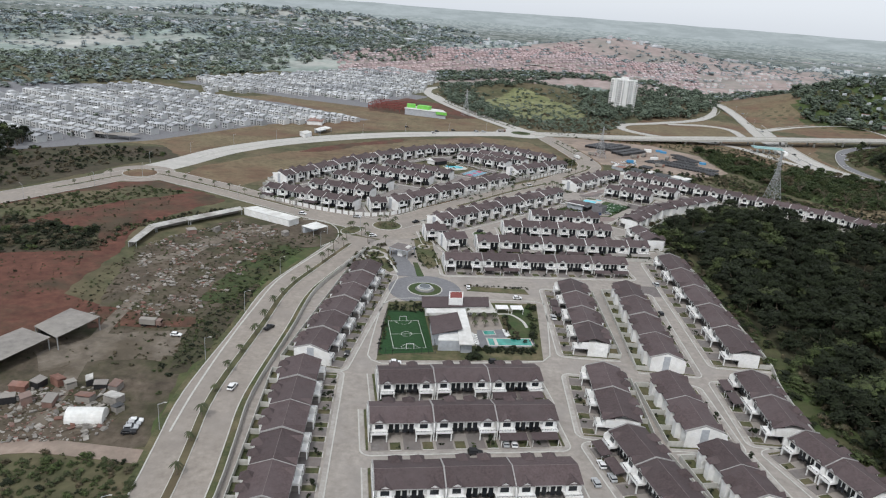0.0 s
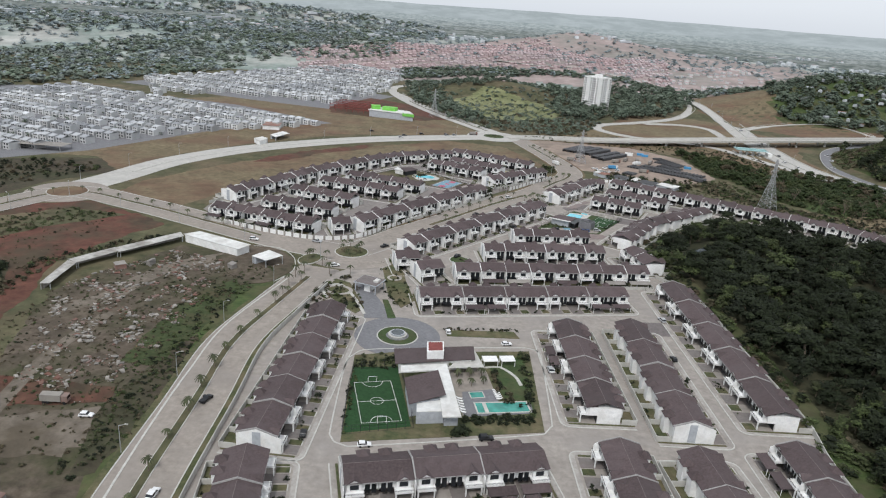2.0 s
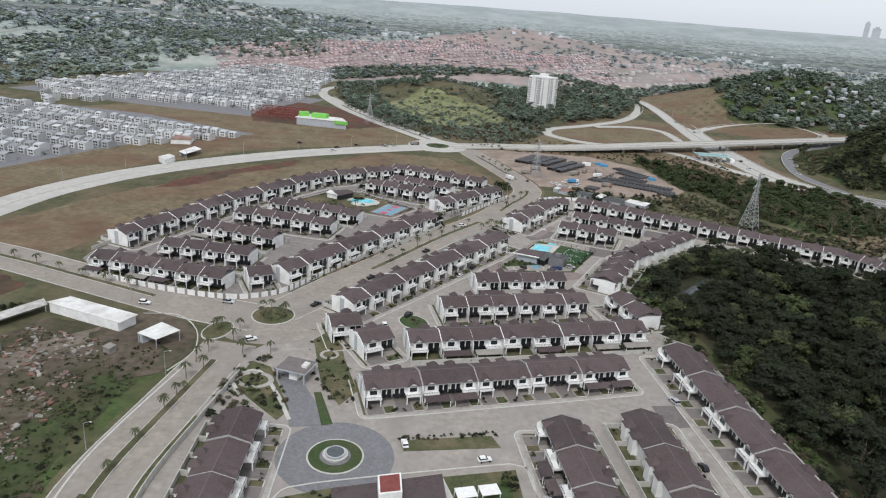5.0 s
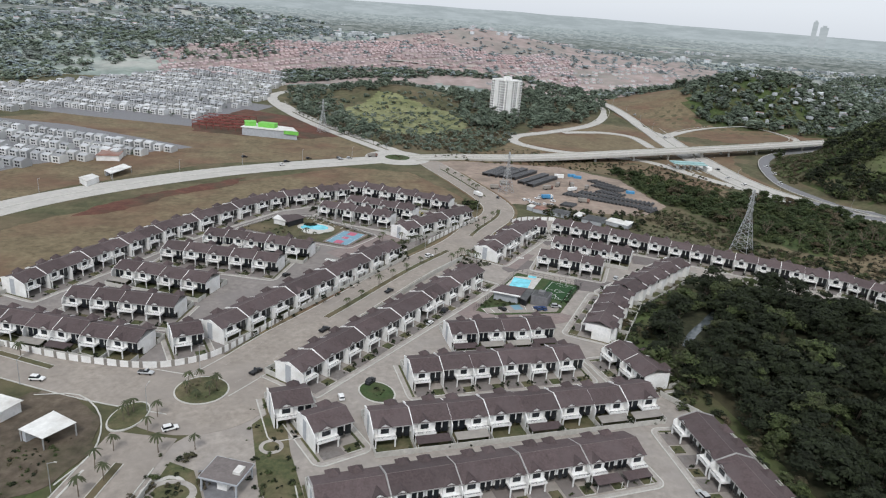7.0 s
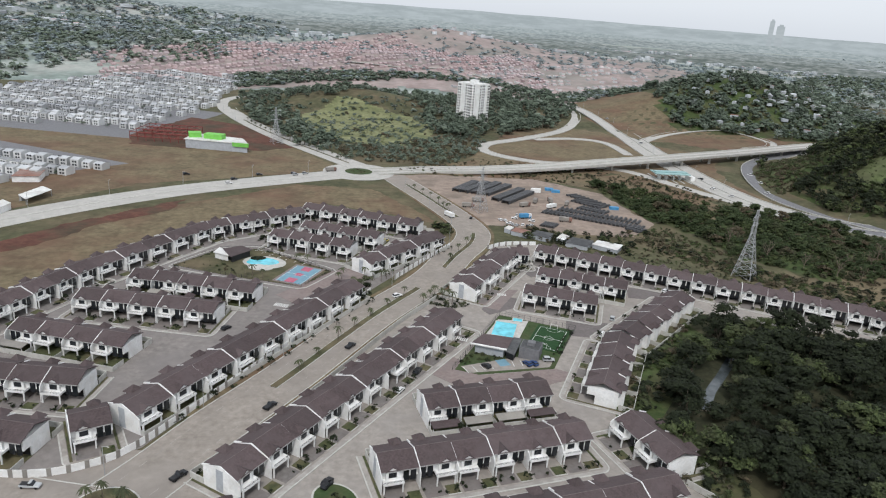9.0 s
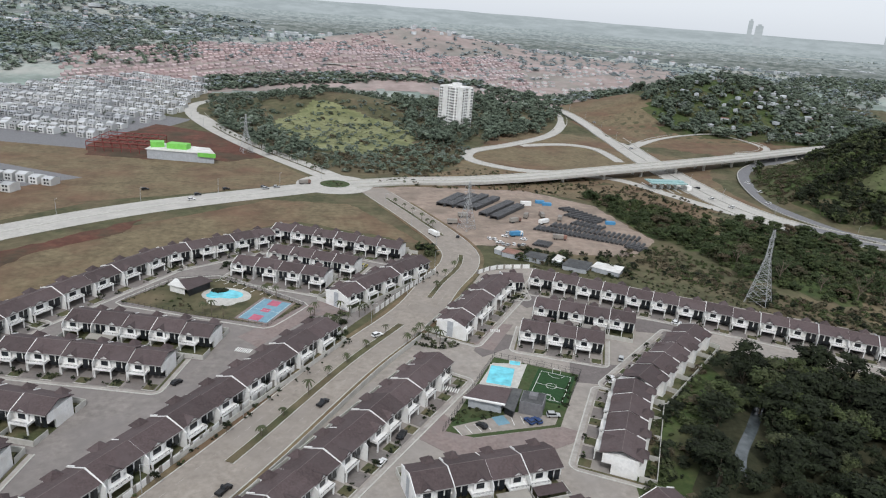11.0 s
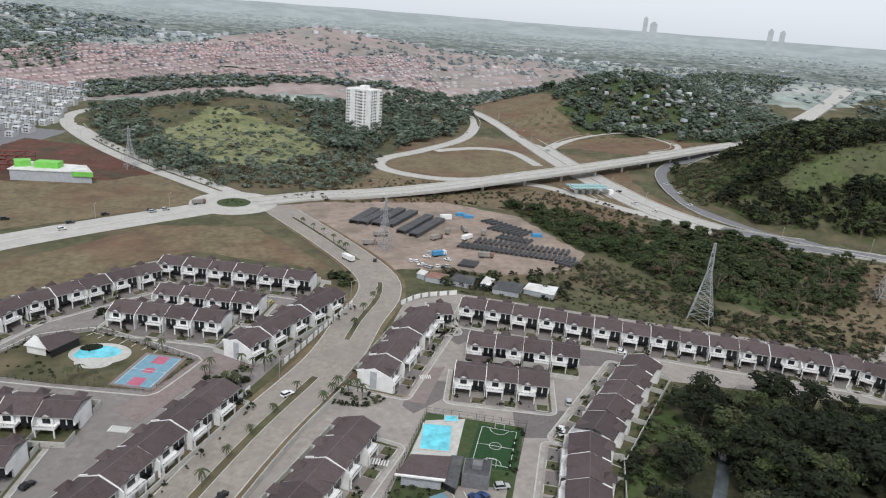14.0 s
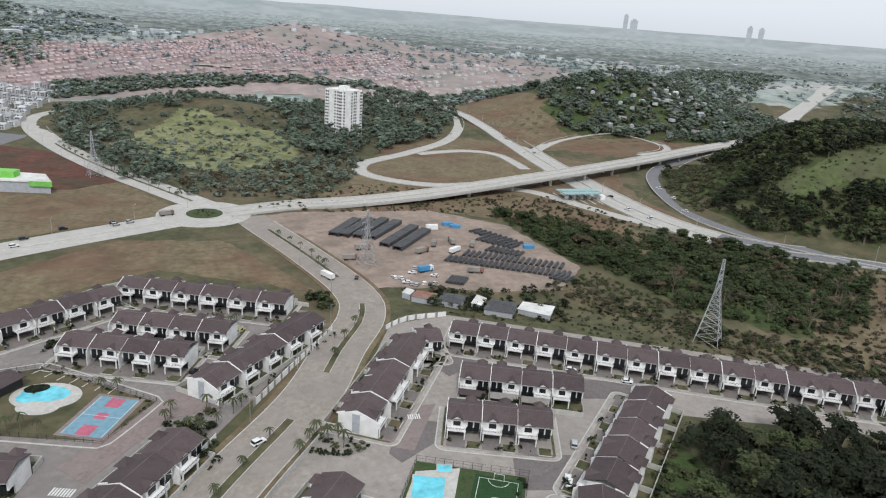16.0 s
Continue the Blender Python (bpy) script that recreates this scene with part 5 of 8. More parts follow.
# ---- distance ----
# Emission in place of lit colour, to paint distance haze onto far shapes.
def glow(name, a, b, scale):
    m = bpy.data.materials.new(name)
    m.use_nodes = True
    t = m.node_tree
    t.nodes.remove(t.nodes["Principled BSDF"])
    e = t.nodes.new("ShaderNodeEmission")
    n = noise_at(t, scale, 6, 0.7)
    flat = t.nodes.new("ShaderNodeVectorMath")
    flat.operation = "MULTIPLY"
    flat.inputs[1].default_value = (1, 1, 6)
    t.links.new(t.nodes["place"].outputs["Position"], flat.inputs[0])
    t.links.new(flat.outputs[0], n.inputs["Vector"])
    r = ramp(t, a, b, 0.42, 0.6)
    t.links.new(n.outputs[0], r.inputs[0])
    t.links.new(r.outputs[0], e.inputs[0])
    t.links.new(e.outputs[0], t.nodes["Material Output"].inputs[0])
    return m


def ridge(name, radius, low, high, wave, mat, label, seed):
    verts, faces, n = [], [], 220
    for i in range(n + 1):
        a = -0.9 + 3.6 * i / n + 0.2
        x, y = 40 + radius * math.cos(a), 150 + radius * math.sin(a)
        z = low + (high - low) * (0.5 + 0.5 * noise.noise((a * wave, seed, 0))) + 4 * noise.noise((a * wave * 9, seed, 4))
        verts += [(x, y, -60), (x, y, z), (x * 1.03, y * 1.03, -60)]
    for i in range(n):
        k = 3 * i
        faces += [(k, k + 3, k + 4, k + 1), (k + 1, k + 4, k + 5, k + 2)]
    tagged(mesh_object(name, verts, faces, mat), label, "backdrop", kind="structure")


# Each farther ridge glows paler: haze painted ring by ring.
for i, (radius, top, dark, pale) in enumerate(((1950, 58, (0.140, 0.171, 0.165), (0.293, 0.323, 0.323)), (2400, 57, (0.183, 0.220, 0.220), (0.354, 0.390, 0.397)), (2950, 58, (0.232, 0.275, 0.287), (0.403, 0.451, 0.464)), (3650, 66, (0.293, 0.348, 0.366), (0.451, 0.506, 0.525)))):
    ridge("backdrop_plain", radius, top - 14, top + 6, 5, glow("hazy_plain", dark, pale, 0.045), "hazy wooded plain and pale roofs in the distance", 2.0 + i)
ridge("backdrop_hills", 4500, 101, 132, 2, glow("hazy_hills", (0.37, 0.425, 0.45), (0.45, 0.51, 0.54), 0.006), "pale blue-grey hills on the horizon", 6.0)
# The towers glow evenly in the haze colour; they hold no lamps.
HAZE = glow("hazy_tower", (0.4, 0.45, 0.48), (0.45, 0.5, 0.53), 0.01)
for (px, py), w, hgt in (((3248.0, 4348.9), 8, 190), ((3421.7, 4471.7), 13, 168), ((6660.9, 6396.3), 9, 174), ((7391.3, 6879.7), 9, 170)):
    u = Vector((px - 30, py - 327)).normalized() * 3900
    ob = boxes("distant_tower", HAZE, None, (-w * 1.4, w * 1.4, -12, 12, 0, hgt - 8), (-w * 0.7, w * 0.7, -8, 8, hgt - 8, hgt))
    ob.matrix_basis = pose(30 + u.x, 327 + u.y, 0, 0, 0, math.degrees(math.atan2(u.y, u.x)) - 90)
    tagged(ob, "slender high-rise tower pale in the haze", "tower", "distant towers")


# ---- medians, roundabouts, palms ----
def palm(h, seed, spread=2.2):
    r = random.Random(seed)
    root = thing("palm_tree", "slim palm tree with drooping green fronds", "palm", "street palms")
    bm = bmesh.new()
    tube(bm, (0, 0, 0), (0.1, 0.05, h * 0.5), 0.17, 0.13)
    tube(bm, (0.1, 0.05, h * 0.5), (0.12, 0.1, h), 0.13, 0.10)
    part("trunk", bm, M_BARK, root)
    bm = bmesh.new()
    for i in range(13):
        a, up = i * 2.4 + r.uniform(-0.2, 0.2), r.uniform(0.1, 1.0)
        d, side = Vector((math.cos(a), math.sin(a), 0)), Vector((-math.sin(a), math.cos(a), 0))
        last = None
        for k in range(5):
            t = k / 4
            c = Vector((0.12, 0.1, h)) + d * spread * t + Vector((0, 0, up * 1.3 * t - 1.9 * t * t))
            w = 0.42 * (0.35 + t) * (1.25 - t)
            pair = [bm.verts.new(c + side * w - Vector((0, 0, 0.25 * w))), bm.verts.new(c), bm.verts.new(c - side * w - Vector((0, 0, 0.25 * w)))]
            if last:
                bm.faces.new((last[0], last[1], pair[1], pair[0])), bm.faces.new((last[1], last[2], pair[2], pair[1]))
            last = pair
    part("crown", bm, M_PALM, root, normals=False)
    return root


PALMS = [palm(4.6, 1), palm(5.8, 2), palm(3.6, 3, 1.8)]


def set_palm(x, y, z=0.2, k=None):
    p = PALMS[rng.randrange(3) if k is None else k]
    s = rng.uniform(0.72, 1.0)
    place(p, pose(x, y, z, 0, 0, rng.uniform(0, 360)) @ Matrix.Diagonal((s, s, s, 1)))


def median(name, line, a, b, width, label, palms=9.0, mat=None):
    seg = line[a:b]
    ribbon(name + "_kerb", seg, width, M_KERB, 0.30, "pale concrete kerb of the median strip", "kerb")
    ribbon(name, seg, width - 0.5, mat or M_SCRUB, 0.34, label, "median")
    run = 0
    for p, q in zip(seg[1:-1], seg[2:]):
        run += (q - p).length
        if palms and run > palms:
            run = 0
            set_palm(p.x + rng.uniform(-.3, .3), p.y + rng.uniform(-.3, .3), 0.33)


nB, nM = len(BLVD), len(MID)
median("median_boulevard", BLVD, 0, int(nB * 0.95), 2.6, "dry planted median strip with palms")
median("median_avenue", MID, int(nM * 0.19), int(nM * 0.45), 3.0, "dry planted median strip with palms")
median("median_avenue_north", MID, int(nM * 0.52), int(nM * 0.69), 2.6, "dry planted median strip with palms")
median("median_avenue_end", MID, int(nM * 0.74), int(nM * 0.95), 2.4, "dry planted median strip with palms", 7.0)
median("median_west", WEST, int(len(WEST) * 0.18), int(len(WEST) * 0.75), 2.6, "dry grass median strip", 11.0)
median("median_hill_road", HILLRD, int(len(HILLRD) * 0.08), int(len(HILLRD) * 0.6), 2.2, "planted median strip", 9.0)
median("median_ring", RING, int(len(RING) * 0.12), int(len(RING) * 0.9), 1.6, "pale concrete median strip", 0, M_KERB)
for name, line, width in (("boulevard", BLVD, 19), ("avenue", MID, 19.5), ("west_road", WEST, 22.8), ("hill_road", HILLRD, 19.2)):
    for side in (-1, 1):
        ribbon("kerb_" + name, line[2:-2], 0.35, M_KERB, 0.27, "pale concrete kerb along the road", "kerb", shift=side * (width / 2 - 0.1))
for side in (-1, 1):
    ribbon("verge_boulevard", BLVD[:-7], 2.0, M_LAWN, 0.2, "strip of worn grass beside the boulevard", "verge", shift=side * 10.6)
    ribbon("verge_avenue", MID[8:-6], 2.0, M_DRY, 0.22, "strip of dry grass beside the avenue", "verge", shift=side * 10.9)


def disc(name, c, r, mat, z, label, category="roundabout", thick=0.4, n=40, squash=1.0, yaw=0.0, inner=0.0):
    bm = bmesh.new()
    prism(bm, [(r * math.cos(i * math.tau / n), r * squash * math.sin(i * math.tau / n)) for i in range(n)], z - thick, z, "z")
    ob = part(name, bm, mat, None)
    ob.matrix_basis = pose(c[0], c[1], 0, 0, 0, yaw)
    return tagged(ob, label, category, kind="structure")


def shrubs(name, pts, mats, hs, label, seed, count):
    rnd, bag = random.Random(seed), Bag()
    for x, y in scatter(pts, count, rnd):
        plant(bag, MIDTREES, x, y, rnd.uniform(*hs), rnd, 1.4, rnd.randrange(len(mats)), len(mats), 0.25)
    return bag.build(name, mats + [M_BARK], label, "shrubs")


def ring_pts(c, r, n=12):
    return [(c[0] + r * math.cos(i * math.tau / n), c[1] + r * math.sin(i * math.tau / n)) for i in range(n)]


R1 = (-32.9, 377.3)
disc("road_roundabout", R1, 24, M_CONC, 0.17, "pale concrete roundabout carriageway")
disc("kerb_roundabout", R1, 8.4, M_KERB, 0.40, "pale kerb round the planted island")
disc("roundabout_island", R1, 7.9, M_LAWN, 0.46, "planted roundabout island with palms")
shrubs("island_shrubs", ring_pts(R1, 5.6), [M_LEAFLIGHT, M_LEAFDRY], (0.5, 1.3), "low ornamental shrubs on the roundabout", 31, 60)
for i in range(7):
    set_palm(R1[0] + 4.6 * math.cos(i * 0.9), R1[1] + 4.6 * math.sin(i * 0.9), 0.45)
R2 = (-207.4, 452.8)
disc("road_roundabout_west", R2, 22.8, M_CONC, 0.18, "pale concrete roundabout carriageway")
disc("kerb_roundabout_west", R2, 11.3, M_KERB, 0.40, "pale kerb round the island")
disc("roundabout_island_west", R2, 10.8, M_DRY, 0.46, "dry grass roundabout island")
R3 = (72.9, 734.3)
# Carriageway takes the ring road's paler concrete, its sunlight in the colour.
disc("road_roundabout_north", R3, 26.4, M_MOTORWAY, 0.17, "pale concrete roundabout carriageway")
disc("kerb_roundabout_north", R3, 10.8, M_KERB, 0.40, "pale kerb round the planted island")
disc("roundabout_island_north", R3, 10.2, M_GREENLAWN, 0.46, "green planted roundabout island")
shrubs("north_island_shrubs", ring_pts(R3, 7), [M_LEAFLIGHT, M_LEAFDRY], (0.6, 1.8), "low shrubs on the roundabout", 32, 40)
# side islands at the junction
disc("kerb_island", (-51.5, 364.0), 5, M_KERB, 0.4, "pale kerb of the traffic island", squash=1.6, yaw=-20)
disc("island", (-51.5, 364.0), 4.6, M_LAWN, 0.46, "planted traffic island", squash=1.6, yaw=-20)
for dx, dy in ((0, 0), (1, 2), (-1, -2)):
    p = (-51.5, 364.0)
    set_palm(p[0] + dx, p[1] + dy, 0.45, 1)
disc("kerb_island_loop", (21.9, 372.8), 5.5, M_KERB, 0.32, "pale kerb of the green loop island", squash=1.3, yaw=30)
disc("island_loop", (21.9, 372.8), 5, M_GREENLAWN, 0.38, "green lawn island in the estate loop", squash=1.3, yaw=30)
shrubs("loop_shrubs", ring_pts((21.9, 372.8), 2.5), [M_LEAF, M_LEAFLIGHT], (0.5, 1.4), "clipped shrubs on the loop island", 33, 14)
# gate court with fountain
FC = (-6.8, 287.6)
disc("pavement_court", FC, 16.3, M_GREYPAVE, 0.20, "grey paved circular forecourt")
disc("kerb_fountain", FC, 7.9, M_KERB, 0.34, "pale kerb round the fountain lawn")
disc("lawn_fountain", FC, 7.4, M_GREENLAWN, 0.40, "ring of clipped green hedge and lawn")
disc("walk_fountain", FC, 4.3, M_GREYPAVE, 0.44, "pale ring path at the fountain")
fountain = thing("fountain", "round grey stone tiered fountain bowl on a lawn", "fountain")
fountain.matrix_basis = pose(FC[0], FC[1], 0.42)
for nm, r, z0, z1 in (("basin", 3.4, 0, 0.7), ("bowl", 2.7, 0.7, 1.3)):
    bm = bmesh.new()
    tube(bm, (0, 0, z0), (0, 0, z1), r, r * 1.05, 28)
    part(nm, bm, M_GREYPAINT if nm == "bowl" else M_KERB, fountain)
bm = bmesh.new()
tube(bm, (0, 0, 1.3), (0, 0, 1.34), 2.4, 2.4, 28)
part("water", bm, M_RIVER, fountain)
patch("road_gate", [(-20.5, 302.0), (-7.6, 302.4), (-14.1, 316.8), (-22.4, 337.3), (-28.5, 337.0), (-22.7, 316.5)], M_GREYPAVE, 0.21, "grey paved entrance drive", "road")
gate = thing("gatehouse", "dark flat-roofed gatehouse canopy over the drive", "gatehouse")
ga, gb = Vector((-27.2, 333.7)), Vector((-13.8, 327.8))
gate.matrix_basis = pose((ga.x + gb.x) / 2, (ga.y + gb.y) / 2, 0.15, 0, 0, math.degrees(math.atan2(gb.y - ga.y, gb.x - ga.x)))
boxes("canopy", M_GREYPAINT, gate, (-5.4, 5.4, -4.6, 4.6, 3.9, 4.3))
boxes("roof_sheet", M_PAVERS, gate, (-5.2, 5.2, -4.4, 4.4, 4.3, 4.36))
boxes("roof_box", M_SHEET, gate, (2.2, 4.2, -1, 2, 4.36, 5.1))
boxes("guard_booth", M_WHITE, gate, (-1.4, 1.4, -2.5, 2.5, 0, 3.9))
for x in (-5, 4.6):
    for y in (-4.2, 3.8):
        boxes("post", M_GREYPAINT, gate, (x, x + 0.4, y, y + 0.4, 0, 3.9))
patch("lawn_gate_west", [(-40.0, 325.7), (-36.2, 341.2), (-29.5, 337.0), (-21.2, 310.9), (-24.4, 305.4), (-33.0, 316.1)], M_LAWN, 0.24, "landscaped lawn with winding paths beside the gate", "lawn")
patch("lawn_gate_east", [(-16.2, 357.1), (-7.6, 368.5), (-4.9, 342.9), (-0.6, 321.3), (-6.3, 313.3), (-12.7, 329.1)], M_LAWN, 0.24, "landscaped lawn beside the gate", "lawn")
patch("lawn_gate_median", [(-14.3, 320.7), (-12.0, 320.8), (-7.9, 303.1), (-11.2, 302.3)], M_GREENLAWN, 0.27, "planted strip in the drive", "lawn")
ribbon("path_gate", curve([(-37.3, 319.8), (-40.7, 329.8), (-33.3, 334.5), (-25.9, 320.3), (-20.8, 305.5)], 2), 1.3, M_KERB, 0.28, "pale winding garden path", "path")
disc("path_garden_ring", (-33.8, 328.5), 6.4, M_FOOT, 0.285, "pale looped garden path beside the gate", "path", squash=0.8, yaw=-15)
disc("lawn_garden_ring", (-33.8, 328.5), 4.6, M_LAWN, 0.31, "oval lawn bed inside the looped path", "lawn", squash=0.75, yaw=-15)
shrubs("ring_bed_shrubs", ring_pts((-33.8, 328.5), 2.6), [M_LEAFLIGHT, M_LEAF], (0.5, 1.2), "curved row of shrubs in the lawn bed", 80, 18)
disc("path_garden_ring_east", (-10.2, 345.8), 3.4, M_FOOT, 0.285, "small round garden path by the drive", "path")
disc("lawn_garden_ring_east", (-10.2, 345.8), 2.2, M_LAWN, 0.31, "round lawn bed by the drive", "lawn")
shrubs("gate_shrubs", [(-45.8, 304.7), (-44.9, 331.8), (-37.1, 348.2), (-28.0, 341.6), (-21.1, 309.1), (-28.4, 308.8)], [M_LEAF, M_LEAFLIGHT, M_LEAFDRY], (0.8, 2.6), "garden shrubs by the gate", 34, 70)
shrubs("gate_shrubs_east", [(-19.1, 367.7), (-7.6, 368.5), (-4.9, 342.9), (1.3, 321.4), (-6.2, 306.0), (-14.7, 329.0)], [M_LEAF, M_LEAFLIGHT], (0.6, 2.2), "garden shrubs by the drive", 35, 50)
for q in ((-54.4, 340.2), (-51.6, 347.4), (-39.9, 345.7), (-30.5, 346.2), (-55.2, 329.1), (-43.4, 363.2), (-44.5, 355.3), (-55.9, 319.0)):
    set_palm(q[0], q[1], 0.2, 1)


# ---- clubhouse blocks ----
def quad_frame(a, b):
    """The pose with x from a to b, standing at a."""
    return pose(a[0], a[1], 0, 0, 0, math.degrees(math.atan2(b[1] - a[1], b[0] - a[0]))), math.hypot(b[0] - a[0], b[1] - a[1])


def pitch(m, w, l, name_label):
    root = thing("football_pitch", name_label, "sports pitch")
    root.matrix_basis = m
    boxes("turf", M_TURF, root, (-1.2, w + 1.2, -1.2, l + 1.2, 0, 0.30))
    t, z = 0.14, (0.30, 0.32)
    for nm, b in (("side_line", (0, t, 0, l)), ("side_line", (w - t, w, 0, l)), ("goal_line", (t, w - t, 0, t)), ("goal_line", (t, w - t, l - t, l)), ("halfway_line", (t, w - t, l / 2 - t / 2, l / 2 + t / 2))):
        boxes(nm, M_LINE, root, (*b, *z))
    for nm, cy, r, a0, a1 in (("centre_circle", l / 2, w * 0.17, 0, 360), ("goal_arc", 0.1, w * 0.27, 0, 180), ("goal_arc", l - 0.1, w * 0.27, 180, 360)):
        bm = bmesh.new()
        n = 28
        for i in range(n):
            p = [radians(a0 + (a1 - a0) * (i + k) / n) for k in (0, 1)]
            v = [bm.verts.new((w / 2 + rr * math.cos(q), cy + rr * math.sin(q), 0.325)) for q, rr in ((p[0], r), (p[1], r), (p[1], r - t), (p[0], r - t))]
            bm.faces.new(v[::-1])
        part(nm, bm, M_LINE, root)
    for y, s in ((0, -1), (l, 1)):
        bm = bmesh.new()
        for x in (w / 2 - 1.4, w / 2 + 1.4):
            tube(bm, (x, y, 0.3), (x, y, 2.2), 0.07)
            tube(bm, (x, y, 2.2), (x, y + s * 0.9, 0.3), 0.05)
        tube(bm, (w / 2 - 1.4, y, 2.2), (w / 2 + 1.4, y, 2.2), 0.07)
        part("goal", bm, M_LINE, root)
    return root


def fence(name, pts, h, label, mat=M_DARK, gap=2.6, hedge=False):
    root = thing(name, label, "fence")
    for a, b in zip(pts, pts[1:]):
        m, l = quad_frame(a, b)
        n = max(1, round(l / gap))
        bm = bmesh.new()
        for z in (0.3, h * 0.6, h):
            tube(bm, m @ Vector((0, 0, z)), m @ Vector((l, 0, z)), 0.035, n=4)
        tagged(part("railing", bm, mat, root), kind="stuff")
        bm = bmesh.new()
        for i in range(n):
            tube(bm, m @ Vector((l * i / n, 0, 0)), m @ Vector((l * i / n, 0, h + 0.1)), 0.06, n=4)
        tagged(part("fence_post", bm, mat, root), kind="stuff")
    return root


CLUB = [(-20.4, 220.6), (-20.2, 269.5), (-11.0, 274.0), (43.8, 280.4), (39.6, 230.0)]
patch("lawn_club", [(-20.7, 219.0), (-21.4, 270.8), (-6.7, 274.6), (42.6, 280.3), (39.9, 228.4)], M_LAWN, 0.22, "clubhouse grounds with lawn and hedges", "lawn")
patch("terrace_club", [(11.4, 266.0), (24.7, 267.7), (27.9, 240.8), (26.5, 236.4), (15.3, 235.2)], M_CONC, 0.25, "pale paved pool terrace", "pavement")
patch("deck_pool", [(15.9, 249.2), (26.7, 252.0), (27.6, 243.7), (38.0, 244.9), (38.0, 238.4), (15.6, 234.5)], M_GREYPAVE, 0.28, "dark grey pool deck", "pavement")


def pool(name, a, b, d, mat, label, rim=0.5):
    """A pool with its rim; a to b is the front edge, d the depth of the plan."""
    m, l = quad_frame(a, b)
    root = thing(name, label, "pool")
    root.matrix_basis = m
    boxes("rim", M_KERB, root, (-rim, l + rim, -rim, 0, 0, 0.42), (-rim, l + rim, d, d + rim, 0, 0.42), (-rim, 0, 0, d, 0, 0.42), (l, l + rim, 0, d, 0, 0.42))
    boxes("water", mat, root, (0, l, 0, d, 0, 0.36))
    return root


ribbon("kerb_club", curve([(-22.5, 219.0), (-24.2, 222.5), (-23.8, 267.5), (-21, 272.5), (-12, 276.5), (41.5, 283), (45.6, 281.5), (46.4, 277), (42.8, 232), (39.6, 227.4), (-18.5, 217.0), (-22.5, 219.0)], 3), 0.45, M_KERB, 0.27, "pale rounded kerb round the clubhouse block", "kerb", thick=0.3)
pool("swimming_pool", (20.4, 237.1), (37.0, 239.3), 5.5, M_GREENWATER, "turquoise swimming pool set in a dark deck")
pool("small_pool", (18.8, 245.7), (23.0, 246.5), 3.2, M_GREENWATER, "small turquoise plunge pool in a dark deck", 0.3)
boxes("pool_bridge", M_KERB, None, (-0.6, 0.6, 0, 5.5, 0.36, 0.5)).matrix_basis = quad_frame((23.2, 237.4), (37.0, 239.3))[0]
tagged(bpy.data.objects["pool_bridge"], "pale walkway slab across the swimming pool", "walkway")


def lounger():
    root = thing("sun_lounger", "white sun lounger on the pool deck", "sun lounger", "pool loungers")
    boxes("seat", M_WHITE, root, (-0.35, 0.35, 0, 1.3, 0.3, 0.4))
    bm = bmesh.new()
    prism(bm, [(1.3, 0.3), (2.0, 0.75), (2.0, 0.85), (1.3, 0.4)], -0.35, 0.35)
    part("backrest", bm, M_WHITE, root)
    boxes("base", M_STEEL, root, (-0.3, 0.3, 0.1, 1.2, 0, 0.3))
    return root


LOUNGER = lounger()
for i in range(6):
    a, b = Vector((15.7, 244.6)), Vector((16.5, 236.7))
    p = a.lerp(b, i / 5)
    place(LOUNGER, pose(p.x, p.y, 0.28, 0, 0, 80))
    a, b = Vector((25.9, 251.1)), Vector((26.8, 245.8))
    p = a.lerp(b, i / 5)
    place(LOUNGER, pose(p.x, p.y, 0.28, 0, 0, -100))
patch("lawn_pitch", [(-20.4, 223.4), (-20.9, 262), (-6, 264.0), (-0.6, 228.2)], M_TURF, 0.245, "dark green turf round the football pitch", "lawn")
patch("lawn_pool_garden", [(26.5, 266), (40, 278), (38.5, 236), (30, 244.6)], M_GREENLAWN, 0.25, "green garden lawn beside the pool", "lawn")
pm, pw = quad_frame((-15.5, 228.4), (-3.4, 230.7))
pl = (Vector((-17.6, 251.9)) - Vector((-15.5, 228.4))).length
pitch(pm @ pose(0, 0, 0.1), pw, pl, "green artificial football pitch with white lines")
fence("pitch_fence", [(-20.7, 223.0), (-21.2, 248.3), (-20.8, 260.6), (-5.2, 263.9), (0.2, 227.5), (-20.6, 222.7)], 3.0, "dark mesh fence round the football pitch")
shrubs("club_hedge", [(-19.2, 222.9), (-19.4, 250.4), (-19.0, 267.4), (-20.6, 267.2), (-21.4, 250.2), (-20.6, 222.7)], [M_LEAF, M_LEAFLIGHT], (0.6, 1.6), "clipped green hedge beside the pitch", 36, 60)
shrubs("club_garden", [(-18.4, 260.9), (-18.3, 272.1), (-6.7, 273.7), (-5.4, 262.5)], [M_LEAF, M_LEAFLIGHT], (0.6, 2.4), "garden shrubs at the clubhouse", 37, 40)
shrubs("pool_hedge", [(15.6, 233.8), (37.0, 237.5), (37.3, 232.7), (15.4, 229.8)], [M_LEAF], (1.0, 2.4), "dark hedge along the pool", 38, 70)
shrubs("east_hedge", [(38.2, 278.7), (41.8, 279.2), (38.3, 233.2), (36.9, 232.7)], [M_LEAF, M_LEAFLIGHT], (1.0, 2.6), "tall hedge on the street side", 39, 60)
shrubs("club_bushes", [(26.6, 260.2), (28.2, 266.8), (30.0, 252.4), (34.6, 241.6), (28.2, 244.5)], [M_LEAF, M_LEAFDRY], (0.8, 2.6), "garden shrubs between paths", 40, 30)
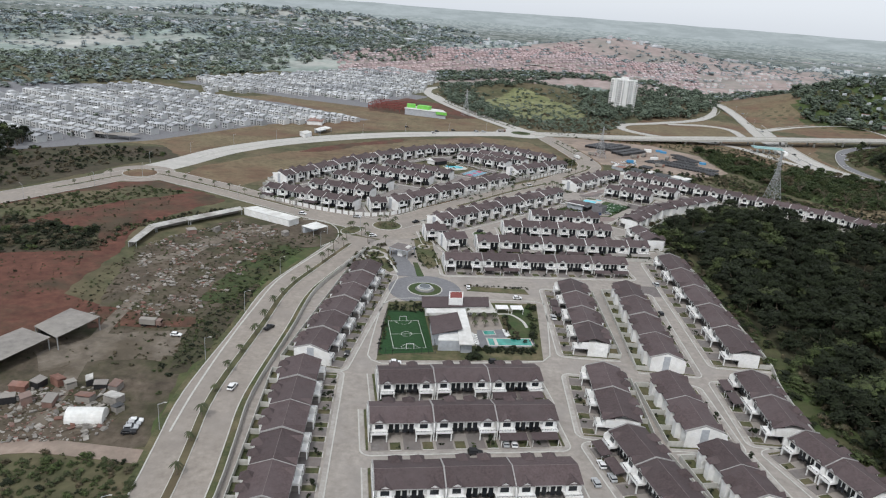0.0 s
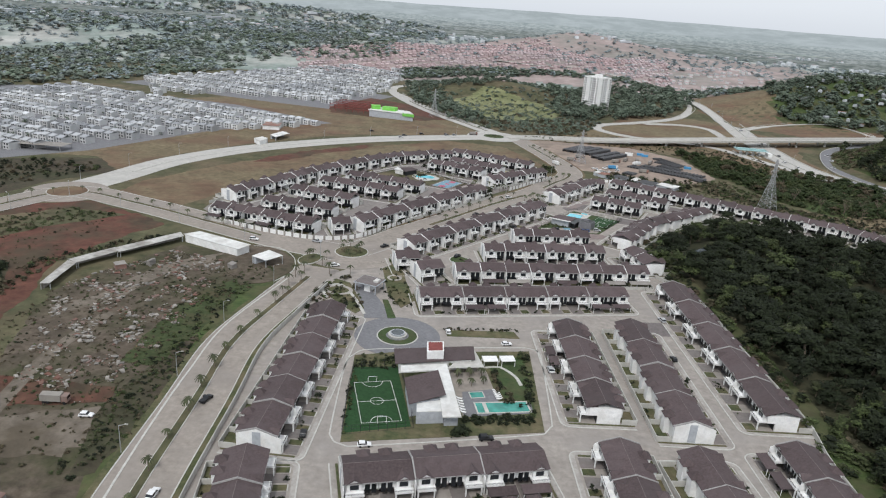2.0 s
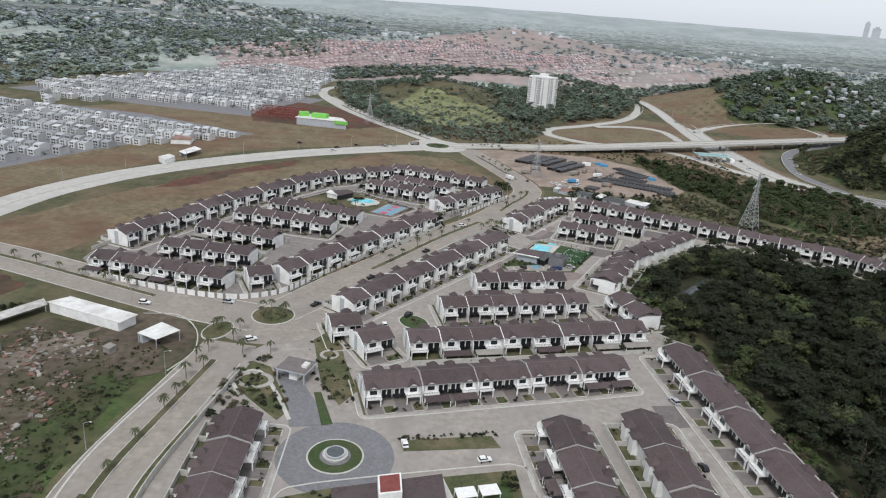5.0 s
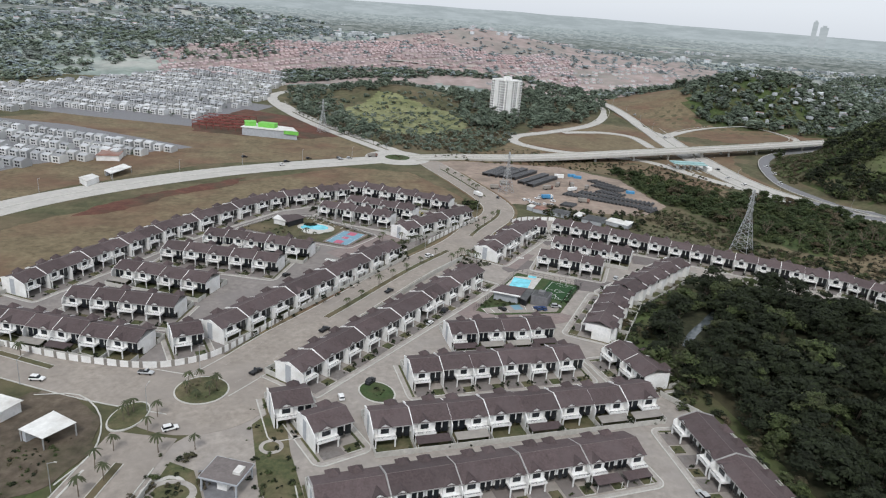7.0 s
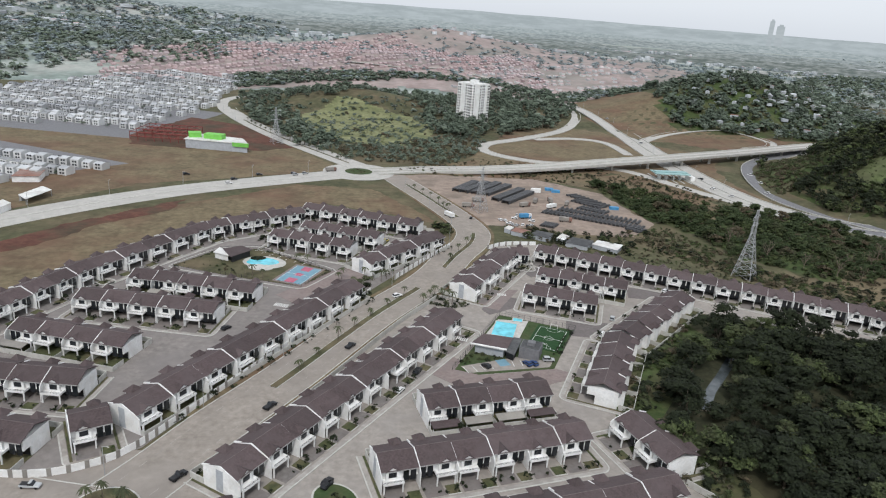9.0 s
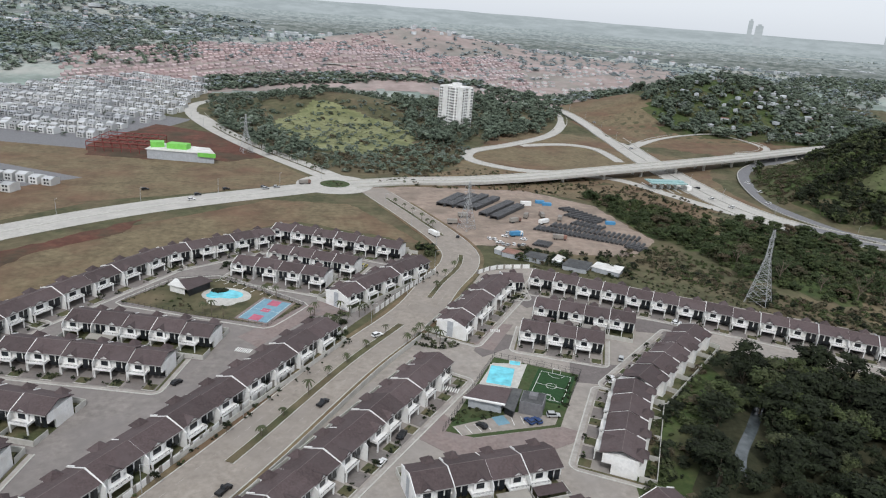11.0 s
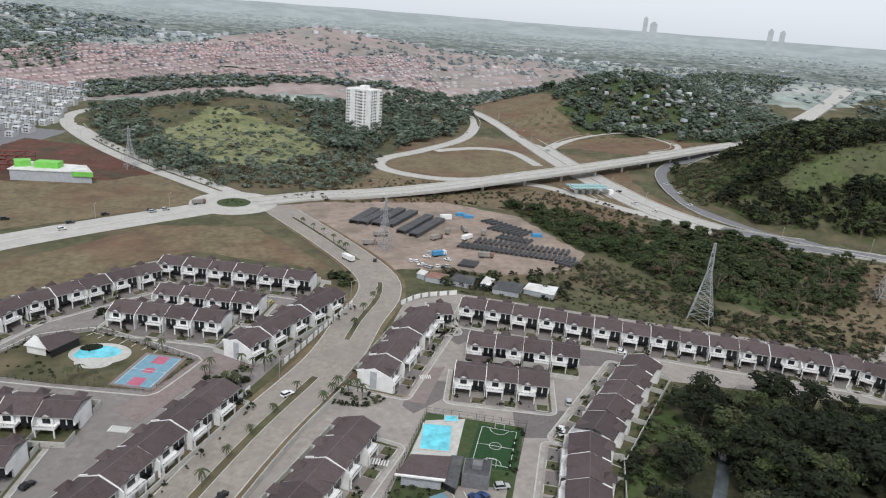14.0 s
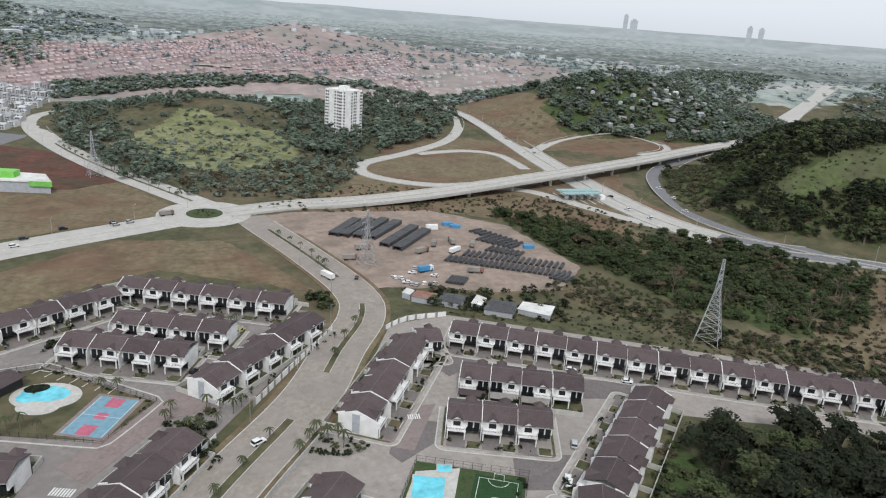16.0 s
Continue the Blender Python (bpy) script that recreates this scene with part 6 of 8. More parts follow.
shrubs("club_corner_tree", ring_pts((13.5, 226.3), 2.2), [M_LEAF], (2.0, 4.0), "round dark trees at the clubhouse corner", 41, 9)
for q in ((14.7, 258.7), (19.0, 259.2), (23.1, 259.7), (15.0, 252.6), (19.2, 253.1), (23.3, 254.8), (12.7, 262.7)):
    set_palm(q[0], q[1], 0.25, 2)


def slab_roof(name, parent, pts, z0, z1, mat, label=""):
    bm = bmesh.new()
    prism(bm, [tuple(p) for p in pts], z0, z1, "z")
    return part(name, bm, mat, parent, label)


def wedge_roof(name, parent, pts, lows, mat, thick=0.25):
    bm = bmesh.new()
    top = [bm.verts.new((p[0], p[1], z)) for p, z in zip(pts, lows)]
    low = [bm.verts.new((p[0], p[1], z - thick)) for p, z in zip(pts, lows)]
    bm.faces.new(top), bm.faces.new(low[::-1])
    n = len(pts)
    for i in range(n):
        bm.faces.new((top[i], low[i], low[(i + 1) % n], top[(i + 1) % n]))
    return part(name, bm, mat, parent)


def shrink(pts, k):
    c = (sum(p[0] for p in pts) / len(pts), sum(p[1] for p in pts) / len(pts))
    return [(c[0] + (p[0] - c[0]) * k, c[1] + (p[1] - c[1]) * k) for p in pts]


club = thing("clubhouse", "white and brown-roofed clubhouse of joined wings", "clubhouse")
rear = [(-6.7, 258.7), (-7.5, 268.4), (20.9, 273.2), (21.0, 264.9)]
wedge_roof("rear_roof", club, rear, (4.2, 4.9, 4.9, 4.2), M_ROOF)
slab_roof("rear_wing", club, shrink(rear, 0.9), 0, 4.0, M_WHITE)
slab_roof("awning", club, [(11.0, 259.4), (21.1, 275.2), (24.0, 261.5)], 2.9, 3.1, M_KERB)
slab_roof("stair_tower", club, [(4.0, 262.7), (4.0, 270.0), (9.9, 270.8), (9.8, 263.5)], 0, 7.4, M_WHITE)
slab_roof("tower_deck", club, shrink([(4.0, 262.7), (4.0, 270.0), (9.9, 270.8), (9.8, 263.5)], 0.85), 7.4, 7.46, M_REDSTEEL)
white = [(-4.7, 252.0), (-4.8, 256.2), (10.8, 259.0), (14.2, 227.5), (8.5, 226.9), (6.9, 254.3)]
slab_roof("flat_roof", club, white, 4.6, 5.0, M_SHEET)
slab_roof("main_wing", club, [(7.8, 255.4), (10.2, 255.8), (13.4, 229.8), (9.3, 229.3)], 0, 4.6, M_GREYPAINT)
brown = [(-1.6, 232.6), (-3.4, 248.1), (7.6, 252.1), (9.7, 237.2)]
wedge_roof("hall_roof", club, brown, (5.2, 5.2, 6.4, 6.4), M_ROOF)
slab_roof("hall", club, shrink(brown, 0.92), 0, 4.9, M_GREYPAINT)
slab_roof("front_block", club, [(0.8, 229.7), (0.8, 234.6), (9.1, 237.0), (9.1, 230.7)], 0, 4.3, M_GREYPAINT)
slab_roof("front_roof", club, [(0.8, 229.7), (0.8, 234.6), (9.1, 237.0), (9.1, 230.7)], 4.3, 4.5, M_SHEET)
for a, b in (((24.3, 266.3), (29.6, 267.0)), ((30.7, 267.1), (35.8, 267.8))):
    m, l = quad_frame(a, b)
    pergola = thing("pergola", "white flat garden pergola on four posts", "pergola", "garden pergolas")
    pergola.matrix_basis = m
    boxes("roof", M_WHITE, pergola, (0, l, 0, 4.0, 2.5, 2.7))
    for x in (0.1, l - 0.3):
        for y in (0.1, 3.7):
            boxes("post", M_WHITE, pergola, (x, x + 0.2, y, y + 0.2, 0.2, 2.5))
ribbon("path_garden", curve([(25.0, 266.4), (30.3, 267.1), (34.9, 261.2), (36.3, 255.1)], 2), 1.2, M_KERB, 0.27, "pale garden path", "path")
patch("lawn_parking", [(12.4, 294.6), (38.8, 296.3), (40.4, 290.5), (12.2, 289.5)], M_LAWN, 0.24, "grass strip in front of the parking bays", "lawn")
shrubs("parking_hedge", [(10.5, 296.0), (40.2, 298.7), (40.2, 296.4), (10.8, 293.8)], [M_LEAF, M_LEAFDRY], (0.6, 1.4), "low hedge at the parking bays", 42, 45)

# second clubhouse
C2 = [(68.2, 433.4), (100.3, 476.9), (126.9, 461.1), (108.4, 434.9), (76.7, 429.9)]
patch("lawn_club_east", [(69.4, 434.8), (100.0, 477.7), (126.1, 460.9), (105.7, 431.4), (76.9, 430.4)], M_GREENLAWN, 0.22, "green clubhouse lawn", "lawn")
patch("pavement_bays", [(72.1, 436.7), (94.8, 441.3), (107.3, 436.6), (104.4, 432.6), (74.1, 431.8)], M_PAVE, 0.25, "parking bays with white lines", "pavement")
patch("terrace_club_east", [(86.9, 458.0), (98.0, 473.5), (110.3, 470.7), (99.7, 453.8)], M_KERB, 0.26, "white pool terrace", "pavement")
m, l = quad_frame((89.5, 458.6), (99.3, 455.6))
pool("swimming_pool", (90.9, 460.3), (98.5, 456.4), 13.0, M_WATER, "bright blue swimming pool with white terrace", 0.4)
pool("paddling_pool", (103.7, 471.4), (107.2, 469.9), 3.0, M_WATER, "small blue paddling pool", 0.3)
m, l = quad_frame((122.5, 459.2), (113.6, 465.4))
pitch(m @ pose(0, 0, 0.05), l, 18.5, "green football pitch with white lines beside the pool")
fence("club_fence", [(68.5, 434.6), (100.0, 477.7), (126.9, 461.1), (112.5, 441.2)], 2.2, "dark fence round the second clubhouse")
shrubs("club_hedge_east", [(124.0, 461.8), (126.3, 460.9), (110.3, 438.8), (108.4, 440.7)], [M_LEAF], (0.6, 1.6), "hedge beside the football pitch", 43, 30)
shrubs("club_garden_east", [(70.0, 436.7), (81.2, 450.6), (90.5, 439.5), (77.3, 438.8)], [M_LEAF, M_LEAFLIGHT], (0.4, 1.8), "garden shrubs at the second clubhouse", 44, 40)
club2 = thing("clubhouse_east", "dark flat-roofed clubhouse with grey block", "clubhouse")
r1 = [(78.3, 446.4), (85.3, 453.2), (95.7, 448.8), (90.0, 440.0)]
wedge_roof("roof", club2, r1, (4.2, 4.4, 4.4, 4.2), M_ROOF)
slab_roof("hall", club2, shrink(r1, 0.8), 0, 3.9, M_GREYPAINT)
r2 = [(89.0, 440.2), (96.2, 449.9), (99.3, 448.5), (91.6, 436.1)]
wedge_roof("porch_roof", club2, r2, (4.0, 4.0, 3.9, 3.9), M_TARP)
slab_roof("roof_edge", club2, [(78.0, 446.2), (78.4, 446.6), (90.2, 440.3), (89.8, 439.7)], 3.9, 4.35, M_WHITE)
slab_roof("porch", club2, shrink(r2, 0.7), 0, 3.7, M_DARK)
r3 = [(95.2, 440.8), (98.9, 446.9), (105.7, 443.6), (101.6, 437.1)]
slab_roof("grey_block", club2, r3, 0, 4.6, M_GREYPAVE)
slab_roof("grey_roof", club2, shrink(r3, 0.93), 4.6, 4.7, M_TARP)
slab_roof("roof_unit", club2, shrink(r3, 0.35), 4.7, 5.9, M_GREYPAVE)

# park of the northern estate
patch("lawn_park", [(-35.8, 543.1), (-17.9, 562.2), (2.4, 563.9), (34.9, 531.7), (20.2, 514.6), (-7.5, 526.7)], M_SCRUB, 0.22, "worn park lawn with pool and court", "lawn")
disc("terrace_park", (4.6, 544.7), 10.4, M_KERB, 0.26, "white terrace round the curved pool", "pavement", squash=0.75, yaw=-25)
disc("terrace_park_lobe", (2.7, 538.6), 6.2, M_KERB, 0.25, "white terrace beside the curved pool", "pavement", squash=0.7, yaw=-25)
disc("park_pool_lobe", (0.6, 545.6), 4.2, M_WATER, 0.315, "shallow end of the blue curved pool", "pool", squash=0.8, yaw=10)
disc("park_pool", (4.5, 546.1), 7.2, M_WATER, 0.32, "blue curved pool", "pool", squash=0.62, yaw=-25)
disc("pool_island", (1.8, 549.8), 3.6, M_LEAF, 0.7, "dark planted island in the pool", "island", thick=0.6, squash=0.6)
shrubs("pool_island_plants", ring_pts((1.8, 549.8), 2.0), [M_LEAF], (0.8, 2.2), "plants on the pool island", 45, 8)
ca, cb, cc = (9.3, 522.2), (20.0, 515.8), (21.8, 538.9)
m, l = quad_frame(ca, cb)
court = thing("sports_court", "blue and pink painted sports court", "sports court")
court.matrix_basis = m
cl = (Vector(cc) - Vector(ca)).length * 0.98
boxes("court_border", M_BRICKPAVE, court, (-1.2, l + 1.2, -1.2, cl + 1.2, 0, 0.27))
boxes("court_base", M_BLUECOURT, court, (0, l, 0, cl, 0.27, 0.3))
for nm, b in (("key_area", (l * 0.32, l * 0.68, 0.3, cl * 0.26)), ("key_area", (l * 0.32, l * 0.68, cl * 0.74, cl - 0.3)), ("centre_spot", (l * 0.36, l * 0.64, cl * 0.42, cl * 0.58))):
    boxes(nm, M_PINK, court, (*b, 0.3, 0.315))
for nm, b in (("side_line", (0.3, 0.42, 0.3, cl - 0.3)), ("side_line", (l - 0.42, l - 0.3, 0.3, cl - 0.3)), ("halfway_line", (0.42, l - 0.42, cl / 2 - 0.06, cl / 2 + 0.06))):
    boxes(nm, M_LINE, court, (*b, 0.3, 0.32))
fence("park_fence", [(-35.5, 541.6), (-18.0, 563.3), (2.8, 565.0), (35.3, 531.7), (20.2, 513.3), (-35.4, 540.7)], 1.6, "dark metal fence round the park")
pav = thing("park_pavilion", "dark-roofed park pavilion with white flat wing", "pavilion")
r1 = [(-10.6, 543.5), (-14.6, 554.6), (-5.8, 558.4), (-0.9, 553.1)]
wedge_roof("roof", pav, r1, (3.6, 3.9, 3.9, 3.6), M_ROOF)
slab_roof("hall", pav, shrink(r1, 0.82), 0, 3.4, M_DARK)
r2 = [(-18.9, 551.3), (-16.3, 558.3), (-13.0, 553.3), (-11.2, 545.7)]
slab_roof("white_roof", pav, r2, 3.0, 3.3, M_SHEET)
slab_roof("white_wing", pav, shrink(r2, 0.8), 0, 3.0, M_WHITE)
shrubs("park_bushes", [(1.0, 576.1), (5.2, 584.9), (10.9, 577.4), (8.7, 569.8)], [M_LEAF], (1.5, 4.0), "dark trees by the park", 46, 18)
shrubs("park_bushes_south", [(38.0, 520.5), (50.5, 522.6), (51.8, 504.2), (45.1, 497.4)], [M_LEAF, M_PALM], (1.5, 3.6), "palms and dark shrubs at the estate entrance", 47, 26)
shrubs("entrance_bushes", [(75.1, 499.0), (84.7, 503.5), (90.4, 487.1), (81.5, 485.1)], [M_LEAF, M_PALM], (1.0, 3.0), "palms and shrubs at the side entrance", 48, 20)
shrubs("corner_trees", [(100.4, 597.3), (107.9, 601.8), (107.7, 586.1), (101.9, 584.7)], [M_LEAF, M_LEAFLIGHT], (3.0, 6.5), "tall dark trees at the estate corner", 49, 14)
patch("pavement_entrance", [(34.8, 530.8), (50.8, 540.5), (53.5, 522.0), (38.0, 520.5), (16.1, 496.4), (9.3, 505.6)], M_BRICKPAVE, 0.17, "red-brown paved estate entrance", "pavement")
patch("pavement_entrance_east", [(60.2, 433.0), (71.4, 444.4), (76.7, 429.9), (106.5, 431.2), (114.2, 425.2), (91.8, 418.7), (68.0, 422.8)], M_BRICKPAVE, 0.17, "red-brown paved junction", "pavement")
for poly in ([(94.0, 483.7), (104.0, 499.4), (114.3, 493.7), (110.1, 484.9), (95.9, 478.5)], [(172.5, 503.6), (192.1, 493.9), (184.5, 485.5), (167.1, 491.4)], [(127.7, 471.6), (144.2, 465.7), (134.4, 452.7), (121.2, 457.0), (125.1, 466.0)], [(130.3, 532.9), (139.7, 533.6), (145.0, 525.6), (129.5, 518.8), (127.6, 526.1)], [(95.5, 312), (104, 312), (104.5, 300), (95.5, 299)]):
    patch("pavement_junction", poly, M_PAVERS, 0.165, "purple-grey paved street junction", "pavement")
patch("pavement_crossing", [(92.0, 488.8), (109.9, 505.2), (117.4, 503.6), (101.4, 482.6)], M_BRICKPAVE, 0.17, "red-brown paved crossing", "pavement")


for q in [(38.6, 521.3), (48.8, 521.9), (52.5, 519.7), (56.1, 517.5), (37.0, 518.1), (50.4, 511.8), (46.2, 507.8), (42.9, 511.6), (59.1, 520.6), (76.6, 497.7), (79.1, 494.1), (82.6, 495.6), (74.1, 495.8), (82.6, 490.4), (69.7, 489.7), (-0.7, 526.9), (-3.9, 527.1), (3.7, 524.6), (19.9, 542.5), (24.7, 539.9), (4.3, 587.9), (9.1, 590.8), (67.0, 580.5), (63.9, 576.7)]:
    set_palm(q[0], q[1], 0.2, 1)
shrubs("entrance_hedge", [(36.1, 518.4), (43.7, 519.6), (48.9, 500.1), (44.7, 495.1), (42.6, 509.0)], [M_LEAF, M_LEAFLIGHT], (0.8, 2.4), "dense dark planting at the estate entrance", 71, 46)
shrubs("entrance_hedge_east", [(73.0, 493.6), (80.7, 489.3), (81.0, 486.7), (72.9, 491.1)], [M_LEAF, M_LEAFLIGHT], (0.6, 1.8), "clipped planting beside the entrance", 72, 26)
patch("pavement_park_bays", [(-0.4, 560.6), (1.7, 562.3), (24.2, 543.9), (21.6, 540.5)], M_PAVERS, 0.215, "dark paved parking bays beside the park", "pavement")
bay_a, bay_b, bay_c, bay_d = [Vector(q) for q in [(-0.4, 560.6), (1.7, 562.3), (24.2, 543.9), (21.6, 540.5)]]
for i in range(7):
    m, l = quad_frame(bay_a.lerp(bay_d, i / 6), bay_b.lerp(bay_c, i / 6))
    ob = boxes("bay_line", M_LINE, None, (0, l, -0.12, 0.12, 0.18, 0.235))
    ob.matrix_basis = m
    tagged(ob, "white painted parking bay line", "road marking", "parking bay lines")
PARK_RIM = curve([(-37.5, 541.6), (-35.2, 545.6), (-19.0, 564.3), (-15.5, 566.0), (0.8, 567.2), (4.8, 566.0), (36.0, 534.2), (37.0, 530.8), (22.2, 512.6), (18.8, 511.5), (-35.0, 538.4), (-37.5, 541.6)], 3)
ribbon("kerb_park", PARK_RIM, 0.5, M_KERB, 0.27, "pale rounded kerb round the park block", "kerb", thick=0.3)
shrubs("park_hedge", [(-35.5, 541.0), (-18.0, 562.3), (2.8, 564.0), (34.3, 531.7), (20.2, 514.3), (21.5, 515.8), (33.2, 531.0), (2.4, 562.6), (-17.4, 561.0), (-34.0, 541.5)], [M_LEAF, M_LEAFLIGHT], (0.5, 1.3), "low hedge and flower beds inside the park fence", 73, 90)
shrubs("park_lawn_bushes", [(-30, 541), (-18, 556), (-12, 541), (-6, 529)], [M_LEAF, M_LEAFDRY, M_LEAFLIGHT], (0.4, 1.5), "round bushes on the park lawn", 74, 26)

# ---- apartment tower ----
def apartment_tower():
    root = thing("apartment_tower", "tall white apartment tower with rows of dark windows", "apartment building")
    a, b, n, floor = 28.0, 20.0, 15, 3.0
    top = 3 + n * floor
    boxes("podium", M_GREYPAINT, root, (-a / 2 - 4, a / 2 + 1, -b / 2 - 2, b / 2 + 3, -6, 5.5))
    boxes("wall", M_WHITE, root, (-a / 2, a / 2, -b / 2, b / 2, -6, top))
    for x0, x1 in ((-a / 2, -a / 2 + 5), (2, 6)):
        boxes("bay", M_WHITE, root, (x0, x1, -b / 2 - 1.6, -b / 2, -4, top + 0.4))
    for y0, y1 in ((-b / 2, -b / 2 + 4), (b / 2 - 5, b / 2)):
        boxes("bay", M_WHITE, root, (a / 2, a / 2 + 1.6, y0, y1, -4, top - 0.5))
    boxes("parapet", M_WHITE, root, (-a / 2 - 0.3, a / 2 + 0.3, -b / 2 - 0.3, -b / 2 + 0.1, top, top + 1.0), (-a / 2 - 0.3, a / 2 + 0.3, b / 2 - 0.1, b / 2 + 0.3, top, top + 1.0), (-a / 2 - 0.3, -a / 2 + 0.1, -b / 2 + 0.1, b / 2 - 0.1, top, top + 1.0), (a / 2 - 0.1, a / 2 + 0.3, -b / 2 + 0.1, b / 2 - 0.1, top, top + 1.0))
    boxes("lift_house", M_WHITE, root, (-3, 4, -4, 4, top, top + 4.2))
    boxes("roof_frame", M_WHITE, root, (-2.6, 3.6, -5.2, -4, top, top + 3.0))
    front = (-a / 2 + 0.8, -a / 2 + 3.0, -3.8, -0.6, 2.6, 4.4, 7.2)
    side = (-b / 2 + 0.8, -2.5, 0.3, b / 2 - 4.2, b / 2 - 2.2)
    for k in range(n):
        z = 3.0 + k * floor + 0.7
        for i, x in enumerate(front):
            y = -b / 2 - (1.62 if i in (0, 1, 4, 5) else 0.02)
            bm = bmesh.new()
            box(bm, x, x + 1.5, y - 0.04, y, z, z + 1.5)
            part("window", bm, M_GLASS, root)
        for i, y in enumerate(side):
            x = a / 2 + (1.6 if i in (0, 3, 4) else 0)
            bm = bmesh.new()
            box(bm, x, x + 0.05, y, y + 1.5, z, z + 1.5)
            part("window", bm, M_GLASS, root)
    return root


tower = apartment_tower()
tower.matrix_basis = pose(235, 996, -5.5, 0, 0, -52)

# ---- overpass, toll plaza ----
def overpass():
    root = thing("overpass", "long pale concrete overpass on round piers", "bridge")
    pts = [Vector((*p, z)) for p, z in (((84.8, 733.3), 0.1), ((126.8, 742.3), 0.4), ((170.2, 739.9), 2.0), ((219.5, 743.6), 4.0), ((290.5, 760.0), 6.0), ((359.1, 779.5), 7.0), ((466.7, 817.9), 7.0), ((582.6, 866.0), 6.0), ((706.0, 911.0), 5.0), ((848.0, 956.1), 6.0))]
    line = [v for v in curve(pts, 8)]

    def strip(name, w0, w1, up, thick, mat):
        L, R = offset_line(line, w0), offset_line(line, w1)
        verts, faces = [], []
        for l, r in zip(L, R):
            verts += [(l.x, l.y, l.z + up), (r.x, r.y, r.z + up), (r.x, r.y, r.z + up - thick), (l.x, l.y, l.z + up - thick)]
        for i in range(len(L) - 1):
            p, q = 4 * i, 4 * i + 4
            faces += [(p, p + 1, q + 1, q), (p + 1, p + 2, q + 2, q + 1), (p + 3, p, q, q + 3), (p + 2, p + 3, q + 3, q + 2)]
        mesh_object(name, verts, faces, mat, root)
    strip("deck", 9, -9, 0.2, 1.3, M_MOTORWAY)
    strip("parapet", 9.1, 8.8, 1.1, 1.2, M_KERB)
    strip("parapet", -8.8, -9.1, 1.1, 1.2, M_KERB)
    strip("median_barrier", 0.3, -0.3, 0.9, 0.75, M_KERB)
    for i in range(10, len(line) - 6, 5):
        p = line[i]
        if p.z < 3.0:
            continue
        u = (line[i + 1] - line[i - 1]).to_2d().normalized()
        for d in (-4.5, 4.5):
            bm = bmesh.new()
            tube(bm, (p.x - u.y * d, p.y + u.x * d, -2), (p.x - u.y * d, p.y + u.x * d, p.z - 1.0), 1.15, n=10)
            part("pier", bm, M_KERB, root)
        bm = bmesh.new()
        tube(bm, (p.x - u.y * 6.5, p.y + u.x * 6.5, p.z - 1.4), (p.x + u.y * 6.5, p.y - u.x * 6.5, p.z - 1.4), 0.7, n=6)
        part("crossbeam", bm, M_KERB, root)
    return root


overpass()
toll = thing("toll_plaza", "low toll canopy with pale green roof over the lanes", "toll plaza")
ta = (330.4, 727.6)
u = Vector((354.5, 688.9)) - Vector((364.1, 769.3))
toll.matrix_basis = pose(ta[0], ta[1], 0, 0, 0, math.degrees(math.atan2(u.y, u.x)))
boxes("canopy", M_TURQUOISE, toll, (-7, 7, -15, 15, 5.0, 5.7))
boxes("canopy_ridge", M_TURQUOISE, toll, (-2.5, 2.5, -14, 14, 5.7, 6.5))
for y in (-12, -6, 0, 6, 12):
    boxes("lane_island", M_KERB, toll, (-16, 16, y - 0.5, y + 0.5, 0.1, 0.4))
boxes("toll_office", M_WHITE, toll, (-5, 5, 16, 20, 0, 3.4))
for y in (-9, -3, 3, 9):
    boxes("booth", M_WHITE, toll, (-1.5, 1.5, y - 0.8, y + 0.8, 0, 2.8))
    boxes("post", M_STEEL, toll, (-0.2, 0.2, y - 0.2, y + 0.2, 2.8, 5.0))
for line, shift in ((HWY, 0.0), (HWY, 13.9), (HWY, -13.9)):
    ribbon("barrier", line[6:-4], 0.6, M_KERB, 0.75, "pale concrete motorway barrier", "barrier", shift=shift, thick=0.8)


# ---- pylons ----
def pylon(h):
    root = thing("lattice_pylon", "tall grey steel lattice power pylon", "pylon", "power pylons")
    half = lambda z: 4.0 * (1 - z / (h * 0.62)) + 0.9 if z < h * 0.62 else 0.9 * (1 - (z - h * 0.62) / (h * 0.5)) + 0.15
    zs = [0, h * 0.09, h * 0.18, h * 0.26, h * 0.34, h * 0.41, h * 0.47, h * 0.53, h * 0.58, h * 0.62, h * 0.72, h * 0.82, h * 0.91, h]
    corner = lambda i, z: ((1, 1, -1, -1)[i] * half(z), (1, -1, -1, 1)[i] * half(z), z)
    for i in range(4):
        bm = bmesh.new()
        for a, b in ((0, h * 0.62), (h * 0.62, h)):
            tube(bm, corner(i, a), corner(i, b), 0.17, n=4)
        part("leg", bm, M_STEEL, root)
        bm = bmesh.new()
        j = (i + 1) % 4
        for a, b in zip(zs, zs[1:]):
            tube(bm, corner(i, a), corner(j, b), 0.085, n=3)
            tube(bm, corner(j, a), corner(i, b), 0.085, n=3)
            tube(bm, corner(i, b), corner(j, b), 0.085, n=3)
        tagged(part("bracing", bm, M_STEEL, root), kind="stuff")
    for z in (h * 0.66, h * 0.78, h * 0.9):
        for s in (-1, 1):
            bm = bmesh.new()
            for y in (-0.5, 0.5):
                tube(bm, (0, y, z), (s * 5.0, 0, z + 0.3), 0.1, n=3)
            tube(bm, (0, 0, z + 1.4), (s * 5.0, 0, z + 0.3), 0.09, n=3)
            tube(bm, (s * 5.0, 0, z + 0.3), (s * 5.0, 0, z - 1.2), 0.12, n=4)
            part("cross_arm", bm, M_STEEL, root)
    return root


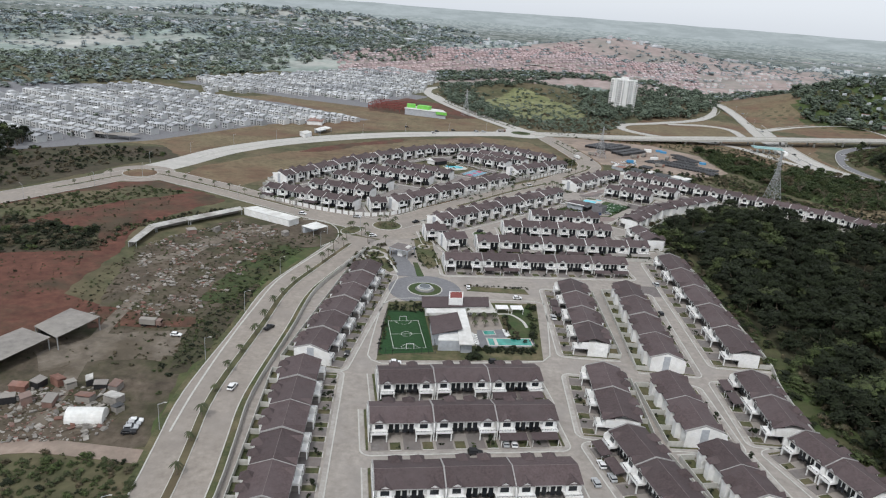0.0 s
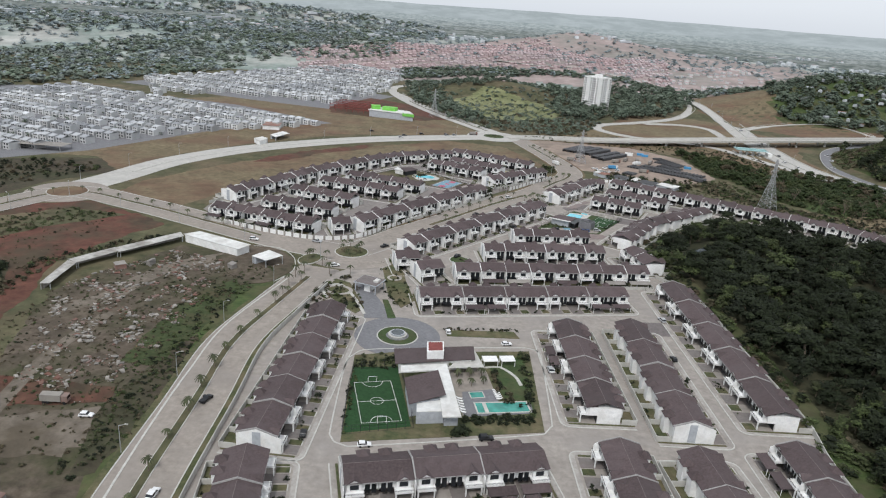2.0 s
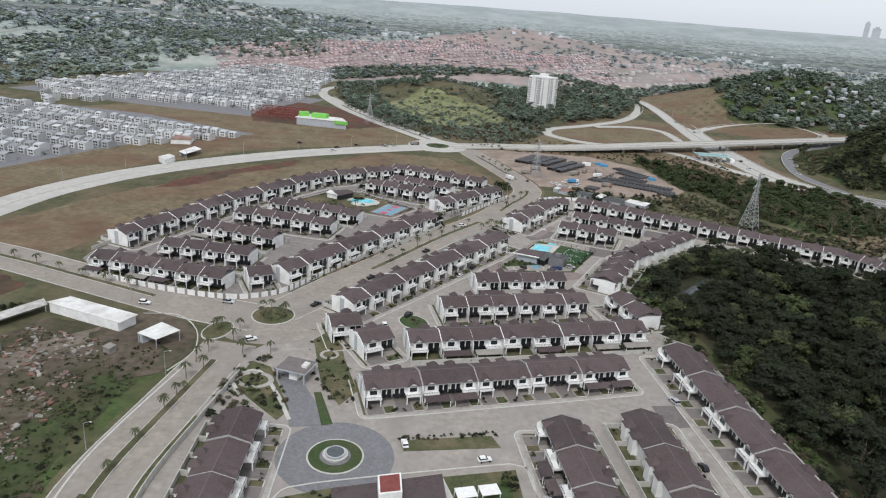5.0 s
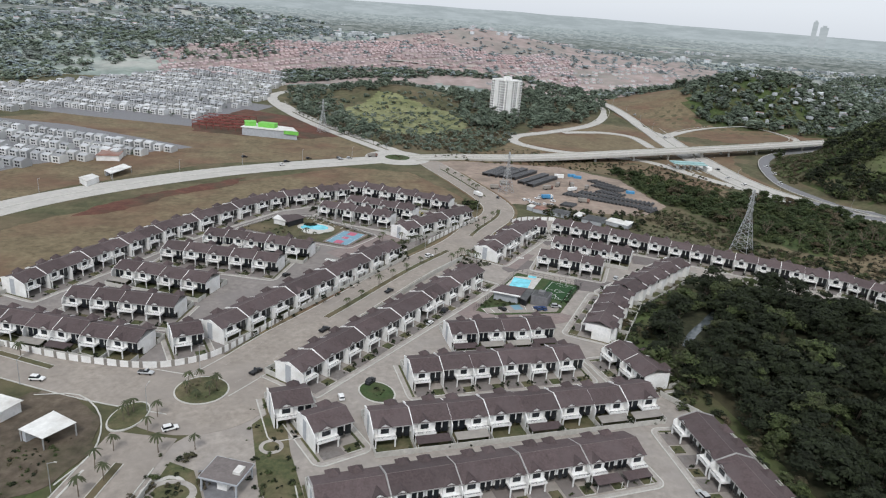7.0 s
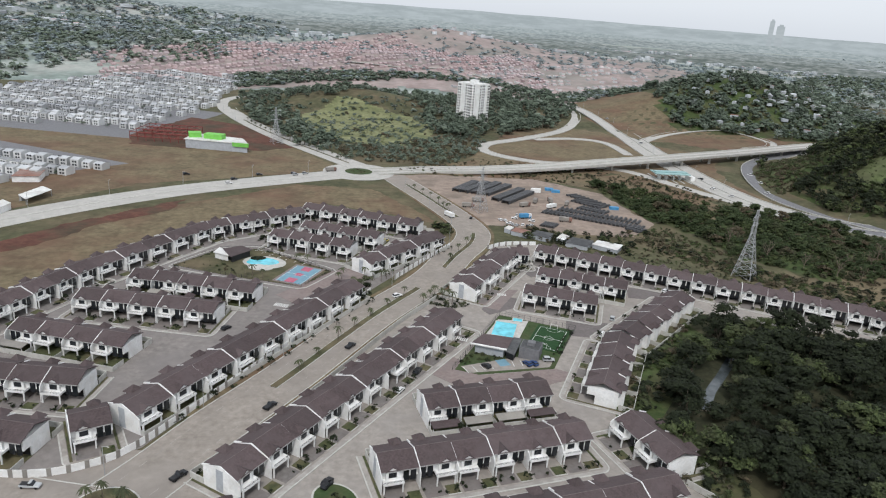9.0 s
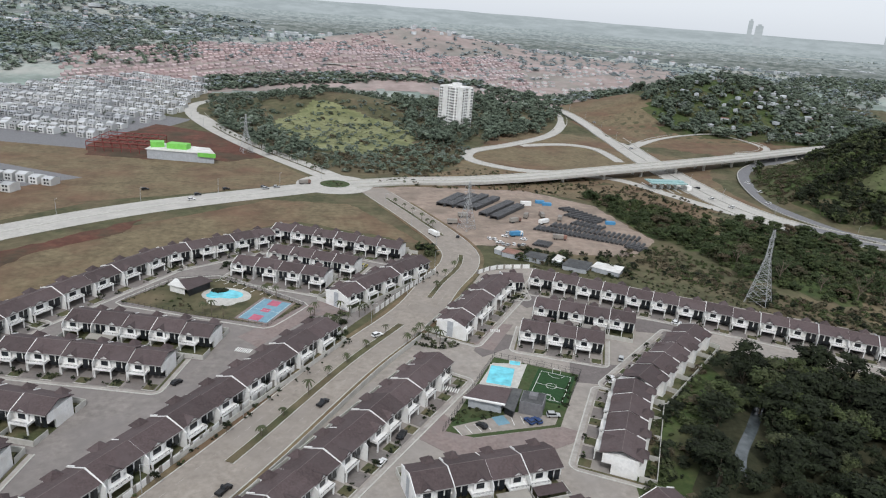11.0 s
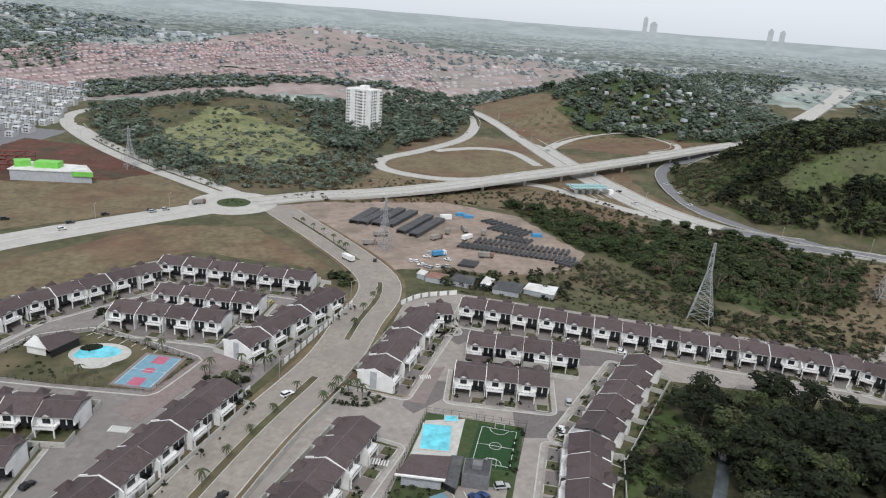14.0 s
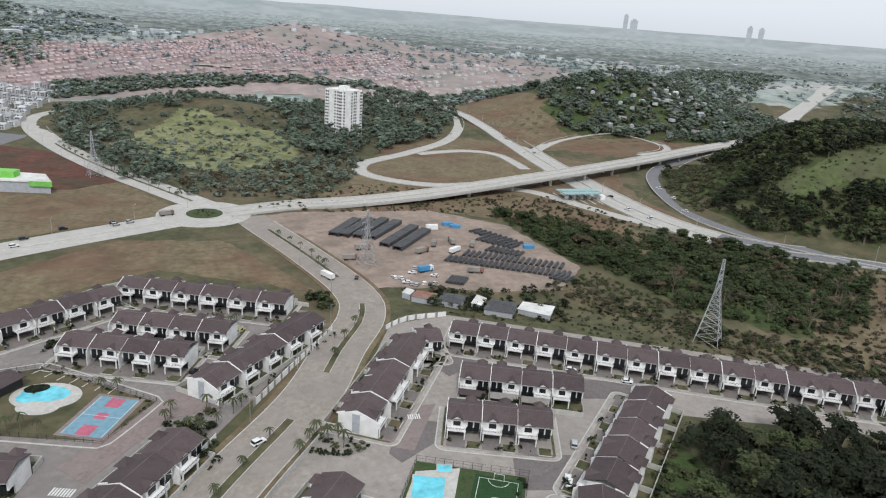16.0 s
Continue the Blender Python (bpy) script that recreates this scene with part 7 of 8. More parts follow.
PYLON = pylon(36)
for p, yaw, k in (((245.1, 513.8), 35, 1.0), ((14.6, 836.5), 20, 0.85), ((360.0, 507.4), 50, 1.0), ((136.8, 631.4), 30, 0.8)):
    place(PYLON, pose(p[0], p[1], height(*p) - 0.1, 0, 0, yaw) @ Matrix.Diagonal((k, k, k, 1)))


# ---- leafless trees in the valley ----
def bare_tree(seed):
    r = random.Random(seed)
    root = thing("bare_tree", "pale leafless tree standing in the scrub", "tree", "leafless trees")
    bm = bmesh.new()
    tube(bm, (0, 0, -0.3), (0.2, 0.1, 4.0), 0.22, 0.15)
    part("trunk", bm, M_BARK, root)
    for i in range(7):
        bm = bmesh.new()
        a, z = i * 0.9 + r.uniform(-0.3, 0.3), r.uniform(2.0, 4.0)
        p = Vector((0.2 * z / 4, 0.1 * z / 4, z))
        q = p + Vector((math.cos(a) * 1.6, math.sin(a) * 1.6, r.uniform(1.6, 3.2)))
        tube(bm, p, q, 0.11, 0.07, 4)
        for k in range(4):
            e = q + Vector((math.cos(a + k - 1.5) * 1.3, math.sin(a + k - 1.5) * 1.3, r.uniform(0.6, 1.8)))
            tube(bm, q, e, 0.06, 0.03, 3)
        part("limb", bm, M_BARK, root)
    return root


BARE = [bare_tree(1), bare_tree(2)]
for i, (x, y) in enumerate(((318, 522), (326, 515), (334, 528), (341, 519), (349, 533), (356, 541), (306, 500), (297, 507), (365, 548), (288, 521), (276, 536), (372, 541), (345, 506), (268, 560))):
    k = 1.0 + 0.35 * math.sin(i * 2.1)
    place(BARE[i % 2], pose(x, y, height(x, y), 0, 0, i * 77) @ Matrix.Diagonal((k, k, k * 1.15, 1)))

# ---- pipe yard ----
def pipe_stack(a, b, width, rows, label):
    m, l = quad_frame(a, b)
    root = thing("pipe_stack", label, "pipe stack", "pipe stacks")
    root.matrix_basis = m @ pose(0, 0, 0.05)
    r = 0.42
    n = int(width / (2 * r))
    for layer in range(rows):
        for i in range(n):
            bm = bmesh.new()
            y = -width / 2 + r + i * 2 * r
            z = r + layer * r * 1.95
            segs = max(2, round(l / 12))
            for k in range(segs):
                tube(bm, (l * k / segs + 0.15, y, z), (l * (k + 1) / segs - 0.15, y, z), r * 0.97, n=7)
            if layer == rows - 1 or i in (0, n - 1):
                part("pipe", bm, M_BLACKPIPE, root)
            else:
                bm.free()


for a, b in (((133.5, 679.2), (155.2, 704.1)), ((138.4, 676.1), (163.9, 702.7)), ((145.1, 672.7), (171.7, 701.5)), ((151.8, 669.3), (177.8, 695.4)), ((154.7, 656.0), (184.0, 684.4)), ((159.5, 648.9), (188.2, 676.5))):
    pipe_stack(a, b, 6.4, 3, "long stack of black steel pipes on dirt")


def pipe_bundle():
    root = thing("pipe_bundle", "bundle of short black pipes on dirt", "pipe bundle", "pipe bundles")
    for y, z in ((-0.72, 0.5), (0.0, 0.5), (0.72, 0.5), (-0.36, 1.1), (0.36, 1.1)):
        bm = bmesh.new()
        tube(bm, (-4.6, y, z), (4.6, y, z), 0.35, n=8)
        part("pipe", bm, M_BLACKPIPE, root)
    return root


BUNDLE = pipe_bundle()
for a, b, n in (((180.1, 631.0), (231.6, 592.7), 24), ((192.9, 636.4), (235.7, 604.5), 18), ((209.3, 640.4), (223.5, 626.3), 7), ((222.3, 594.8), (227.6, 586.8), 4), ((217.0, 672.7), (230.5, 641.6), 9), ((213.5, 658.1), (226.6, 638.1), 7), ((168.4, 603.1), (175.5, 598.3), 5)):
    a, b = Vector(a), Vector(b)
    yaw = math.degrees(math.atan2(b.y - a.y, b.x - a.x)) + 82
    for i in range(n):
        p = a.lerp(b, (i + 0.5) / n)
        place(BUNDLE, pose(p.x, p.y, 0.05, 0, 0, yaw))


# ---- vehicles ----
def car(kind, paint, word):
    nice = {"car": "parked hatchback car", "suv": "parked estate car", "pickup": "parked pickup truck"}[kind]
    root = thing(kind if kind != "suv" else "estate_car", word + " " + nice + " on pale concrete", "car", "cars")
    L, W = {"car": (4.1, 1.75), "suv": (4.6, 1.85), "pickup": (5.1, 1.85)}[kind]
    h = L / 2
    bm = bmesh.new()
    prism(bm, [(-h, 0.35), (-h + 0.05, 0.95), (h - 1.2, 1.0), (h - 0.15, 0.8), (h, 0.4)], -W / 2, W / 2, "y")
    bmesh.ops.bevel(bm, geom=bm.edges[:], offset=0.09, segments=1, affect="EDGES")
    part("body", bm, paint, root)
    cab = {"car": (-h + 0.25, h - 1.3, 1.45), "suv": (-h + 0.15, h - 1.45, 1.7), "pickup": (-0.5, h - 1.5, 1.7)}[kind]
    bm = bmesh.new()
    prism(bm, [(cab[0], 0.92), (cab[0] + 0.35, cab[2] - 0.1), (cab[1] - 0.6, cab[2] - 0.1), (cab[1] + 0.15, 0.92)], -W / 2 + 0.08, W / 2 - 0.08, "y")
    part("window_band", bm, M_GLASS, root)
    bm = bmesh.new()
    prism(bm, [(cab[0] + 0.3, cab[2] - 0.1), (cab[0] + 0.4, cab[2]), (cab[1] - 0.7, cab[2]), (cab[1] - 0.55, cab[2] - 0.1)], -W / 2 + 0.12, W / 2 - 0.12, "y")
    part("roof", bm, paint, root)
    if kind == "pickup":
        boxes("load_bed", M_DARK, root, (-h + 0.2, -0.6, -W / 2 + 0.15, W / 2 - 0.15, 0.9, 1.03))
    for x in (-h + 0.8, h - 0.85):
        for s in (-1, 1):
            bm = bmesh.new()
            tube(bm, (x, s * (W / 2 - 0.18), 0.32), (x, s * (W / 2 + 0.02), 0.32), 0.32, n=10)
            part("wheel", bm, M_TYRE, root)
    return root


CARS = {}


def park(p, yaw, kind="car", word="white", z=0.18):
    if (kind, word) not in CARS:
        CARS[kind, word] = car(kind, dict(CAR_PAINTS)[word], word)
    place(CARS[kind, word], pose(p[0], p[1], z, 0, 0, yaw))


def heading(a, b):
    return math.degrees(math.atan2(b[1] - a[1], b[0] - a[0]))


park((-13.7, 217.6), 8, "car", "white")
park((21.6, 223.3), 8, "suv", "black")
park((-63.9, 193.5), 82, "suv", "white", 0.3)
park((-63.7, 237.1), 68, "pickup", "black", 0.3)
park((-31.6, 221.7), 90, "car", "black")
park((49.6, 167.2), 100, "car", "white")
park((51.5, 161.6), 100, "car", "silver")
park((46.5, 158.9), 100, "car", "silver")
park((13.6, 168.3), 5, "suv", "black")
park((22.7, 174.0), 95, "car", "silver")
park((25.1, 174.1), 95, "car", "white")
park((48.6, 266.2), 92, "car", "white")
park((48.1, 266.6), 92, "suv", "silver")
park((34.6, 284.5), 10, "car", "white")
park((12.7, 292.4), 95, "car", "white")
park((97.2, 279.4), 92, "car", "black")
park((104.2, 314.1), 100, "suv", "silver")
park((-51.7, 388.6), -12, "pickup", "silver", 0.3)
park((-17.0, 387.4), 48, "pickup", "black", 0.3)
park((-38.6, 356.2), 22, "suv", "white", 0.3)
park((-83.2, 386.5), -10, "suv", "white", 0.3)
park((20.2, 378.3), 50, "car", "black")
park((10.3, 369.8), 95, "car", "white")
park((6.2, 418.0), 48, "pickup", "black", 0.3)
park((20.4, 379.6), 50, "car", "black")
park((55.6, 433.9), 50, "car", "black")
park((47.6, 422.5), 50, "car", "white")
park((35.0, 455.1), 48, "pickup", "black", 0.3)
park((60.4, 499.7), 25, "suv", "white", 0.3)
park((56.1, 434.6), 60, "suv", "black")
park((-9.4, 474.2), 45, "car", "black")
park((147.9, 469.5), 55, "suv", "silver")
park((135.9, 454.6), 50, "car", "white")
park((105.7, 437.0), -10, "suv", "silver", 0.3)
park((96.6, 435.1), 110, "car", "blue", 0.3)
park((99.1, 435.0), 110, "car", "blue", 0.3)
park((81.0, 435.1), 120, "car", "black", 0.3)
park((188.9, 495.6), -35, "car", "white")
park((174.0, 509.1), -35, "car", "white")
park((47.9, 546.8), 45, "car", "black")
park((48.7, 541.0), 45, "car", "red")
park((67.3, 573.5), 48, "suv", "yellow")
park((189.9, 496.6), -35, "car", "silver")
park((136.3, 456.0), 50, "suv", "white")
for q in ((1.3, 717.7), (-15.2, 704.2), (26.0, 719.9), (-18.1, 693.1), (-46.8, 716.4), (25.1, 722.9), (33.1, 723.5)):
    park(q, heading((-15.2, 704.2), (26.0, 719.9)), "suv", rng.choice(("white", "black", "silver")), 0.3)
for q in ((390.8, 885.2), (359.0, 726.3), (348.9, 694.2), (349.9, 671.8), (415.2, 1015.8), (415.3, 738.3), (405.0, 710.8), (389.5, 681.2)):
    park(q, 105, "suv", rng.choice(("white", "black", "silver")), height(*q) + 0.25)
for q in ((144.2, 611.7), (146.7, 610.3), (147.5, 604.5), (149.1, 602.5), (151.2, 600.4), (155.2, 601.2), (157.3, 599.1), (160.2, 600.0), (154.8, 615.3), (158.6, 621.5), (126.8, 615.5), (163.8, 609.1)):
    park(q, rng.uniform(0, 180), "car", rng.choice(("white", "silver", "black", "white")), 0.08)
for i, q in enumerate(((-84.7, 165.8), (-85.0, 167.9), (-85.1, 169.9), (-85.1, 171.4))):
    park(q, 15, "car", ("black", "silver", "silver", "white")[i], 0.08)
park((-94.7, 226.0), 0, "car", "white", 0.08)


def truck(word, paint, cargo):
    root = thing("lorry", word + " lorry with box body standing on dirt", "lorry", "lorries")
    boxes("cab", paint, root, (2.2, 4.0, -1.15, 1.15, 0.7, 2.8))
    boxes("windscreen", M_GLASS, root, (4.0, 4.04, -1.0, 1.0, 1.7, 2.6))
    boxes("cargo_box", cargo, root, (-4.0, 2.0, -1.2, 1.2, 0.9, 3.0))
    boxes("chassis", M_DARK, root, (-3.9, 3.9, -0.6, 0.6, 0.6, 0.9))
    for x in (-3.0, -1.8, 3.0):
        for s in (-1, 1):
            bm = bmesh.new()
            tube(bm, (x, s * 0.85, 0.5), (x, s * 1.18, 0.5), 0.5, n=10)
            part("wheel", bm, M_TYRE, root)
    return root


TRUCKS = [truck("white", dict(CAR_PAINTS)["white"], M_WHITE), truck("rusty brown", M_RUST, M_GREYSHEET), truck("blue and white", dict(CAR_PAINTS)["white"], M_BLUEPLASTIC)]
for q, yaw, k in (((-106.6, 232.5), 0, 1), ((171.5, 642.6), 20, 1), ((182.8, 652.8), 60, 1), ((189.0, 639.1), 30, 0), ((131.8, 640.7), -10, 1), ((142.5, 654.2), -5, 1), ((203.4, 646.8), 60, 1), ((52.4, 734.5), 15, 1), ((114.0, 619.4), 110, 0), ((162.2, 616.4), 10, 2), ((194.0, 653.9), 80, 1), ((186.0, 608.9), -20, 1)):
    place(TRUCKS[k], pose(q[0], q[1], 0.08, 0, 0, yaw))


def crate_stack(q, yaw, size, mat, label, name="container"):
    root = thing(name, label, name.replace("_", " "))
    w, d, h = size
    root.matrix_basis = pose(q[0], q[1], 0.05, 0, 0, yaw)
    boxes("body", mat, root, (-w / 2, w / 2, -d / 2, d / 2, 0, h))
    for i in range(int(w / 1.2)):
        boxes("rib", mat, root, (-w / 2 + 0.3 + i * 1.2, -w / 2 + 0.5 + i * 1.2, -d / 2 - 0.06, -d / 2, 0.1, h - 0.1))


for q in ((206.0, 685.7), (208.9, 680.2), (163.4, 617.9), (233.4, 636.8)):
    crate_stack(q, -15, (6, 3, 1.8), M_BLUEPLASTIC, "stack of bright blue plastic pipes", "blue_pipe_stack")
crate_stack((193.6, 680.4), -10, (7, 2.6, 2.7), M_WHITE, "white site office container on dirt")


# ---- sheds ----
def shed(pts, zs, mat, label, wall=M_GREYSHEET, name="shed", open_sides=False, k=0.94):
    root = thing(name, label, "shed")
    wedge_roof("roof", root, pts, zs, mat, 0.15)
    if open_sides:
        for p in shrink(pts, 0.95):
            boxes("post", M_STEEL, root, (p[0] - 0.15, p[0] + 0.15, p[1] - 0.15, p[1] + 0.15, 0, min(zs) - 0.1))
        inner = shrink(pts, 0.9)
        slab_roof("back_wall", root, [inner[0], inner[1], ((inner[1][0] * 5 + inner[2][0]) / 6, (inner[1][1] * 5 + inner[2][1]) / 6), ((inner[0][0] * 5 + inner[3][0]) / 6, (inner[0][1] * 5 + inner[3][1]) / 6)], 0, min(zs) - 0.2, wall)
    else:
        slab_roof("wall", root, shrink(pts, k), 0, min(zs) - 0.12, wall)
    return root


shed([(-140.2, 215.7), (-135.5, 231.0), (-122.0, 226.0), (-128.6, 208.9)], (5.2, 5.6, 5.6, 5.0), M_GREYSHEET, "open barn with wide grey sheet roof", M_DARK, "barn", True)
shed([(-154.8, 189.0), (-143.5, 214.4), (-130.9, 209.5), (-141.3, 182.2)], (4.6, 5.0, 4.8, 4.2), M_GREYSHEET, "long open barn with grey sheet roof", M_DARK, "barn", True)
for a, b, c, d in (((-151.5, 312.0), (-152.6, 337.5), (-148.1, 336.6), (-148.1, 312.9)), ((-153.3, 339.3), (-140.1, 357.2), (-136.9, 352.7), (-148.1, 336.6)), ((-140.1, 357.2), (-118.9, 383.6), (-115.7, 378.5), (-136.6, 351.8))):
    shed([a, b, c, d], (3.0, 3.2, 3.0, 2.8), M_OLDSHEET, "long narrow shed with weathered white roof", M_GREYSHEET, "shed", True)
shed([(-116.0, 378.5), (-109.3, 383.6), (-80.4, 368.2), (-84.9, 361.4)], (4.0, 4.2, 4.2, 4.0), M_SHEET, "long warehouse with white sheet roof", M_WHITE, "warehouse")
shed([(-76.8, 353.8), (-70.5, 361.8), (-62.7, 355.4), (-69.3, 348.8)], (4.0, 4.4, 4.4, 4.0), M_SHEET, "small open shed with white sheet roof", M_GREYPAINT, "shed", True)
for pts, mat, lab in (([(180.4, 559.3), (186.6, 564.8), (198.0, 556.4), (190.7, 548.7)], M_SHEET, "workshop with white sheet roof"), ([(165.8, 562.8), (173.6, 570.7), (184.0, 564.0), (176.0, 555.0)], M_TARP, "dark tarpaulin shelter beside the dirt yard"), ([(163.7, 570.2), (170.2, 577.3), (172.7, 572.3), (166.8, 566.6)], M_SHEET, "pale tarpaulin shelter beside the dirt yard"), ([(150.7, 577.5), (156.8, 583.4), (165.0, 577.0), (158.7, 570.0)], M_TARP, "dark sheet-roofed shelter beside dirt yard"), ([(141.2, 584.0), (146.0, 588.8), (153.5, 582.6), (148.9, 577.2)], M_RUST, "low shed with rusty red roof"), ([(138.9, 588.9), (142.6, 592.6), (145.2, 589.0), (141.5, 585.4)], M_SHEET, "small white-roofed shed beside the yard")):
    shed(pts, (2.6, 3.0, 3.0, 2.6), mat, lab, M_GREYPAINT)
shed([(-129.5, 649.5), (-122.2, 668.7), (-114.9, 660.0), (-123.2, 640.2)], (3.6, 3.8, 3.8, 3.6), M_SHEET, "open carport with white roof", M_GREYPAINT, "carport", True)
shed([(-139.1, 629.7), (-133.8, 638.8), (-127.7, 632.1), (-131.8, 619.2)], (3.6, 3.8, 3.8, 3.6), M_SHEET, "low building with white roof", M_WHITE, "low_building")
shed([(-145.5, 690.3), (-144.8, 711.6), (-130.6, 709.5), (-129.7, 691.4)], (4, 4.4, 4.4, 4), M_RUST, "low building with orange-brown roof", M_WHITE, "low_building")
shed([(-308.8, 553.2), (-310.8, 564.2), (-255.7, 564.2), (-258.3, 551.8)], (4, 4.2, 4.2, 4), M_GREYSHEET, "long dark-roofed open hall", M_DARK, "market_hall", True)
rng4 = random.Random(77)
for i, a in enumerate(((-126.5, 183.5), (-122.0, 186.5), (-117.0, 188.4), (-112.5, 187.0), (-108.0, 190.0), (-103.5, 188.2), (-98.5, 187.6), (-96.0, 181.0), (-92.8, 176.5), (-120.5, 177.0), (-126.0, 176.0), (-113.5, 177.5), (-104.5, 180.5), (-120.0, 346.0), (-84.0, 346.9), (-131.0, 339.5))):
    w, d, h = rng4.uniform(1.3, 2.9), rng4.uniform(1.0, 1.9), rng4.uniform(1.9, 2.7)
    c, k = math.cos(i * 1.3), math.sin(i * 1.3)
    quad = [(a[0] + x * w * c - y * d * k, a[1] + x * w * k + y * d * c) for x, y in ((-1, -1), (-1, 1), (1, 1), (1, -1))]
    shed(quad, (h, h + 0.4, h + 0.4, h - 0.1), rng4.choice((M_RUST, M_GREYSHEET, M_OLDSHEET, M_GREYSHEET, M_TARP)), "small patched sheet-metal shack on rubble", rng4.choice((M_GREYSHEET, M_RUST, M_DARK)), "shack")
tent = thing("tent", "white arched tarpaulin tent on the yard", "tent")
ta, tb = Vector((-104.3, 167.7)), Vector((-94.0, 169.0))
m, l = quad_frame(ta, tb)
tent.matrix_basis = m
bm = bmesh.new()
prism(bm, [(3.2 - 3.2 * math.cos(i * math.pi / 10), 3.4 * math.sin(i * math.pi / 10)) for i in range(11)], 0, l)
part("cover", bm, M_SHEET, tent)
shed([(-162.7, 722.4), (-157.6, 732.9), (-152.0, 725.0), (-157.1, 714.9)], (3, 3.2, 3.2, 3), M_SHEET, "small white-roofed hall in the estate", M_WHITE, "low_building")

# ---- green-roofed market building and its steel frame ----
mk = thing("market_building", "unfinished building with white roof and lime green boxes", "building")
ra = [(-57.4, 808.1), (-51.1, 833.9), (-12.2, 815.0), (-7.3, 792.1)]
slab_roof("roof", mk, ra, 6.8, 7.2, M_SHEET)
slab_roof("wall", mk, shrink(ra, 0.95), 0, 6.8, M_GREYPAINT)
for a, b in (((-54.4, 817.8), (-45.0, 819.3)), ((-41.2, 815.0), (-27.0, 809.9))):
    m, l = quad_frame(a, b)
    g = boxes("green_box", M_GREENROOF, mk, (0, l, -4, 4, 7.2, 11))
    g.matrix_basis = m
m, l = quad_frame(ra[0], ra[3])
g = boxes("green_fascia", M_GREENROOF, mk, (l * 0.75, l, -0.6, -0.1, 4.5, 7.6))
g.matrix_basis = m
m, l = quad_frame((-101.5, 833.3), (-57.0, 823.0))
frame_ = thing("steel_frame", "dark red steel frame of an unfinished hall", "steel frame")
frame_.matrix_basis = m
for i in range(8):
    for j in range(4):
        bm = bmesh.new()
        tube(bm, (l * i / 7, j * 14, 0), (l * i / 7, j * 14, 7), 0.3, n=4)
        part("column", bm, M_REDSTEEL, frame_)
for j in range(4):
    for z in (3.6, 7.0):
        bm = bmesh.new()
        tube(bm, (0, j * 14, z), (l, j * 14, z), 0.35, n=4)
        part("beam", bm, M_REDSTEEL, frame_)
for i in range(8):
    bm = bmesh.new()
    tube(bm, (l * i / 7, 0, 7.0), (l * i / 7, 42, 7.0), 0.3, n=4)
    part("crossbeam", bm, M_REDSTEEL, frame_)
patch("ground_building_site", [(-98.9, 817.2), (-55.5, 807.1), (1.2, 800.7), (28.7, 817.8), (-15.1, 920.1), (-64.5, 956.1), (-105.5, 857.8)], M_REDSOIL, 0.08, "red earth of the building site")

# ---- lamps ----
def lamp():
    root = thing("street_lamp", "tall grey street lamp with curved arm", "street lamp", "street lamps")
    bm = bmesh.new()
    tube(bm, (0, 0, 0), (0, 0, 8.5), 0.12, 0.08)
    part("pole", bm, M_STEEL, root)
    bm = bmesh.new()
    tube(bm, (0, 0, 8.4), (1.8, 0, 9.1), 0.07, 0.06)
    part("arm", bm, M_STEEL, root)
    boxes("lamp_head", M_KERB, root, (1.7, 2.5, -0.16, 0.16, 9.05, 9.2))
    return root


LAMP = lamp()
for line, off, step in ((BLVD, 10.0, 6), (MID, 10.2, 6), (RING, 12.4, 7), (WEST, 11.8, 7), (HWY, 0.0, 8), (HILLRD, 10.2, 7)):
    side = offset_line(line, off)
    for i in range(3, len(line) - 3, step):
        p, q = side[i], line[i]
        place(LAMP, pose(p.x, p.y, height(p.x, p.y) + 0.2, 0, 0, math.degrees(math.atan2(q.y - p.y, q.x - p.x)) if off else 30))

# ---- estate trees and boundary wall ----
def street_tree(seed):
    v, f, m = leaf_cloud(seed, 10, 260, 0.05)
    root = thing("street_tree", "small round green street tree by the kerb", "tree", "street trees")
    keep = [i for i, k in enumerate(m) if k == 0]
    for nm, faces, mat in (("crown", [f[i] for i in keep], M_LEAF), ("trunk", [f[i] for i, k in enumerate(m) if k], M_BARK)):
        used_v = sorted({i for q in faces for i in q})
        back = {o: i for i, o in enumerate(used_v)}
        mesh_object(nm, [tuple(v[i]) for i in used_v], [tuple(back[i] for i in q) for q in faces], mat, root)
    return root


STREET = [street_tree(70), street_tree(71)]
rng2 = random.Random(5)
for i, (x, y, yaw, w) in enumerate(HOMES):
    if i % 5 in (0, 2) and w < 14 or i % 3 == 1:
        p = pose(x, y, 0, 0, 0, yaw) @ Vector((w * 0.36, -11.0 if w < 14 else -10.4, 0.15))
        k = rng2.uniform(2.2, 3.9)
        place(STREET[i % 2], pose(p.x, p.y, 0.15, 0, 0, rng2.uniform(0, 360)) @ Matrix.Diagonal((k, k, k, 1)))


rng3, bag = random.Random(31), Bag()
for x, y, yaw, w in HOMES:
    m = pose(x, y, 0, 0, 0, yaw)
    for u, v in ((0.12, -10.3), (0.40, -9.2), (-0.06, -10.4), (-0.42, -8.8), (-0.3, 9.4), (0.1, 9.6), (0.38, 8.6)):
        if rng3.random() < 0.72:
            p = m @ Vector((w * (u + rng3.uniform(-0.06, 0.06)), v + rng3.uniform(-0.6, 0.6), 0))
            plant(bag, FARTREES, p.x, p.y, rng3.uniform(0.8, 2.3), rng3, 1.3, rng3.choice((0, 0, 1)), 2, 0.2)
bag.build("garden_shrubs", [M_LEAF, M_LEAFLIGHT, M_BARK], "small shrubs in front and back gardens of row houses", "shrubs")


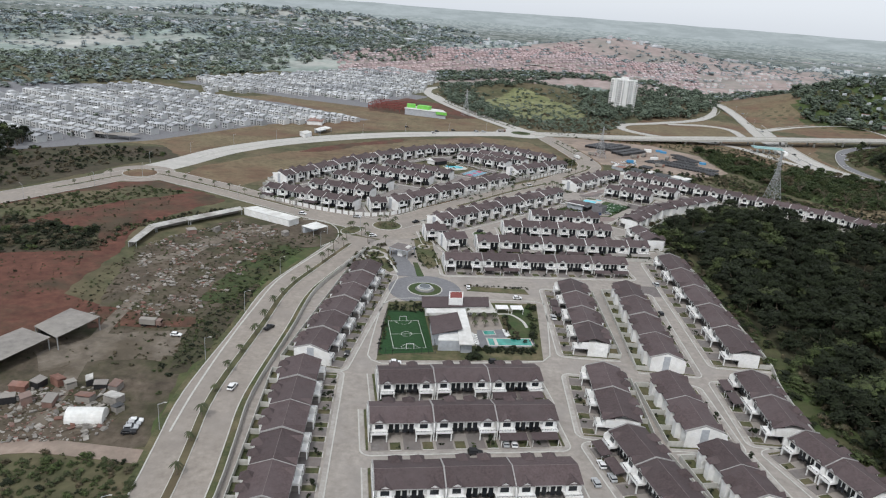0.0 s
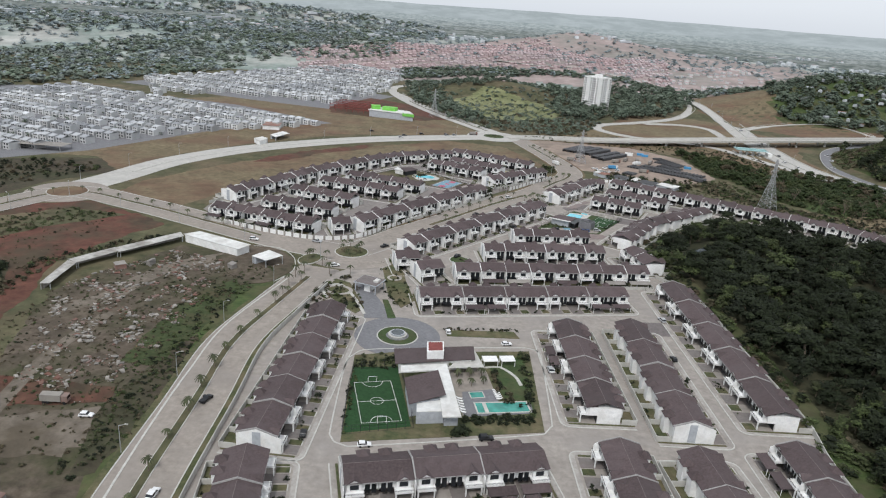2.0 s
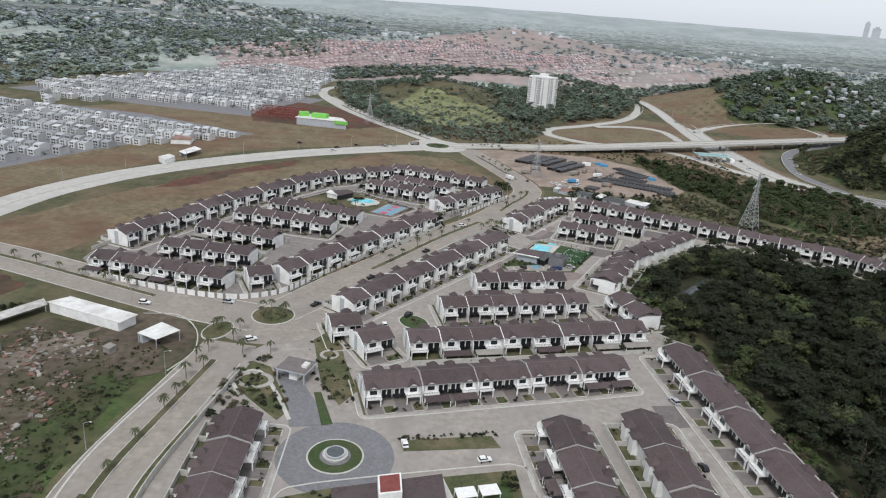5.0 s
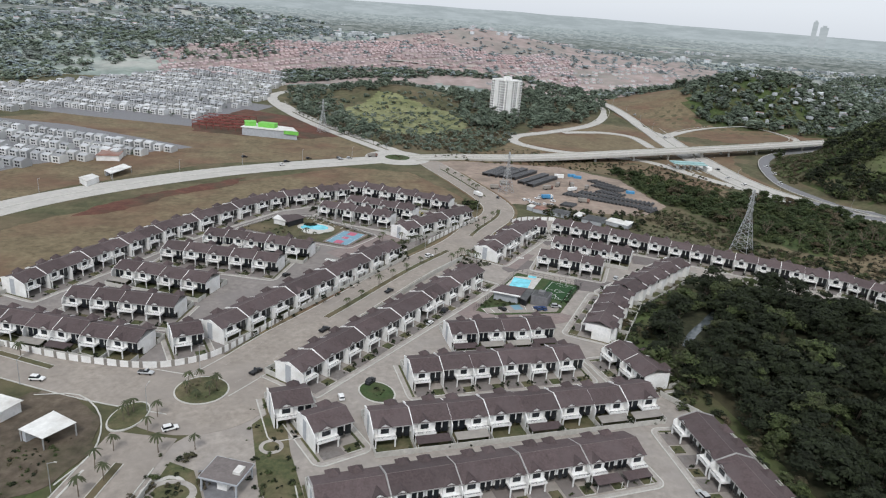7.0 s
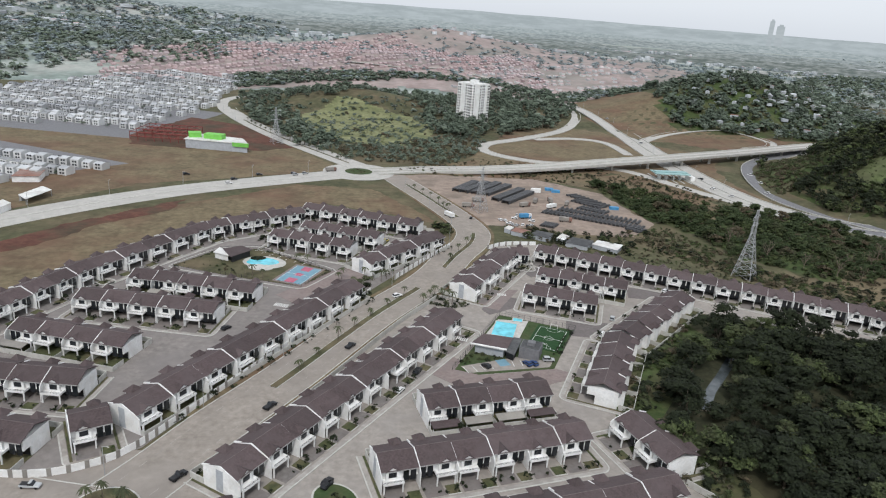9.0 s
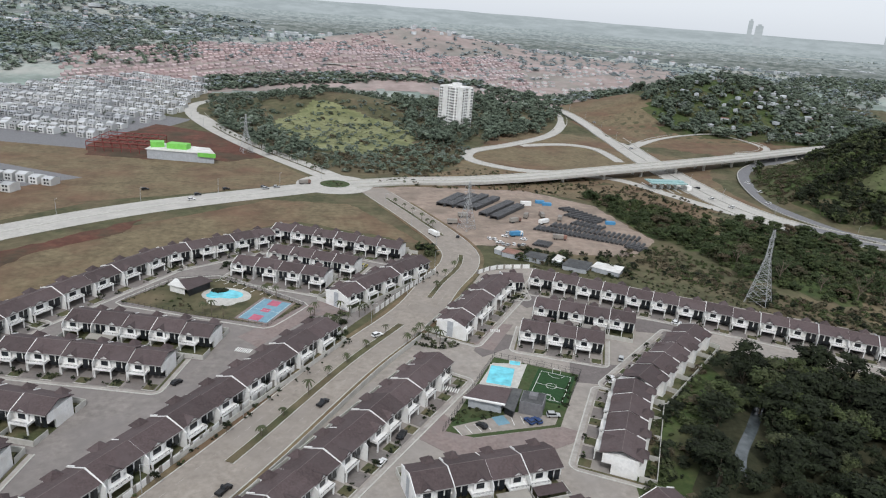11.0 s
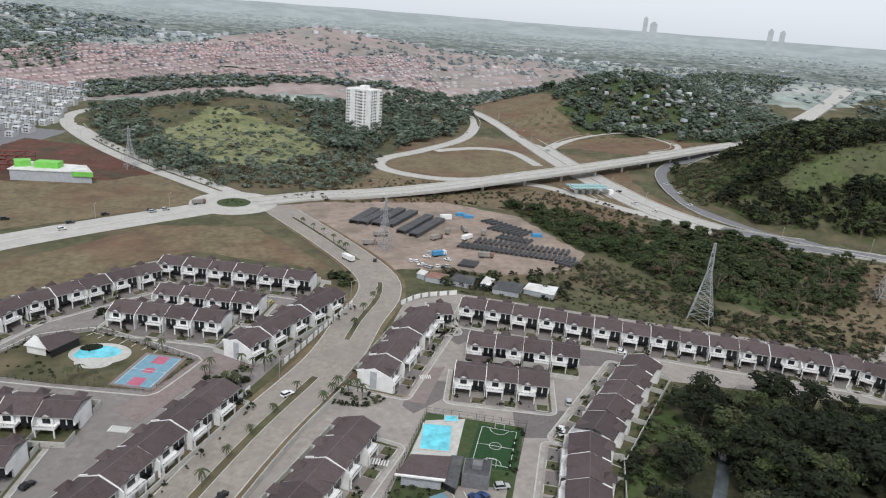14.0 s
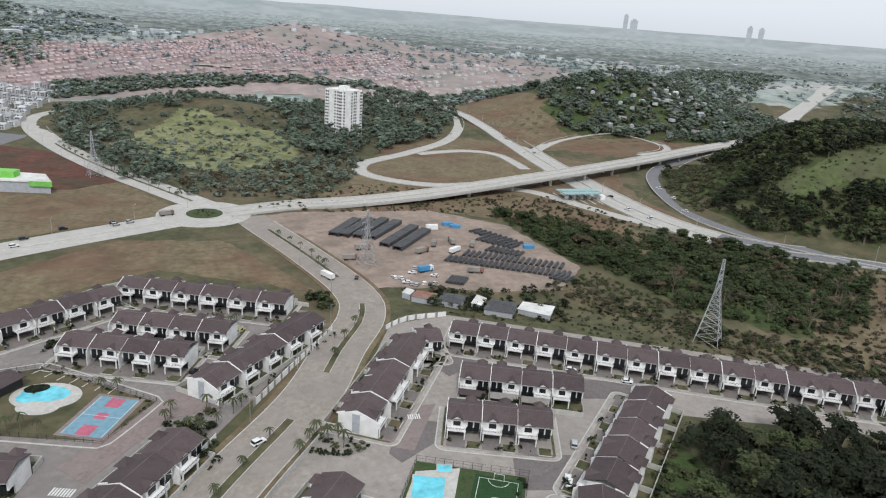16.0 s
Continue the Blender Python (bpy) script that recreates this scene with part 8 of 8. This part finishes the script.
def panel_wall(name, pts, h, label, step=4.0):
    """Rendered panels between grey posts."""
    root = thing(name, label, "wall")
    line = curve(pts, step)
    p_me, q_me = None, None
    for a, b in zip(line, line[1:]):
        m, l = quad_frame((a.x, a.y), (b.x, b.y))
        if p_me is None:
            p_ob = boxes("panel", M_WHITE, root, (0.25, 3.75, -0.08, 0.08, 0, h))
            q_ob = boxes("post", M_GREYSHEET, root, (-0.55, 0.55, -0.16, 0.16, 0, h + 0.15))
            p_me, q_me = p_ob.data, q_ob.data
        else:
            p_ob, q_ob = new("panel", p_me), new("post", q_me)
            p_ob.parent = q_ob.parent = root
        p_ob.matrix_basis = m @ Matrix.Diagonal((l / 4.0, 1, 1, 1))
        q_ob.matrix_basis = m


panel_wall("estate_wall", [(-115.4, 416.4), (-102.8, 410.9), (-78.2, 399.4), (-54.0, 392.8), (-40.1, 394.7), (-29.1, 402.2), (-9.7, 428.1), (13.5, 458.9), (49.7, 505.7)], 2.4, "white panel estate wall with grey posts")
panel_wall("estate_wall_north", [(62.8, 520.0), (77.6, 537.9), (100.6, 564.7)], 2.4, "white panel estate wall with grey posts")
panel_wall("estate_wall_east", [(120.3, 559.9), (132.3, 565.9), (150.0, 565.5)], 2.2, "white curved estate wall")
ribbon("wall_boulevard", offset_line(BLVD, -12.2)[4:-3], 0.25, M_KERB, 2.2, "pale rendered wall behind the gardens", "wall", thick=2.2)
ribbon("wall_avenue", offset_line(MID, -12.6)[int(nM * 0.12):int(nM * 0.44)], 0.25, M_KERB, 2.2, "pale rendered wall behind the gardens", "wall", thick=2.2)
ribbon("wall_field", curve([(-122.8, 446.1), (-105.2, 478.6), (-69.7, 537.2), (-21.1, 588.4), (32.2, 633.0), (97.7, 589.7)], 6), 0.25, M_KERB, 1.8, "pale wall at the edge of the dry field", "wall", thick=1.8)
ribbon("drain_bank", curve([(-74.0, 168.0), (-75.2, 191.2), (-75.4, 222.5), (-74.4, 255.1), (-71.5, 290.1), (-57.1, 339.7)], 5), 0.6, M_KERB, 0.25, "pale concrete drain along the bank", "drain")
ribbon("track_yard", curve([(-122.0, 152.6), (-106.6, 157.1), (-89.5, 156.7), (-75.4, 155.9), (-69.5, 156.7)], 5), 6, M_PINKDIRT, 0.12, "pale dirt track into the yard", "track")
ribbon("track_rubble", curve([(-139.0, 294.9), (-124.2, 307.7), (-116.9, 330.8), (-105.3, 350.3), (-89.2, 363.7), (-72.1, 381.9)], 5), 9, M_PATH, 0.10, "worn dirt track across the rubble yard", "track")
ribbon("track_rubble_west", curve([(-110.9, 164.5), (-114.4, 185.5), (-120.8, 219.4), (-122.6, 260.4), (-116.9, 294.9)], 5), 5, M_PATH, 0.11, "worn dirt track down the rubble yard", "track")
ribbon("track_bank", curve([(-89.2, 159.3), (-86.3, 173.6), (-89.0, 196.2), (-91.3, 211.3)], 5), 4, M_YARD, 0.10, "dirt track up the yard", "track")
ribbon("river", curve([(146.9, 399.1), (155.0, 409.2), (167.1, 419.9), (180.3, 432.3)], 4), 3.5, M_RIVER, 0.1, "narrow dark stream in the ravine", "stream")
patch("ground_shed_dirt", [(-95.7, 361.1), (-81.3, 377.7), (-68.5, 376.9), (-59.3, 364.6), (-56.8, 347.6), (-62.4, 336.3), (-76.8, 327.3)], M_YARD, 0.2, "bare brown earth round the open shed")
ribbon("kerb_shed", curve([(-81.3, 377.7), (-68.5, 376.9), (-59.3, 364.6), (-56.8, 347.6), (-62.4, 334.2)], 4), 0.4, M_KERB, 0.3, "pale curved kerb", "kerb")
patch("ground_clearing", [(-135.3, 206.3), (-121.0, 223.9), (-92.9, 231.1), (-89.8, 207.5), (-108.6, 206.5), (-128.1, 193.9)], M_PATH, 0.09, "pale dusty clearing by the barn")

# rubble
rnd, bag = random.Random(21), Bag()
spots = scatter([(-152.5, 197.7), (-128.3, 247.8), (-146.1, 320.5), (-115.6, 367.2), (-87.0, 353.6), (-89.6, 266.8), (-99.7, 232.3), (-133.5, 236.3)], 4200, rnd) + scatter([(-125.2, 157.3), (-132.1, 182.9), (-97.8, 191.3), (-91.0, 172.9), (-93.4, 161.4), (-115.9, 157.2)], 900, rnd)
for x, y in spots:
    if noise.noise((x / 9, y / 9, 4.0)) < 0.02 and y > 195:
        continue
    s = rnd.choice((0.15, 0.2, 0.25, 0.3, 0.4, 0.5, 0.9))
    a = rnd.uniform(0, 3.1)
    c, q = math.cos(a), math.sin(a)
    pts = []
    for k in range(8):
        px, py = (1 if k & 1 else -1) * s * rnd.uniform(0.6, 1.4), (1 if k & 2 else -1) * s * rnd.uniform(0.4, 0.9)
        pts.append((x + px * c - py * q, y + px * q + py * c, (s * rnd.uniform(0.3, 0.7) if k & 4 else 0.0) + 0.03))
    bag.add(pts, [(0, 2, 3, 1), (4, 5, 7, 6), (0, 1, 5, 4), (1, 3, 7, 5), (3, 2, 6, 7), (2, 0, 4, 6)], rnd.choice((0, 0, 1, 2)))
bag.build("rubble", [M_STONE, M_YARD, M_RUST], "scattered broken concrete and scrap on bare soil", "rubble")

# ---- road markings ----
def zebra(a, b, n, length):
    """White bars from a to b, each across the way."""
    m, l = quad_frame(a, b)
    root = thing("zebra_crossing", "white striped zebra crossing on concrete", "road marking", "zebra crossings")
    root.matrix_basis = m
    for i in range(n):
        boxes("stripe", M_LINE, root, (l * i / n, l * i / n + l / n * 0.55, -length / 2, length / 2, 0.1, 0.215))


zebra((74.9, 459.6), (80.4, 456.4), 8, 3.0)
zebra((106.1, 499.4), (110.1, 498.5), 6, 2.6)
zebra((8.7, 495.9), (14.1, 493.2), 8, 3.0)

for a, b in (((72.8, 436.0), (73.7, 431.7)), ((76.1, 436.7), (77.1, 432.3)), ((79.2, 437.0), (80.2, 432.8)), ((82.4, 437.5), (83.4, 433.2)), ((91.9, 438.6), (91.5, 434.3)), ((95.2, 438.9), (94.8, 434.5))):
    m, l = quad_frame(a, b)
    ob = boxes("bay_line", M_LINE, None, (0, l, -0.1, 0.1, 0.2, 0.27))
    ob.matrix_basis = m
    tagged(ob, "white painted parking bay line", "road marking", "parking bay lines")
m, l = quad_frame((86.1, 437.3), (90.2, 437.9))
ob = boxes("blue_bay", M_BLUECOURT, None, (0, l, -2.4, 2.4, 0.2, 0.265))
ob.matrix_basis = m
tagged(ob, "blue painted accessible parking bay", "road marking")
for line, shift in ((MID, 5.4), (MID, -5.4), (HWY, 7), (HWY, -7)):
    side = offset_line(line, shift)
    bag = Bag()
    for i in range(2, len(side) - 3):
        p, q = side[i], side[i + 1]
        u = (q - p).normalized()
        n = Vector((-u.y, u.x, 0)) * 0.06
        e = p + u * 3
        z = height(p.x, p.y) + 0.18
        bag.add([(p.x - n.x, p.y - n.y, z), (e.x - n.x, e.y - n.y, z), (e.x + n.x, e.y + n.y, z), (p.x + n.x, p.y + n.y, z)], [(0, 1, 2, 3)])
    bag.build("lane_dashes", [M_FOOT], "worn pale dashed lane line", "road marking")
